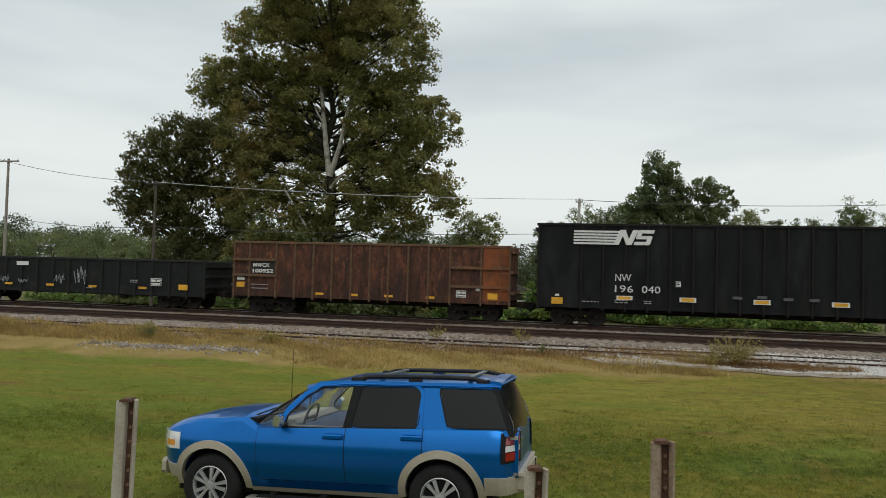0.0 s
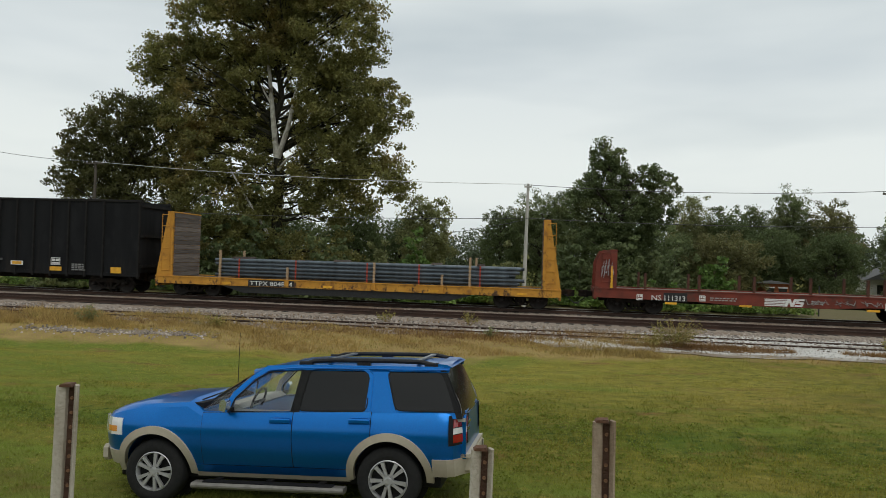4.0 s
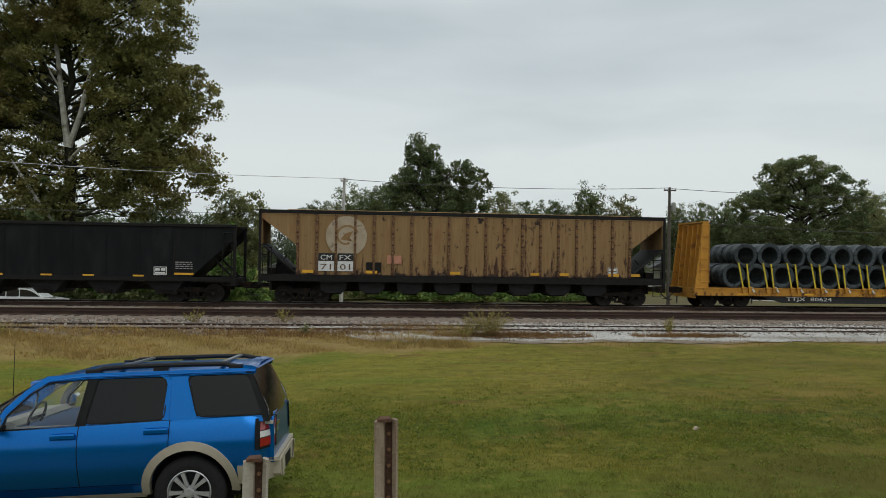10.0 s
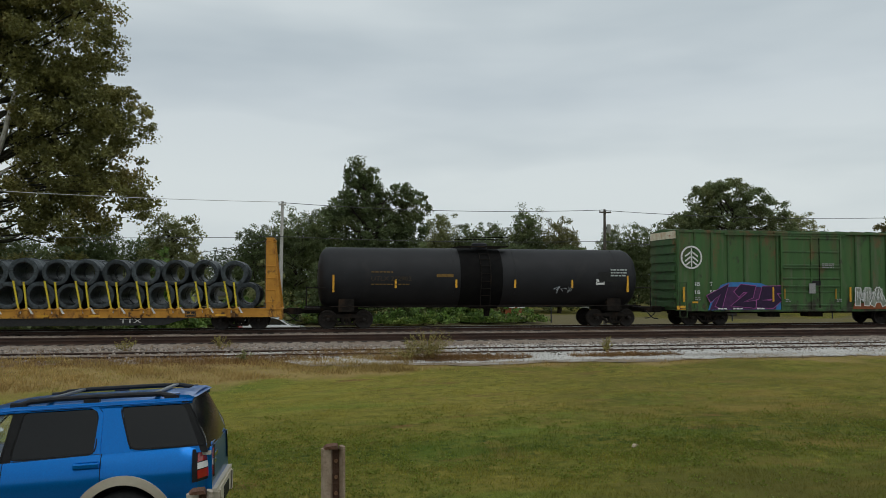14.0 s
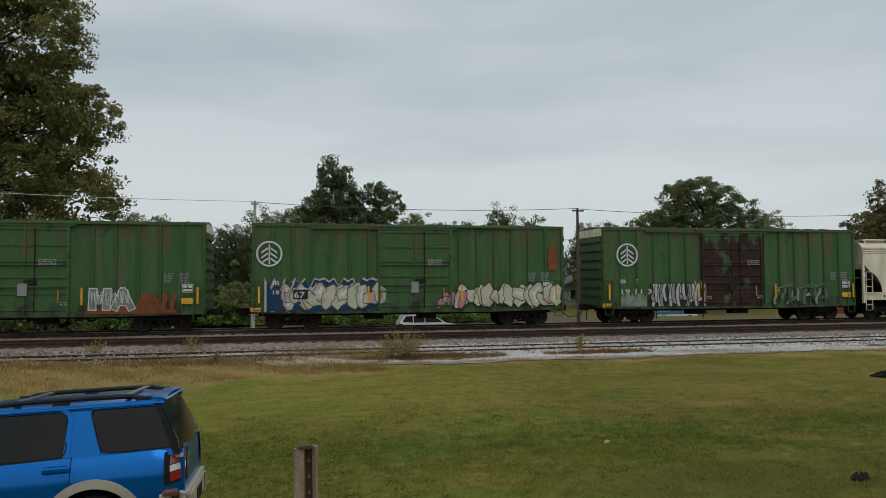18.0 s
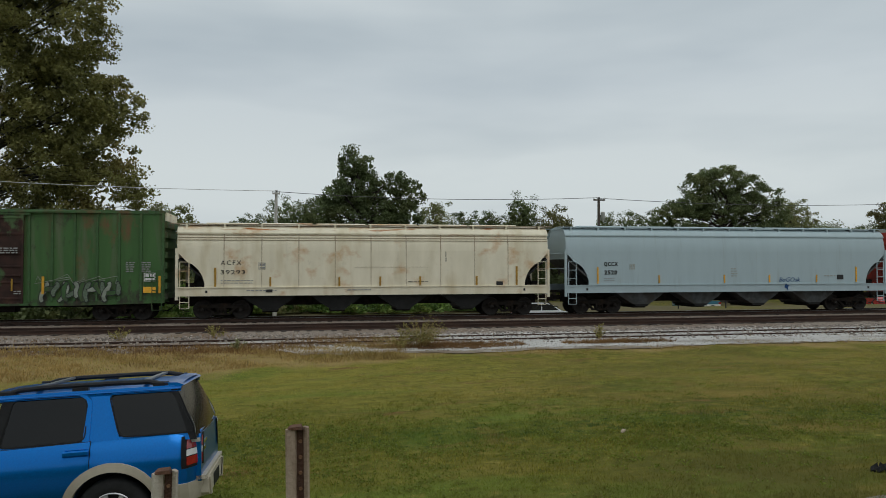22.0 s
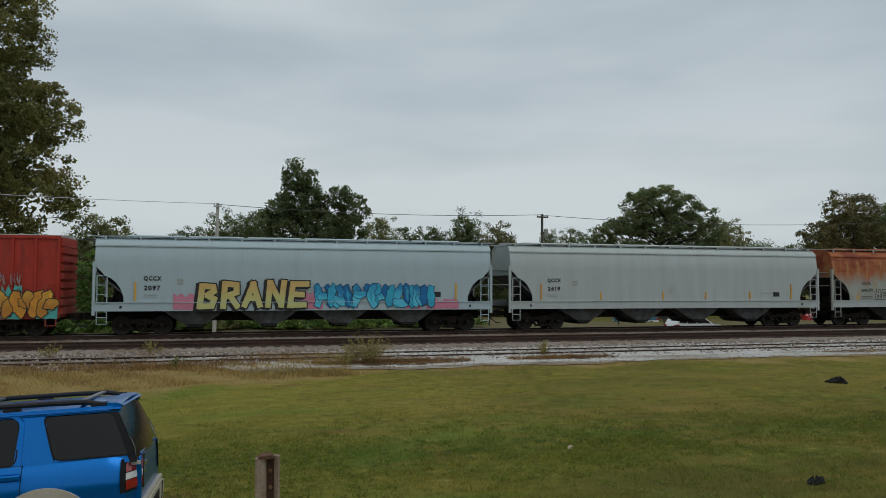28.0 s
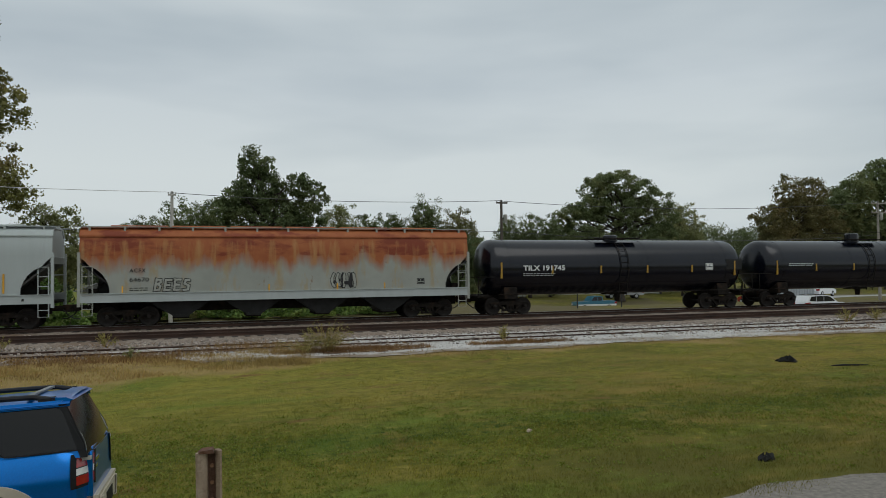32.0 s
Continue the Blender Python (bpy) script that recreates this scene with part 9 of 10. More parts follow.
bpy.context.view_layer.update()
cut_mesh = bpy.data.meshes.new_from_object(shell.evaluated_get(bpy.context.evaluated_depsgraph_get()))
shell.modifiers.clear()
shell.data = cut_mesh
cut_mesh.materials.clear()
cut_mesh.materials.append(BLUE)
bpy.data.objects.remove(cutter)
shell.parent = suv
for p in cut_mesh.polygons:
    p.use_smooth = True
cut_mesh.set_sharp_from_angle(angle=radians(32))
body = shell


def arch_low(cx):
    return lambda x: 0.40 + math.sqrt(max(0.0, 0.455 ** 2 - (x - cx) ** 2)) if abs(x - cx) < 0.455 else 0.47


def both(name, b, mat, parent, label="", smooth=False):
    part(name, b, mat, parent, label, smooth)
    return part(name, mirrored(b), mat, parent, label, smooth)


# doors with dark gaps round them
low_rear = arch_low(2.915)
door_front = [0.62 + (1.7475 - 0.62) * k / 12 for k in range(13)]
door_rear = [1.7575 + (2.70 - 1.7575) * k / 14 for k in range(15)]
for xs_, low in ((door_front, lambda x: 0.48), (door_rear, lambda x: max(0.48, low_rear(x) + 0.012))):
    wide = [xs_[0] - 0.006] + xs_[1:-1] + [xs_[-1] + 0.006]
    both("door_gap", skin(lambda x: low(x) - 0.007, lambda x: belt(x) - 0.004, wide, 10, 0.003, 0.01), BLACK_TRIM, body)
    for s in (0, 1):
        d = skin(low, lambda x: belt(x) - 0.008, xs_, 12, 0.007, 0.02)
        d = d if s == 0 else mirrored(d)
        door = part("door", d, BLUE, suv, smooth=True)
        hx = xs_[-1] - (0.26 if xs_ is door_front else 0.25)
        z = 1.03 + 0.02 * (hx - 1.3)
        h = Build().box(hx, flank(hx, z) - 0.055, z - 0.03, hx + 0.25, flank(hx, z) - 0.02, z + 0.03, 0.014)
        h.box(hx, flank(hx, z) - 0.04, z - 0.022, hx + 0.03, flank(hx, z), z + 0.022).box(hx + 0.21, flank(hx, z) - 0.04, z - 0.022, hx + 0.24, flank(hx, z), z + 0.022)
        part("handle", h if s == 0 else mirrored(h), BLUE, door)
        c = Build().box(hx + 0.02, flank(hx, z) - 0.012, z - 0.036, hx + 0.23, flank(hx, z) + 0.01, z + 0.036)
        part("handle_recess", c if s == 0 else mirrored(c), BLUE, door)
both("sill_panel", skin(lambda x: 0.375, lambda x: 0.472, [0.5 + 1.92 * k / 8 for k in range(9)], 3, 0.006, 0.05), BLUE, suv)
both("sill_trim", skin(lambda x: 0.315, lambda x: 0.372, [0.5 + 1.92 * k / 8 for k in range(9)], 2, 0.0, 0.05), TAN_TRIM, suv, "beige sill trim")

# greenhouse: pillars, glass, roof
WIN_F = [(0.945, 1.125), (0.995, 1.27), (1.215, 1.50), (1.38, 1.615), (1.79, 1.645), (1.705, 1.125)]
WIN_R = [(1.80, 1.155), (1.885, 1.655), (2.56, 1.665), (2.625, 1.61), (2.635, 1.215), (2.60, 1.165)]
WIN_Q = [(2.99, 1.185), (2.87, 1.625), (2.90, 1.655), (3.47, 1.655), (3.52, 1.62), (3.735, 1.20), (3.715, 1.185)]


def rounded(pts, radius):
    """An outline with its corners rounded off."""
    out, n = [], len(pts)
    for i in range(n):
        a, p, c = (Vector((*pts[(i + k) % n], 0)) for k in (-1, 0, 1))
        u, v = p + (a - p).normalized() * min(radius, (a - p).length * 0.45), p + (c - p).normalized() * min(radius, (c - p).length * 0.45)
        for k in range(5):
            f = k / 4
            q = u * (1 - f) ** 2 + p * 2 * f * (1 - f) + v * f ** 2
            out.append((q.x, q.y))
    return out


def grown(pts, d):
    """An outline moved outwards by d."""
    out, n = [], len(pts)
    area = sum(pts[i][0] * pts[(i + 1) % n][1] - pts[(i + 1) % n][0] * pts[i][1] for i in range(n))
    for i in range(n):
        a, c = pts[i - 1], pts[(i + 1) % n]
        k = math.hypot(c[0] - a[0], c[1] - a[1]) or 1.0
        s = d * (1 if area > 0 else -1) / k
        out.append((pts[i][0] + (c[1] - a[1]) * s, pts[i][1] - (c[0] - a[0]) * s))
    return out


for pts, mat in ((WIN_F, GLASS), (WIN_R, TINT), (WIN_Q, TINT)):
    pts = rounded(pts, 0.035 if mat is GLASS else 0.075)
    pane = both("window", on_side(pts, 0.012, 0.006), mat, suv, "dark tinted window" if mat is TINT else "clear side window")
    pane.visible_shadow = mat is TINT
    rim = Build()
    n = len(pts)
    wide = grown(pts, 0.015)
    for i in range(n):
        p, q, o = pts[i], pts[(i + 1) % n], [wide[i], wide[(i + 1) % n]]
        rim.add(on_side([p, q, o[1], o[0]], 0.0, 0.02).v, on_side([p, q, o[1], o[0]], 0.0, 0.02).f)
    both("window_seal", rim, BLACK_TRIM, suv, "black window seal")
PILLARS = [([(0.90, 1.10), (0.945, 1.10), (0.975, 1.27), (1.195, 1.52), (1.37, 1.64), (1.82, 1.67), (1.82, 1.725), (1.34, 1.705), (1.15, 1.555), (0.955, 1.355), (0.895, 1.24), (0.86, 1.10)], BLUE),
           ([(1.70, 1.10), (1.81, 1.10), (1.90, 1.69), (1.79, 1.69)], BLACK_TRIM),
           ([(2.665, 1.10), (3.0, 1.10), (2.875, 1.62), (2.89, 1.70), (2.60, 1.70), (2.68, 1.62)], BLUE),
           ([(1.80, 1.655), (3.47, 1.655), (3.53, 1.725), (1.80, 1.725)], BLUE),
           ([(3.71, 1.10), (3.775, 1.10), (3.745, 1.25), (3.55, 1.70), (3.48, 1.70), (3.53, 1.61)], BLACK_TRIM)]
for pts, mat in PILLARS:
    both("pillar", on_side(pts, 0.0, 0.05), mat, suv)
    both("pillar_trim", on_side(pts, 0.055, 0.01), CABIN, suv)
both("door_frame", on_side([(2.615, 1.12), (2.685, 1.12), (2.69, 1.60), (2.60, 1.70), (1.90, 1.695), (1.895, 1.672), (2.55, 1.675), (2.625, 1.62), (2.645, 1.56)], -0.004, 0.03), BLUE, suv)
both("beltline_panel", on_side([(0.62, 1.08), (3.77, 1.10), (3.76, 1.185), (2.96, 1.18), (2.63, 1.165), (1.80, 1.15), (1.70, 1.12), (0.88, 1.115)], 0.012, 0.04), BLUE, suv)


def roof_grid(x0, x1, n, e0, e1, lift, mat, name):
    b = Build()
    ys = [0.0, 0.03, 0.10, 0.25, 0.5, 0.75, 1.0]
    cols = ys + [2 - y for y in reversed(ys[:-1])]
    k = len(cols)
    for layer in (0, 1):
        for i in range(n + 1):
            x = x0 + (x1 - x0) * i / n
            f = smooth01(0, 0.22, (x - x0) / (x1 - x0)) * (1 - 0.25 * smooth01(0.8, 1.0, (x - x0) / (x1 - x0)))
            for c in cols:
                u = min(c, 2 - c)
                z = e0 + (e1 - e0) * smooth01(0, 0.25, (x - x0) / (x1 - x0)) + lift * f * (1 - (1 - u) ** 2.6) - 0.03 * (1 - min(1, u / 0.1)) ** 2
                y = glass_in(1.70) - 0.02 + (W / 2 - glass_in(1.70) + 0.02) * c
                b.v.append((x, y, z - 0.03 * layer))
    for layer in (0, 1):
        o = layer * (n + 1) * k
        for i in range(n):
            for j in range(k - 1):
                b.f.append((o + i * k + j, o + i * k + j + 1, o + (i + 1) * k + j + 1, o + (i + 1) * k + j))
    return part(name, b, mat, suv, smooth=True)


roof_grid(1.17, 3.60, 16, 1.655, 1.715, 0.06, BLUE, "roof")
part("rear_spoiler", Build().prism([(3.42, 1.765), (3.56, 1.755), (3.63, 1.72), (3.57, 1.705), (3.42, 1.71)], 0.27, W - 0.27), BLUE, suv, smooth=True)


def sheet_between(lower, upper, n, name, mat, bow, label=""):
    """Curved glass between a lower and an upper edge across the car."""
    b = Build()
    for k in range(n + 1):
        c = k / n
        arcv = 1 - (2 * c - 1) ** 2
        y0, y1 = lower[1] + (W - 2 * lower[1]) * c, upper[1] + (W - 2 * upper[1]) * c
        for j in range(5):
            u = j / 4
            b.v.append((lower[0] + (upper[0] - lower[0]) * u + bow * arcv, y0 + (y1 - y0) * u, lower[2] + (upper[2] - lower[2]) * u + 0.03 * math.sin(u * math.pi) + 0.03 * arcv * u))
    for k in range(n):
        for j in range(4):
            b.f.append((k * 5 + j, k * 5 + j + 1, (k + 1) * 5 + j + 1, (k + 1) * 5 + j))
    return part(name, b, mat, suv, label, True)


sheet_between((0.54, 0.12, 1.13), (1.24, 0.27, 1.605), 10, "windshield", GLASS, -0.14).visible_shadow = False
both("windshield_corner", on_side([(0.60, 1.13), (0.90, 1.11), (0.895, 1.24), (0.955, 1.355), (1.15, 1.555), (1.22, 1.60), (0.92, 1.38), (0.72, 1.24)], 0.014, 0.006), GLASS, suv, "wrapped edge of the windscreen").visible_shadow = False
sheet_between((3.775, 0.10, 1.12), (3.555, 0.25, 1.70), 10, "rear_window", REAR_TINT, 0.03, "dark tinted rear window")
part("tailgate", Build().box(3.73, 0.2, 0.62, 3.802, W - 0.2, 1.13, 0.03), BLUE, suv)
part("cowl", Build().box(0.36, 0.18, 1.10, 0.56, W - 0.18, 1.20), BLACK_TRIM, suv)
for y0 in (0.35, 0.95):
    part("wiper", Build().pipe([(0.44, y0, 1.21), (0.56, y0 + 0.28, 1.27), (0.60, y0 + 0.5, 1.30)], 0.009), BLACK_TRIM, suv)

# roof rack: two rails on feet and two cross bars
for y in (0.30, W - 0.30):
    rail = Build().pipe([(1.78, y, 1.725), (1.93, y, 1.775), (2.2, y, 1.79), (2.9, y, 1.79), (3.25, y, 1.782), (3.44, y, 1.735)], 0.031, 8)
    r = part("rack_rail", rail, RACK, suv, "dark grey roof rail")
    for x in (1.82, 2.55, 3.38):
        part("rail_foot", Build().box(x - 0.08, y - 0.03, 1.71, x + 0.08, y + 0.03, 1.775, 0.015), RACK, r)
for x in (2.1, 3.2):
    part("cross_bar", Build().box(x - 0.03, 0.30, 1.782, x + 0.03, W - 0.30, 1.805, 0.008), BAR_GREY, suv, "silver-grey roof cross bar")

# beige arch trim, bumpers, step
for cx, a0, a1 in ((0.0, -6, 186), (2.915, -6, 186)):
    o = [(u, 0.40 + (v - 0.40) * 1.02) for u, v in arc(cx, 0.40, 0.52, a0, a1, 28)]
    i = [(u, 0.40 + (v - 0.40) * 1.0) for u, v in arc(cx, 0.40, 0.437, a0, a1, 28)]
    b = Build()
    for k in range(28):
        q = [o[k], o[k + 1], i[k + 1], i[k]]
        V = [(x, flank(x, z) - 0.028, z) for x, z in q] + [(x, flank(x, z) + 0.05, z) for x, z in q]
        b.add(V, [(0, 1, 2, 3), (7, 6, 5, 4), (0, 4, 5, 1), (1, 5, 6, 2), (2, 6, 7, 3), (3, 7, 4, 0)])
    both("arch_trim", b, TAN_TRIM, suv, "beige wheel arch trim")
    well = Build().turn([(0.34, 0.45), (0.36, 0.45), (0.36, 0.02)], "y", 28, (cx, 0, 0.40))
    both("wheel_well", well, BLACK_TRIM, suv)


def bumper(xs_, z0, z1, off, name, mat):
    b = skin(lambda x: z0, lambda x: z1, xs_, 4, off, 0.08)
    return both(name, b, mat, suv)


bumper([-0.835, -0.80, -0.75, -0.68, -0.58, -0.46], 0.43, 0.61, 0.014, "front_bumper_corner", TAN_TRIM)
part("front_bumper", Build().box(-0.885, 0.36, 0.42, -0.82, W - 0.36, 0.62, 0.04), TAN_TRIM, suv)
bumper([3.43, 3.52, 3.60, 3.68, 3.76, 3.82, 3.88], 0.43, 0.64, 0.024, "rear_bumper_corner", TAN_TRIM)
part("rear_bumper", Build().box(3.78, 0.3, 0.45, 3.865, W - 0.3, 0.65, 0.03), TAN_TRIM, suv)
part("bumper_step", Build().box(3.72, 0.2, 0.645, 3.85, W - 0.2, 0.685), TAN_TRIM, suv)
for y in (-0.02, W - 0.14):
    st = part("running_board", Build().box(0.52, y - 0.02, 0.215, 2.40, y + 0.16, 0.285, 0.025), STEP_SILVER, suv, "silver running board")
    part("step_tread", Build().box(0.65, y + 0.01, 0.286, 2.26, y + 0.15, 0.296), BLACK_TRIM, st)
    for x in (0.8, 1.45, 2.1):
        part("step_bracket", Build().box(x - 0.04, y + 0.12, 0.25, x + 0.04, y + 0.22, 0.31) if y < 1 else Build().box(x - 0.04, y - 0.06, 0.25, x + 0.04, y + 0.04, 0.31), BLACK_TRIM, st)

# plain black block for floor and chassis, added to give the shade beneath the car
part("underbody", Build().box(-0.55, 0.26, 0.27, 3.5, W - 0.26, 0.50, 0.02), BLACK_TRIM, suv)
# lamps, grille, mirrors, aerial
HL = [-0.84, -0.78, -0.70, -0.60, -0.50, -0.43]
for s in (0, 1):
    b = skin(lambda x: 0.80 + 0.02 * (x + 0.84), lambda x: 1.01, HL, 4, 0.012, 0.05)
    lamp = part("headlight", b if s == 0 else mirrored(b), LAMP_CLEAR, suv, "clear headlight with amber corner")
    b = skin(lambda x: 0.845, lambda x: 0.915, [-0.66, -0.58, -0.50], 2, 0.017, 0.02)
    part("indicator", b if s == 0 else mirrored(b), LAMP_AMBER, lamp)
    TL = [3.625, 3.68, 3.73, 3.775, 3.815]
    b = skin(lambda x: 0.80, lambda x: 1.135, TL, 6, 0.008, 0.05)
    back = part("taillight", b if s == 0 else mirrored(b), BLACK_TRIM, suv, "red and white taillight in a dark housing")
    for z0, z1, mt in ((1.005, 1.105, LAMP_RED), (0.93, 0.995, LAMP_CLEAR), (0.83, 0.92, LAMP_RED)):
        b = skin(lambda x: z0, lambda x: z1, [3.675, 3.72, 3.765, 3.808], 2, 0.016, 0.03)
        part("lens", b if s == 0 else mirrored(b), mt, back)
part("grille", Build().box(-0.90, 0.5, 0.72, -0.85, W - 0.5, 0.98, 0.02), CHROME, suv)
for k in range(3):
    part("grille_slot", Build().box(-0.915, 0.56, 0.75 + k * 0.075, -0.89, W - 0.56, 0.79 + k * 0.075), BLACK_TRIM, suv)
for s in (0, 1):
    b = Build().prism([(0.925, 1.155), (0.995, 1.145), (1.01, 1.25), (0.985, 1.29), (0.94, 1.28), (0.915, 1.225)], -0.17, -0.045)
    b2 = Build().box(0.91, -0.06, 1.13, 0.985, 0.10, 1.17)
    mr = part("door_mirror", b if s == 0 else mirrored(b), CHROME, suv, "chrome-capped door mirror", True)
    part("mirror_arm", b2 if s == 0 else mirrored(b2), BLACK_TRIM, mr)
part("aerial", Build().rod((0.30, W - 0.16, 1.08), (0.32, W - 0.16, 2.0), 0.006, 5, 0.003), BLACK_TRIM, suv)
part("tow_plate", Build().box(3.86, 0.7, 0.46, 3.872, 1.17, 0.6), BLACK_TRIM, suv)
for k, (z, w) in enumerate(((1.0, 0.35), (0.93, 0.22))):
    part("badge", Build().box(3.80, 0.3, z, 3.81, 0.3 + w, z + 0.035), CHROME, suv)

# wheels
for x, name in ((0.0, "front"), (2.915, "rear")):
    for s in (0, 1):
        y = 0.03 if s == 0 else W - 0.03
        d = 1 if s == 0 else -1
        turned = 18 if x == 0 else 40
        tyre = Build().turn([(0.012, 0.232), (0.0, 0.26), (-0.004, 0.30), (0.005, 0.345), (0.03, 0.372), (0.06, 0.38), (0.19, 0.38), (0.22, 0.37), (0.24, 0.33), (0.24, 0.23)], "y", 40, caps=False)
        wheel = part("wheel", Build().turn([(0.08, 0.225), (0.07, 0.225), (0.07, 0.10), (0.09, 0.02)], "y", 28), BLACK_TRIM, suv, at=pose(x, y, 0.38, 0, turned, 0 if s == 0 else 180))
        part("tyre", tyre, TYRE, wheel, smooth=True)
        part("rim", Build().turn([(0.010, 0.236), (0.004, 0.226), (0.03, 0.212), (0.08, 0.21), (0.2, 0.21), (0.2, 0.236)], "y", 36, caps=False), ALLOY, wheel, smooth=True)
        for k in range(5):
            a = 72 * k
            for da in (-13, 13):
                sp = Build().prism([(-0.017, 0.045), (0.017, 0.045), (0.018, 0.130), (0.024, 0.216), (-0.024, 0.216), (-0.018, 0.130)], 0.008, 0.04)
                part("spoke", sp, ALLOY, wheel, at=pose(0, 0, 0, 0, a + da, 0))
        part("hub_cap", Build().turn([(0.005, 0.012), (0.004, 0.03), (0.01, 0.058), (0.04, 0.07)], "y", 18), ALLOY, wheel)
        for k in range(5):
            a = radians(72 * k)
            part("wheel_nut", Build().turn([(0.008, 0.011), (0.03, 0.011)], "y", 6, (0.062 * math.cos(a), 0, 0.062 * math.sin(a))), CHROME, wheel)

# cabin
both("door_trim", Build().box(0.85, 0.135, 0.9, 3.6, 0.15, 1.14), CABIN, suv)
part("cabin_floor", Build().box(0.8, 0.14, 1.06, 3.8, W - 0.14, 1.095), CABIN, suv)
part("dashboard", Build().prism([(0.72, 1.06), (1.02, 1.06), (1.05, 1.14), (0.98, 1.19), (0.75, 1.17)], 0.2, W - 0.2), CABIN, suv)
ring = Build()
for k in range(18):
    a, c = 2 * math.pi * k / 18, 2 * math.pi * (k + 1) / 18
    ring.rod((1.12 + 0.06 * math.sin(a), 0.52 + 0.18 * math.cos(a), 1.20 + 0.165 * math.sin(a)), (1.12 + 0.06 * math.sin(c), 0.52 + 0.18 * math.cos(c), 1.20 + 0.165 * math.sin(c)), 0.016)
ring.rod((1.13, 0.36, 1.19), (1.13, 0.68, 1.19), 0.02)
part("steering_wheel", ring, BLACK_TRIM, suv)
for x in (1.72, 2.62):
    for y in (0.32, 1.05):
        st = part("seat", Build().prism([(x - 0.12, 1.0), (x + 0.06, 1.0), (x + 0.17, 1.44), (x + 0.10, 1.47), (x + 0.02, 1.44)], y, y + 0.5), SEAT if x < 2 else CABIN, suv, smooth=True)
        part("head_rest", Build().prism([(x + 0.06, 1.46), (x + 0.17, 1.46), (x + 0.20, 1.62), (x + 0.13, 1.64), (x + 0.08, 1.6)], y + 0.11, y + 0.39), SEAT if x < 2 else CABIN, st, smooth=True)
part("inside_mirror", Build().box(1.10, 0.82, 1.54, 1.13, 1.05, 1.60), BLACK_TRIM, suv)
# the cabin sits a little lower than the plan of its parts
for ob in suv.children_recursive:
    if ob.type == "MESH" and not ob.name.startswith(("aerial", "wheel", "tyre", "rim", "spoke", "hub", "door_mirror")):
        for v in ob.data.vertices:
            if v.co.z > 1.25:
                v.co.z = 1.25 + (v.co.z - 1.25) * 0.90
MOVERS = []


# ---- rusty posts on the bank, just before the camera ----
POST_RUST = material("rusted_channel_steel", (0.16, 0.075, 0.045), (0.085, 0.045, 0.03), 16, 0.85, 0.15, 0.5, 90, third=(0.24, 0.215, 0.19), third_scale=7, third_at=0.52, stretch=(1, 1, 0.35))
POST_GREY = material("grey_weathered_flange", (0.50, 0.46, 0.40), (0.32, 0.27, 0.22), 20, 0.8, 0.1, 0.4, 90, third=(0.16, 0.08, 0.05), third_scale=5, third_at=0.58, stretch=(1, 1, 0.3))

# rust toned darker than the flanges: shade of the recess, put into the colour
POST_WEB = material("shaded_rusted_web", (0.10, 0.05, 0.032), (0.05, 0.028, 0.02), 18, 0.85, 0.1, 0.5, 90)

POST_BROWN = material("brown_weathered_flange", (0.40, 0.32, 0.25), (0.24, 0.17, 0.12), 20, 0.85, 0.0, 0.4, 90, third=(0.11, 0.055, 0.035), third_scale=6, third_at=0.55, stretch=(1, 1, 0.3))
POST_HOLE = material("pale_rust_rim", (0.26, 0.15, 0.085), (0.16, 0.08, 0.045), 30, 0.85)


def fence_post(x, y, top, lean, turn, label, pale):
    """A flanged steel post with a row of bolt holes down its web."""
    z0 = gz(x, y) - 0.15
    t = thing("steel_post", label, "post", "posts on the bank", at=pose(x, y, z0, lean[0], lean[1], turn))
    h = top - z0
    part("web", Build().box(-0.004, 0.004, 0, 0.019, 0.010, h - 0.004), POST_WEB, t, "rusted web, coloured darker for its shaded recess, with a row of bolt holes")
    part("flange", Build().prism([(-0.034, -0.018), (-0.028, -0.022), (-0.006, -0.010), (-0.002, 0.008), (-0.012, 0.010), (-0.034, -0.006)], 0, h, "z"), pale, t, "weathered flange")
    part("flange", Build().prism([(0.034, -0.020), (0.029, -0.022), (0.018, -0.008), (0.016, 0.008), (0.024, 0.010), (0.034, -0.008)], 0, h + 0.004, "z"), pale, t, "weathered flange")
    hole = Build().turn([(0.001, 0.0048), (0.003, 0.006), (0.006, 0.006)], "y", 8).mesh("bolt_hole", POST_HOLE)
    for k in range(int((h - 0.1) / 0.046)):
        part("bolt_hole", hole, parent=t, at=pose(0.0075, 0, h - 0.04 - k * 0.046))
    part("rust_flake", Build().prism([(-0.03, h - 0.002), (0.015, h - 0.002), (0.01, h + 0.008), (-0.02, h + 0.006)], -0.02, 0.02), POST_RUST, t)
    return t


fence_post(3.138, -6.18, 2.640, (0, 1.0), 12, "rusty flanged steel post with pale grey edge", POST_GREY)
fence_post(4.457, -6.12, 2.516, (0, 0.6), 4, "short rusty steel post with bolt holes", POST_GREY)
fence_post(4.837, -6.05, 2.606, (0, -0.6), -3, "rusty brown steel post with bolt holes", POST_BROWN)

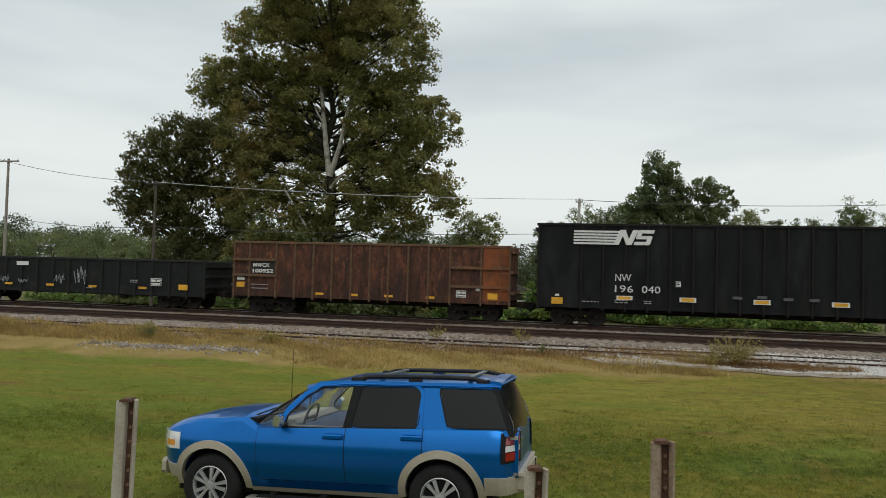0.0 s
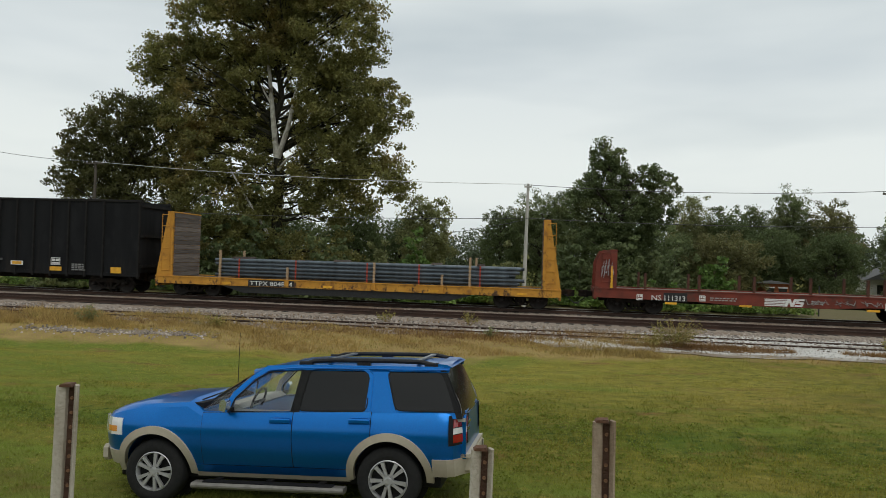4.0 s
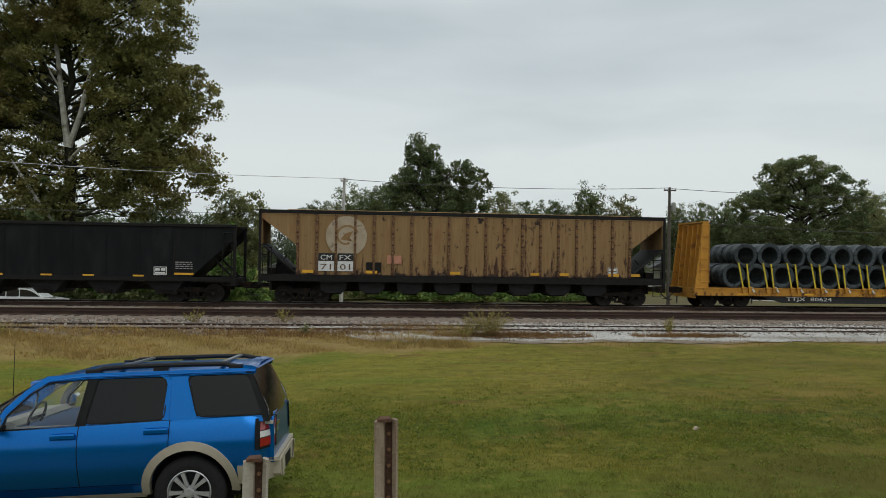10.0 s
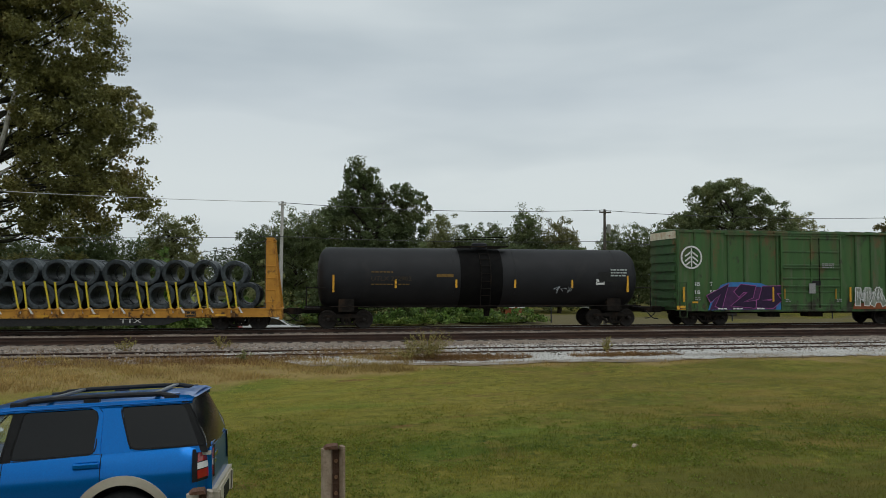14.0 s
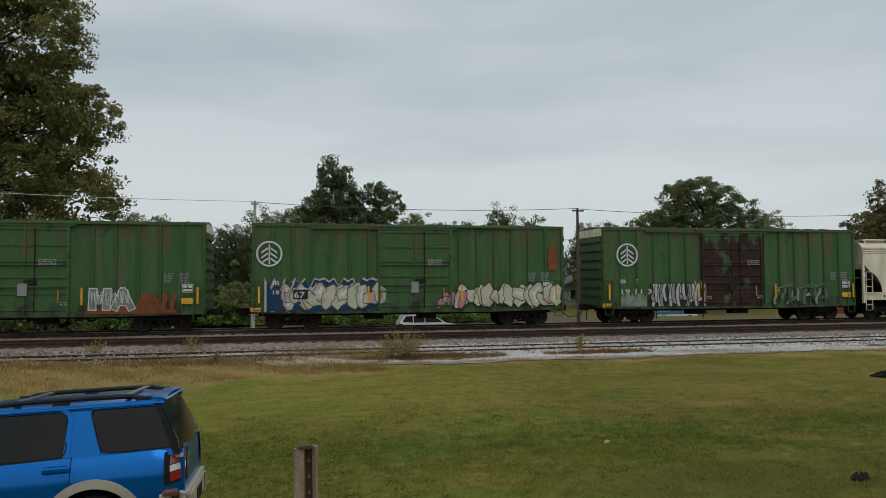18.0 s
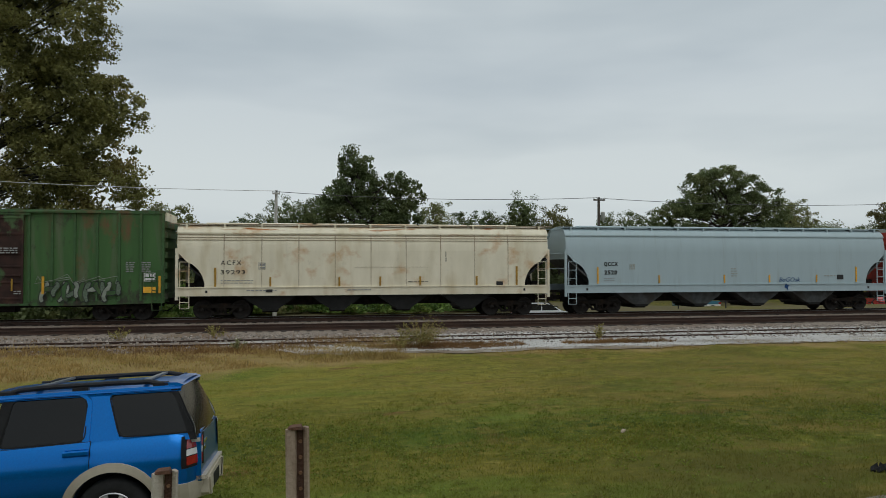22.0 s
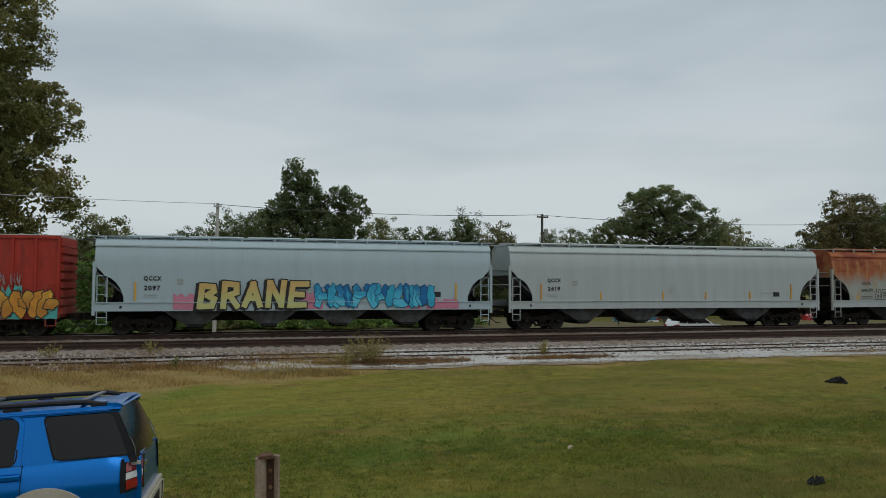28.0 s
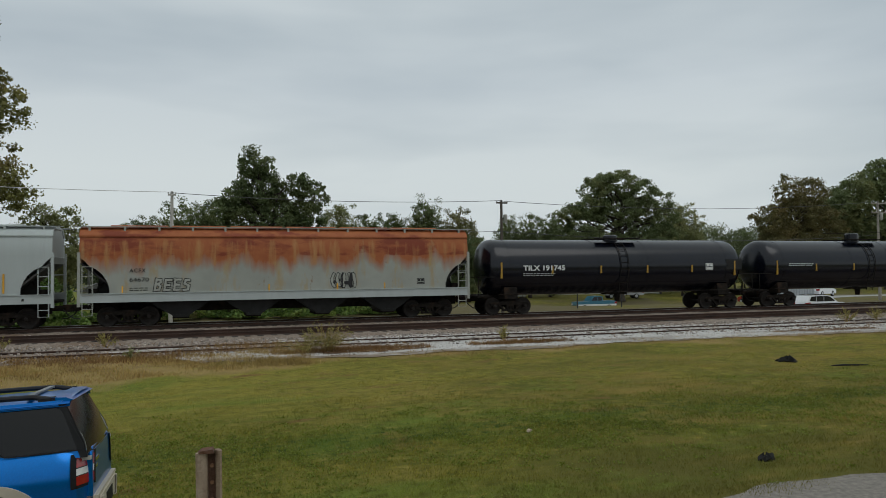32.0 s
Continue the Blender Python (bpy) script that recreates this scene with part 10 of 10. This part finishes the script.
# ---- litter on the field ----
part_litter = new("litter", Build().prism([(-0.06, 0.0), (0.05, 0.0), (0.07, 0.02), (0.01, 0.05), (-0.04, 0.03)], -0.03, 0.03).mesh("litter", EMBLEM_TAN))
tagged(part_litter, "crumpled scrap of cream paper on the grass", "litter")
part_litter.matrix_basis = pose(10.2, 3.6, gz(10.2, 3.6) + 0.01, 0, 0, 30)
for x, y, s, turn_, label in ((12.70, 0.72, 0.78, 12, "torn scrap of black rubber lying in the grass"), (21.45, 9.65, 1.35, -38, "torn strip of black rubber lying in the grass")):
    b = Build()
    r = random.Random(int(x))
    for q, zz in ((1.0, -0.01), (1.05, 0.03), (0.8, 0.07), (0.35, 0.09)):
        for k in range(16):
            a = 2 * math.pi * k / 16
            b.v.append((q * s * (0.14 + 0.13 * r.random()) * math.cos(a), q * s * (0.05 + 0.09 * r.random()) * math.sin(a), s * zz * (1 if zz < 0.02 else r.uniform(0.3, 1.9))))
    for j in range(3):
        b.f += [(j * 16 + k, j * 16 + (k + 1) % 16, j * 16 + 16 + (k + 1) % 16, j * 16 + 16 + k) for k in range(16)]
    b.f += [tuple(range(15, -1, -1)), tuple(range(48, 64))]
    t = new("rubber_scrap", b.mesh("rubber_scrap", TYRE))
    tagged(t, label, "rubber scrap", "rubber scraps on the field")
    t.matrix_basis = pose(x, y, gz(x, y), 0, 0, turn_)
strip = new("rubber_scrap", Build().prism([(-0.55, 0), (0.5, 0), (0.55, 0.03), (-0.2, 0.05), (-0.5, 0.03)], -0.03, 0.03).mesh("rubber_scrap", TYRE))
tagged(strip, "thin torn strip of black rubber on the grass", "rubber scrap", "rubber scraps on the field")
strip.matrix_basis = pose(22.3, 8.2, gz(22.3, 8.2) + 0.005, 0, 0, -14)

# ---- power poles and their wires ----
POLE_GREY = material("weathered_pole_wood", (0.34, 0.31, 0.27), (0.22, 0.20, 0.17), 8, 0.9, bump=0.4, stretch=(2, 2, 0.2))
POLE_BROWN = material("creosoted_pole_wood", (0.12, 0.10, 0.08), (0.07, 0.06, 0.05), 8, 0.9, bump=0.4, stretch=(2, 2, 0.2))
POLE_PALE = material("bleached_pole_wood", (0.50, 0.48, 0.44), (0.38, 0.36, 0.32), 8, 0.9, bump=0.4, stretch=(2, 2, 0.2))
INSULATOR = material("porcelain", (0.55, 0.55, 0.54), (0.45, 0.45, 0.45), 9, 0.3)
WIRE = material("wire", (0.10, 0.10, 0.10), (0.07, 0.07, 0.07), 9, 0.6)


def power_pole(x, y, top, arm, tank, label, lean=0.0, arm2=False, wood=None):
    wood = wood or POLE_GREY
    z0 = gz(x, y)
    t = thing("power_pole", label, "power pole", "power poles along the street", at=pose(x, y, z0, 0, lean, 0))
    h = top - z0
    part("pole", Build().turn([(-0.2, 0.16), (h * 0.5, 0.135), (h, 0.10)], "z", 12), wood, t, smooth=True)
    for k, zz in enumerate([h - 0.25] + ([h - 1.2] if arm2 else [])):
        a = part("cross_arm", Build().box(-arm / 2, -0.17, zz - 0.06, arm / 2, -0.06, zz + 0.06), wood, t)
        for u in (-0.45, -0.15, 0.45):
            part("insulator", Build().turn([(zz + 0.06, 0.03), (zz + 0.12, 0.05), (zz + 0.2, 0.03)], "z", 8, (u * arm, -0.11, 0)), INSULATOR, a)
    if tank:
        part("transformer", Build().turn([(h - 1.95, 0.15), (h - 1.9, 0.18), (h - 1.3, 0.18), (h - 1.22, 0.11)], "z", 14, (0.31, -0.1, 0)), RUST_HOPPER, t, smooth=True)
        part("bracket", Build().box(0.05, -0.13, h - 1.6, 0.2, -0.07, h - 1.5), STEEL_DARK, t)
    return (x, y, top)


P1 = power_pole(-47.7, 47.0, 12.2, 2.4, False, "tall grey power pole with a wide cross arm")
P0 = power_pole(-32.8, 47.0, 10.2, 1.6, False, "dark brown power pole half hidden under the trees", wood=POLE_BROWN)
P2 = power_pole(2.5, 47.9, 8.95, 0.55, False, "pale leaning power pole behind the tracks", lean=0.6, wood=POLE_PALE)
P3 = power_pole(28.6, 48.9, 8.95, 1.0, True, "dark power pole with a transformer", arm2=False, wood=POLE_BROWN)
P4 = power_pole(71.2, 50.0, 9.8, 2.0, True, "power pole with stacked cross arms and transformer", arm2=True)


def wire(p, q, sag, r, label):
    b = Build()
    pts = []
    for k in range(15):
        u = k / 14
        pts.append((p[0] + (q[0] - p[0]) * u, p[1] + (q[1] - p[1]) * u, p[2] + (q[2] - p[2]) * u - sag * 4 * u * (1 - u)))
    b.pipe(pts, r, 5)
    return tagged(new("power_line", b.mesh("power_line", WIRE)), label, "power line", "power lines")


def at_pole(p, dx, dz):
    return (p[0] + dx, p[1] - 0.1, p[2] + dz)


PALE_WIRE = material("bright_aluminium_wire", (0.55, 0.55, 0.54), (0.45, 0.45, 0.45), 9, 0.4, 0.6)
for a, b_, s, low in ((P0, P2, 0.35, 0.3), (P2, P3, 0.35, 0.2), (P3, P4, 0.7, 0.7)):
    w = wire(at_pole(a, 0, -0.1), at_pole(b_, 0, -0.05), s, 0.022, "bright sagging overhead power line")
    w.data.materials[0] = PALE_WIRE if a is P0 else WIRE
    wire((a[0], a[1] - 0.15, 6.3), (b_[0], b_[1] - 0.15, 6.3), low, 0.022, "low sagging overhead cable")
wire(at_pole(P1, -0.8, -0.1), at_pole(P0, 0, -0.1), 0.4, 0.02, "thin sagging overhead power line")
wire((P1[0], P1[1] - 0.15, 7.0), (P0[0], P0[1] - 0.15, 6.3), 0.4, 0.02, "low sagging overhead cable")
wire(at_pole(P4, 0, -0.2), (140, 52, 10.5), 0.8, 0.02, "thin sagging overhead power line")
wire((P2[0], P2[1] + 0.2, 6.2), (-20, 95, 6.0), 0.5, 0.02, "low overhead cable to the trees")


# ---- the street behind the tracks ----
CAR_WHITE = material("white_car_paint", (0.84, 0.85, 0.86), (0.80, 0.81, 0.82), 9, 0.25, coat=1.0)
CAR_RED = material("red_car_paint", (0.42, 0.03, 0.03), (0.36, 0.025, 0.025), 9, 0.25, coat=1.0)
CAR_TEAL = material("teal_blue_truck_paint", (0.045, 0.17, 0.24), (0.04, 0.14, 0.20), 6, 0.35, coat=0.6)
CAR_SILVER = material("silver_car_paint", (0.42, 0.43, 0.44), (0.38, 0.38, 0.40), 9, 0.3, 0.5)
DARK_GLASS = material("dark_car_glass", (0.02, 0.022, 0.025), (0.015, 0.016, 0.018), 5, 0.08, coat=1.0)


def far_car(label, paint, outline, cabin, windows, length, wheels, at, band=None, category="car"):
    """A car seen small: body, cabin, windows, lamps, four wheels. Its nose points along +x."""
    t = thing("car", label, category, "cars behind the tracks", at=at)
    part("body", Build().prism(outline, -0.88, 0.88), paint, t, smooth=False)
    part("cabin", Build().prism(cabin, -0.76, 0.76), paint, t)
    for w in windows:
        part("window", Build().prism(w, -0.775, -0.755), DARK_GLASS, t)
        part("window", Build().prism(w, 0.755, 0.775), DARK_GLASS, t)
    x0, x1 = cabin[0][0], cabin[-1][0]
    for x in wheels:
        for s in (-1, 1):
            w = part("wheel", Build().turn([(-0.1, 0.20), (-0.11, 0.30), (-0.08, 0.335), (0.08, 0.335), (0.1, 0.3)], "y", 18), TYRE, t, at=pose(x, s * 0.80, 0.335))
            part("rim", Build().turn([(-0.115, 0.20), (-0.105, 0.21)] if s < 0 else [(0.105, 0.21), (0.115, 0.20)], "y", 12), ALLOY, w)
    lo, hi = min(p[0] for p in outline), max(p[0] for p in outline)
    for s in (-1, 1):
        part("taillight", Build().box(lo - 0.01, s * 0.72 - 0.13, 0.75, lo + 0.06, s * 0.72 + 0.13, 0.95), LAMP_RED, t)
        part("headlight", Build().box(hi - 0.06, s * 0.68 - 0.15, 0.62, hi + 0.01, s * 0.68 + 0.15, 0.78), LAMP_CLEAR, t)
        part("taillight", Build().box(lo - 0.005, s * 0.875 - 0.02, 0.74, lo + 0.30, s * 0.875 + 0.02, 0.98), LAMP_RED, t)
    if band:
        for s in (-1, 1):
            part("side_band", Build().box(lo + 0.05, s * 0.885 - 0.006, 0.50, hi - 0.05, s * 0.885 + 0.006, 0.72), band, t)
    return t


WAGON = [(-2.25, 0.35), (2.2, 0.32), (2.3, 0.6), (2.12, 0.84), (1.6, 0.95), (1.0, 1.0), (-2.2, 1.04), (-2.32, 0.75)]
WAGON_CABIN = [(1.15, 0.98), (0.45, 1.42), (0.1, 1.56), (-0.6, 1.62), (-1.5, 1.60), (-1.95, 1.54), (-2.24, 1.02)]
WAGON_WIN = [[(0.90, 1.05), (0.34, 1.41), (0.0, 1.50), (-0.38, 1.52), (-0.38, 1.05)], [(-0.44, 1.05), (-0.44, 1.52), (-1.22, 1.52), (-1.22, 1.05)], [(-1.28, 1.06), (-1.28, 1.51), (-1.78, 1.48), (-2.02, 1.10)]]
white_car = far_car("white estate car driving along the street", CAR_WHITE, WAGON, WAGON_CABIN, WAGON_WIN, 4.6, (-1.35, 1.4), pose(0, 0, 0))
for s in (-1, 1):
    part("roof_rail", Build().rod((-1.7, s * 0.68, 1.65), (-0.1, s * 0.68, 1.66), 0.025), BLACK_TRIM, white_car)
STREET_Y = 43.6
WHITE_X = [(0, -70), (5, -44), (10, -18), (11, -12.6), (12, -7.6), (13, -2.5), (14, 2.3), (14.5, 4.3), (16.5, 11.2), (18, 14.9), (19, 16.6), (20, 17.6), (21, 19.9), (23, 24.1), (24.5, 28.0), (26.5, 34.1), (28, 39.6), (29, 42.9), (30, 46.2), (32, 57)]
MOVERS.append((white_car, [(t, pose(x, STREET_Y, gz(10, STREET_Y) + 0.02)) for t, x in WHITE_X]))

TRUCK_BODY = [(-2.6, 0.45), (2.6, 0.45), (2.68, 0.7), (2.6, 1.0), (1.15, 1.08), (0.9, 1.12), (-2.55, 1.1), (-2.65, 0.7)]
TRUCK_CABIN = [(1.0, 1.08), (0.5, 1.68), (-0.4, 1.72), (-0.75, 1.68), (-0.8, 1.1)]
TRUCK_WIN = [[(0.78, 1.14), (0.42, 1.6), (-0.05, 1.62), (-0.05, 1.14)], [(-0.12, 1.14), (-0.12, 1.62), (-0.62, 1.6), (-0.66, 1.14)]]
far_car("teal blue old pickup truck with a white side band", CAR_TEAL, TRUCK_BODY, TRUCK_CABIN, TRUCK_WIN, 5.2, (-1.6, 1.75), pose(50.4, 72.0, gz(50, 72), 0, 0, 180), WHITE_PAINT, "pickup truck")
far_car("silver pickup parked behind the teal one", CAR_SILVER, TRUCK_BODY, TRUCK_CABIN, TRUCK_WIN, 5.2, (-1.6, 1.75), pose(57.5, 77.0, gz(57, 77), 0, 0, 165), None, "pickup truck")
far_car("red car parked in the far lot", CAR_RED, WAGON, WAGON_CABIN, WAGON_WIN, 4.6, (-1.35, 1.4), pose(66.2, 62.5, gz(66, 62), 0, 0, 78))
far_car("white car parked in the far lot", CAR_WHITE, WAGON, WAGON_CABIN, WAGON_WIN, 4.6, (-1.35, 1.4), pose(76.0, 62.5, gz(76, 62), 0, 0, 20))

CONTAINER = material("grey_container_paint", (0.36, 0.38, 0.40), (0.29, 0.31, 0.33), 4, 0.6)
box = thing("storage_container", "grey steel storage container standing in the far lot", "container", at=pose(69.6, 60.8, gz(69, 61) + 0.02, 0, 0, 2))
part("body", Build().box(-2.8, -1.1, 0.12, 2.8, 1.1, 1.66), CONTAINER, box)
part("roof", Build().box(-2.84, -1.14, 1.66, 2.84, 1.14, 1.74), GREY_HOPPER_2, box)
for k in range(14):
    part("corrugation", Build().prism([(-2.6 + k * 0.4 - 0.12, -1.1), (-2.6 + k * 0.4 - 0.06, -1.14), (-2.6 + k * 0.4 + 0.06, -1.14), (-2.6 + k * 0.4 + 0.12, -1.1)], 0.2, 1.6, "z"), CONTAINER, box)
for u in (-2.5, 2.5):
    part("skid", Build().box(u - 0.15, -1.0, -0.03, u + 0.15, 1.0, 0.12), STEEL_DARK, box)
LOT = material("pale_concrete_lot", (0.36, 0.36, 0.35), (0.29, 0.29, 0.28), 4, 0.9)
sheet("parking_lot", np.arange(38, 130, 2.0), np.linspace(0, 1, 6), 0.015, LOT, "pale concrete lot behind the street", "parking lot",
      lambda xs: (np.full(len(xs), 57.5), 64.0 + 0.0 * xs))
SIDING = material("white_siding", (0.60, 0.60, 0.58), (0.54, 0.54, 0.52), 5, 0.7)
ROOF_GREY = material("grey_shingle_roof", (0.14, 0.14, 0.14), (0.10, 0.10, 0.10), 9, 0.9)


def house(label, x, y, w, d, h, roof, turn, paint=SIDING):
    t = thing("house", label, "house", at=pose(x, y, gz(x, y) - 0.05, 0, 0, turn))
    part("wall", Build().box(-w / 2, -d / 2, 0, w / 2, d / 2, h), paint, t)
    part("roof", Build().prism([(-w / 2 - 0.4, h - 0.05), (w / 2 + 0.4, h - 0.05), (0.0, h + roof)], -d / 2 - 0.4, d / 2 + 0.4), ROOF_GREY, t)
    for k in range(max(2, int(w / 2.2))):
        u = -w / 2 + w * (k + 0.5) / max(2, int(w / 2.2))
        win = part("window", Build().box(u - 0.42, -d / 2 - 0.03, h * 0.38, u + 0.42, -d / 2 + 0.02, h * 0.78), DARK_GLASS, t)
        part("frame", Build().box(u - 0.5, -d / 2 - 0.05, h * 0.78, u + 0.5, -d / 2 + 0.01, h * 0.84).box(u - 0.5, -d / 2 - 0.05, h * 0.32, u + 0.5, -d / 2 + 0.01, h * 0.38), WHITE_PAINT, win)
    return t


house("small white house with a grey roof among trees", -7.4, 88.0, 4.2, 4.0, 2.0, 0.9, 8)
house("small red brick hut with a flat dark roof", 28.1, 75.0, 2.6, 2.4, 2.4, 0.25, 0, RUST_ORANGE)
house("small white shed with a grey roof by the lot", 46.5, 92.0, 6.0, 4.0, 3.0, 1.6, 0)
house("long white building behind the parked trucks", 66.0, 96.0, 16.0, 6.0, 4.2, 2.2, -12)
FENCE = material("dark_fence_post", (0.05, 0.05, 0.05), (0.03, 0.03, 0.03), 9, 0.8)
for x, y in ((30.0, 50.5), (36.5, 50.5), (41.0, 50.5), (52.0, 52.0), (24.5, 50.5)):
    t = new("sign_post", Build().turn([(-0.2, 0.06), (2.2, 0.05)], "z", 8).mesh("sign_post", FENCE))
    tagged(t, "dark round post at the edge of the street", "post", "posts along the street")
    t.matrix_basis = pose(x, y, gz(x, y))


# ---- what moves ----
def motions():
    whole = [float(k) for k in range(33)]
    for car, start, length, wheels in CARS:
        walk(car, [(t, pose(start + rolled(t), TRACK_Y, RAIL_Z)) for t in whole])
        # the wheels turn while the car is near
        inside = [k / 15 for k in range(481) if -45 < start + rolled(k / 15) + length / 2 < 58]
        if not inside:
            continue
        times = sorted(set([0.0] + inside + [32.0]))
        for w in wheels:
            x = w.location.x
            rows, last, turn = [], None, 0.0
            for t in times:
                s = rolled(min(max(t, inside[0]), inside[-1])) - rolled(inside[0])
                rows.append((t, pose(x, 0, WHEEL_R, 0, math.degrees(s / WHEEL_R), 0)))
            walk(w, rows)
    for load, start, local in LOADS:
        walk(load, [(t, pose(start + rolled(t), TRACK_Y, RAIL_Z) @ local) for t in whole])
    for mover, rows in MOVERS:
        walk(mover, rows)


motions()
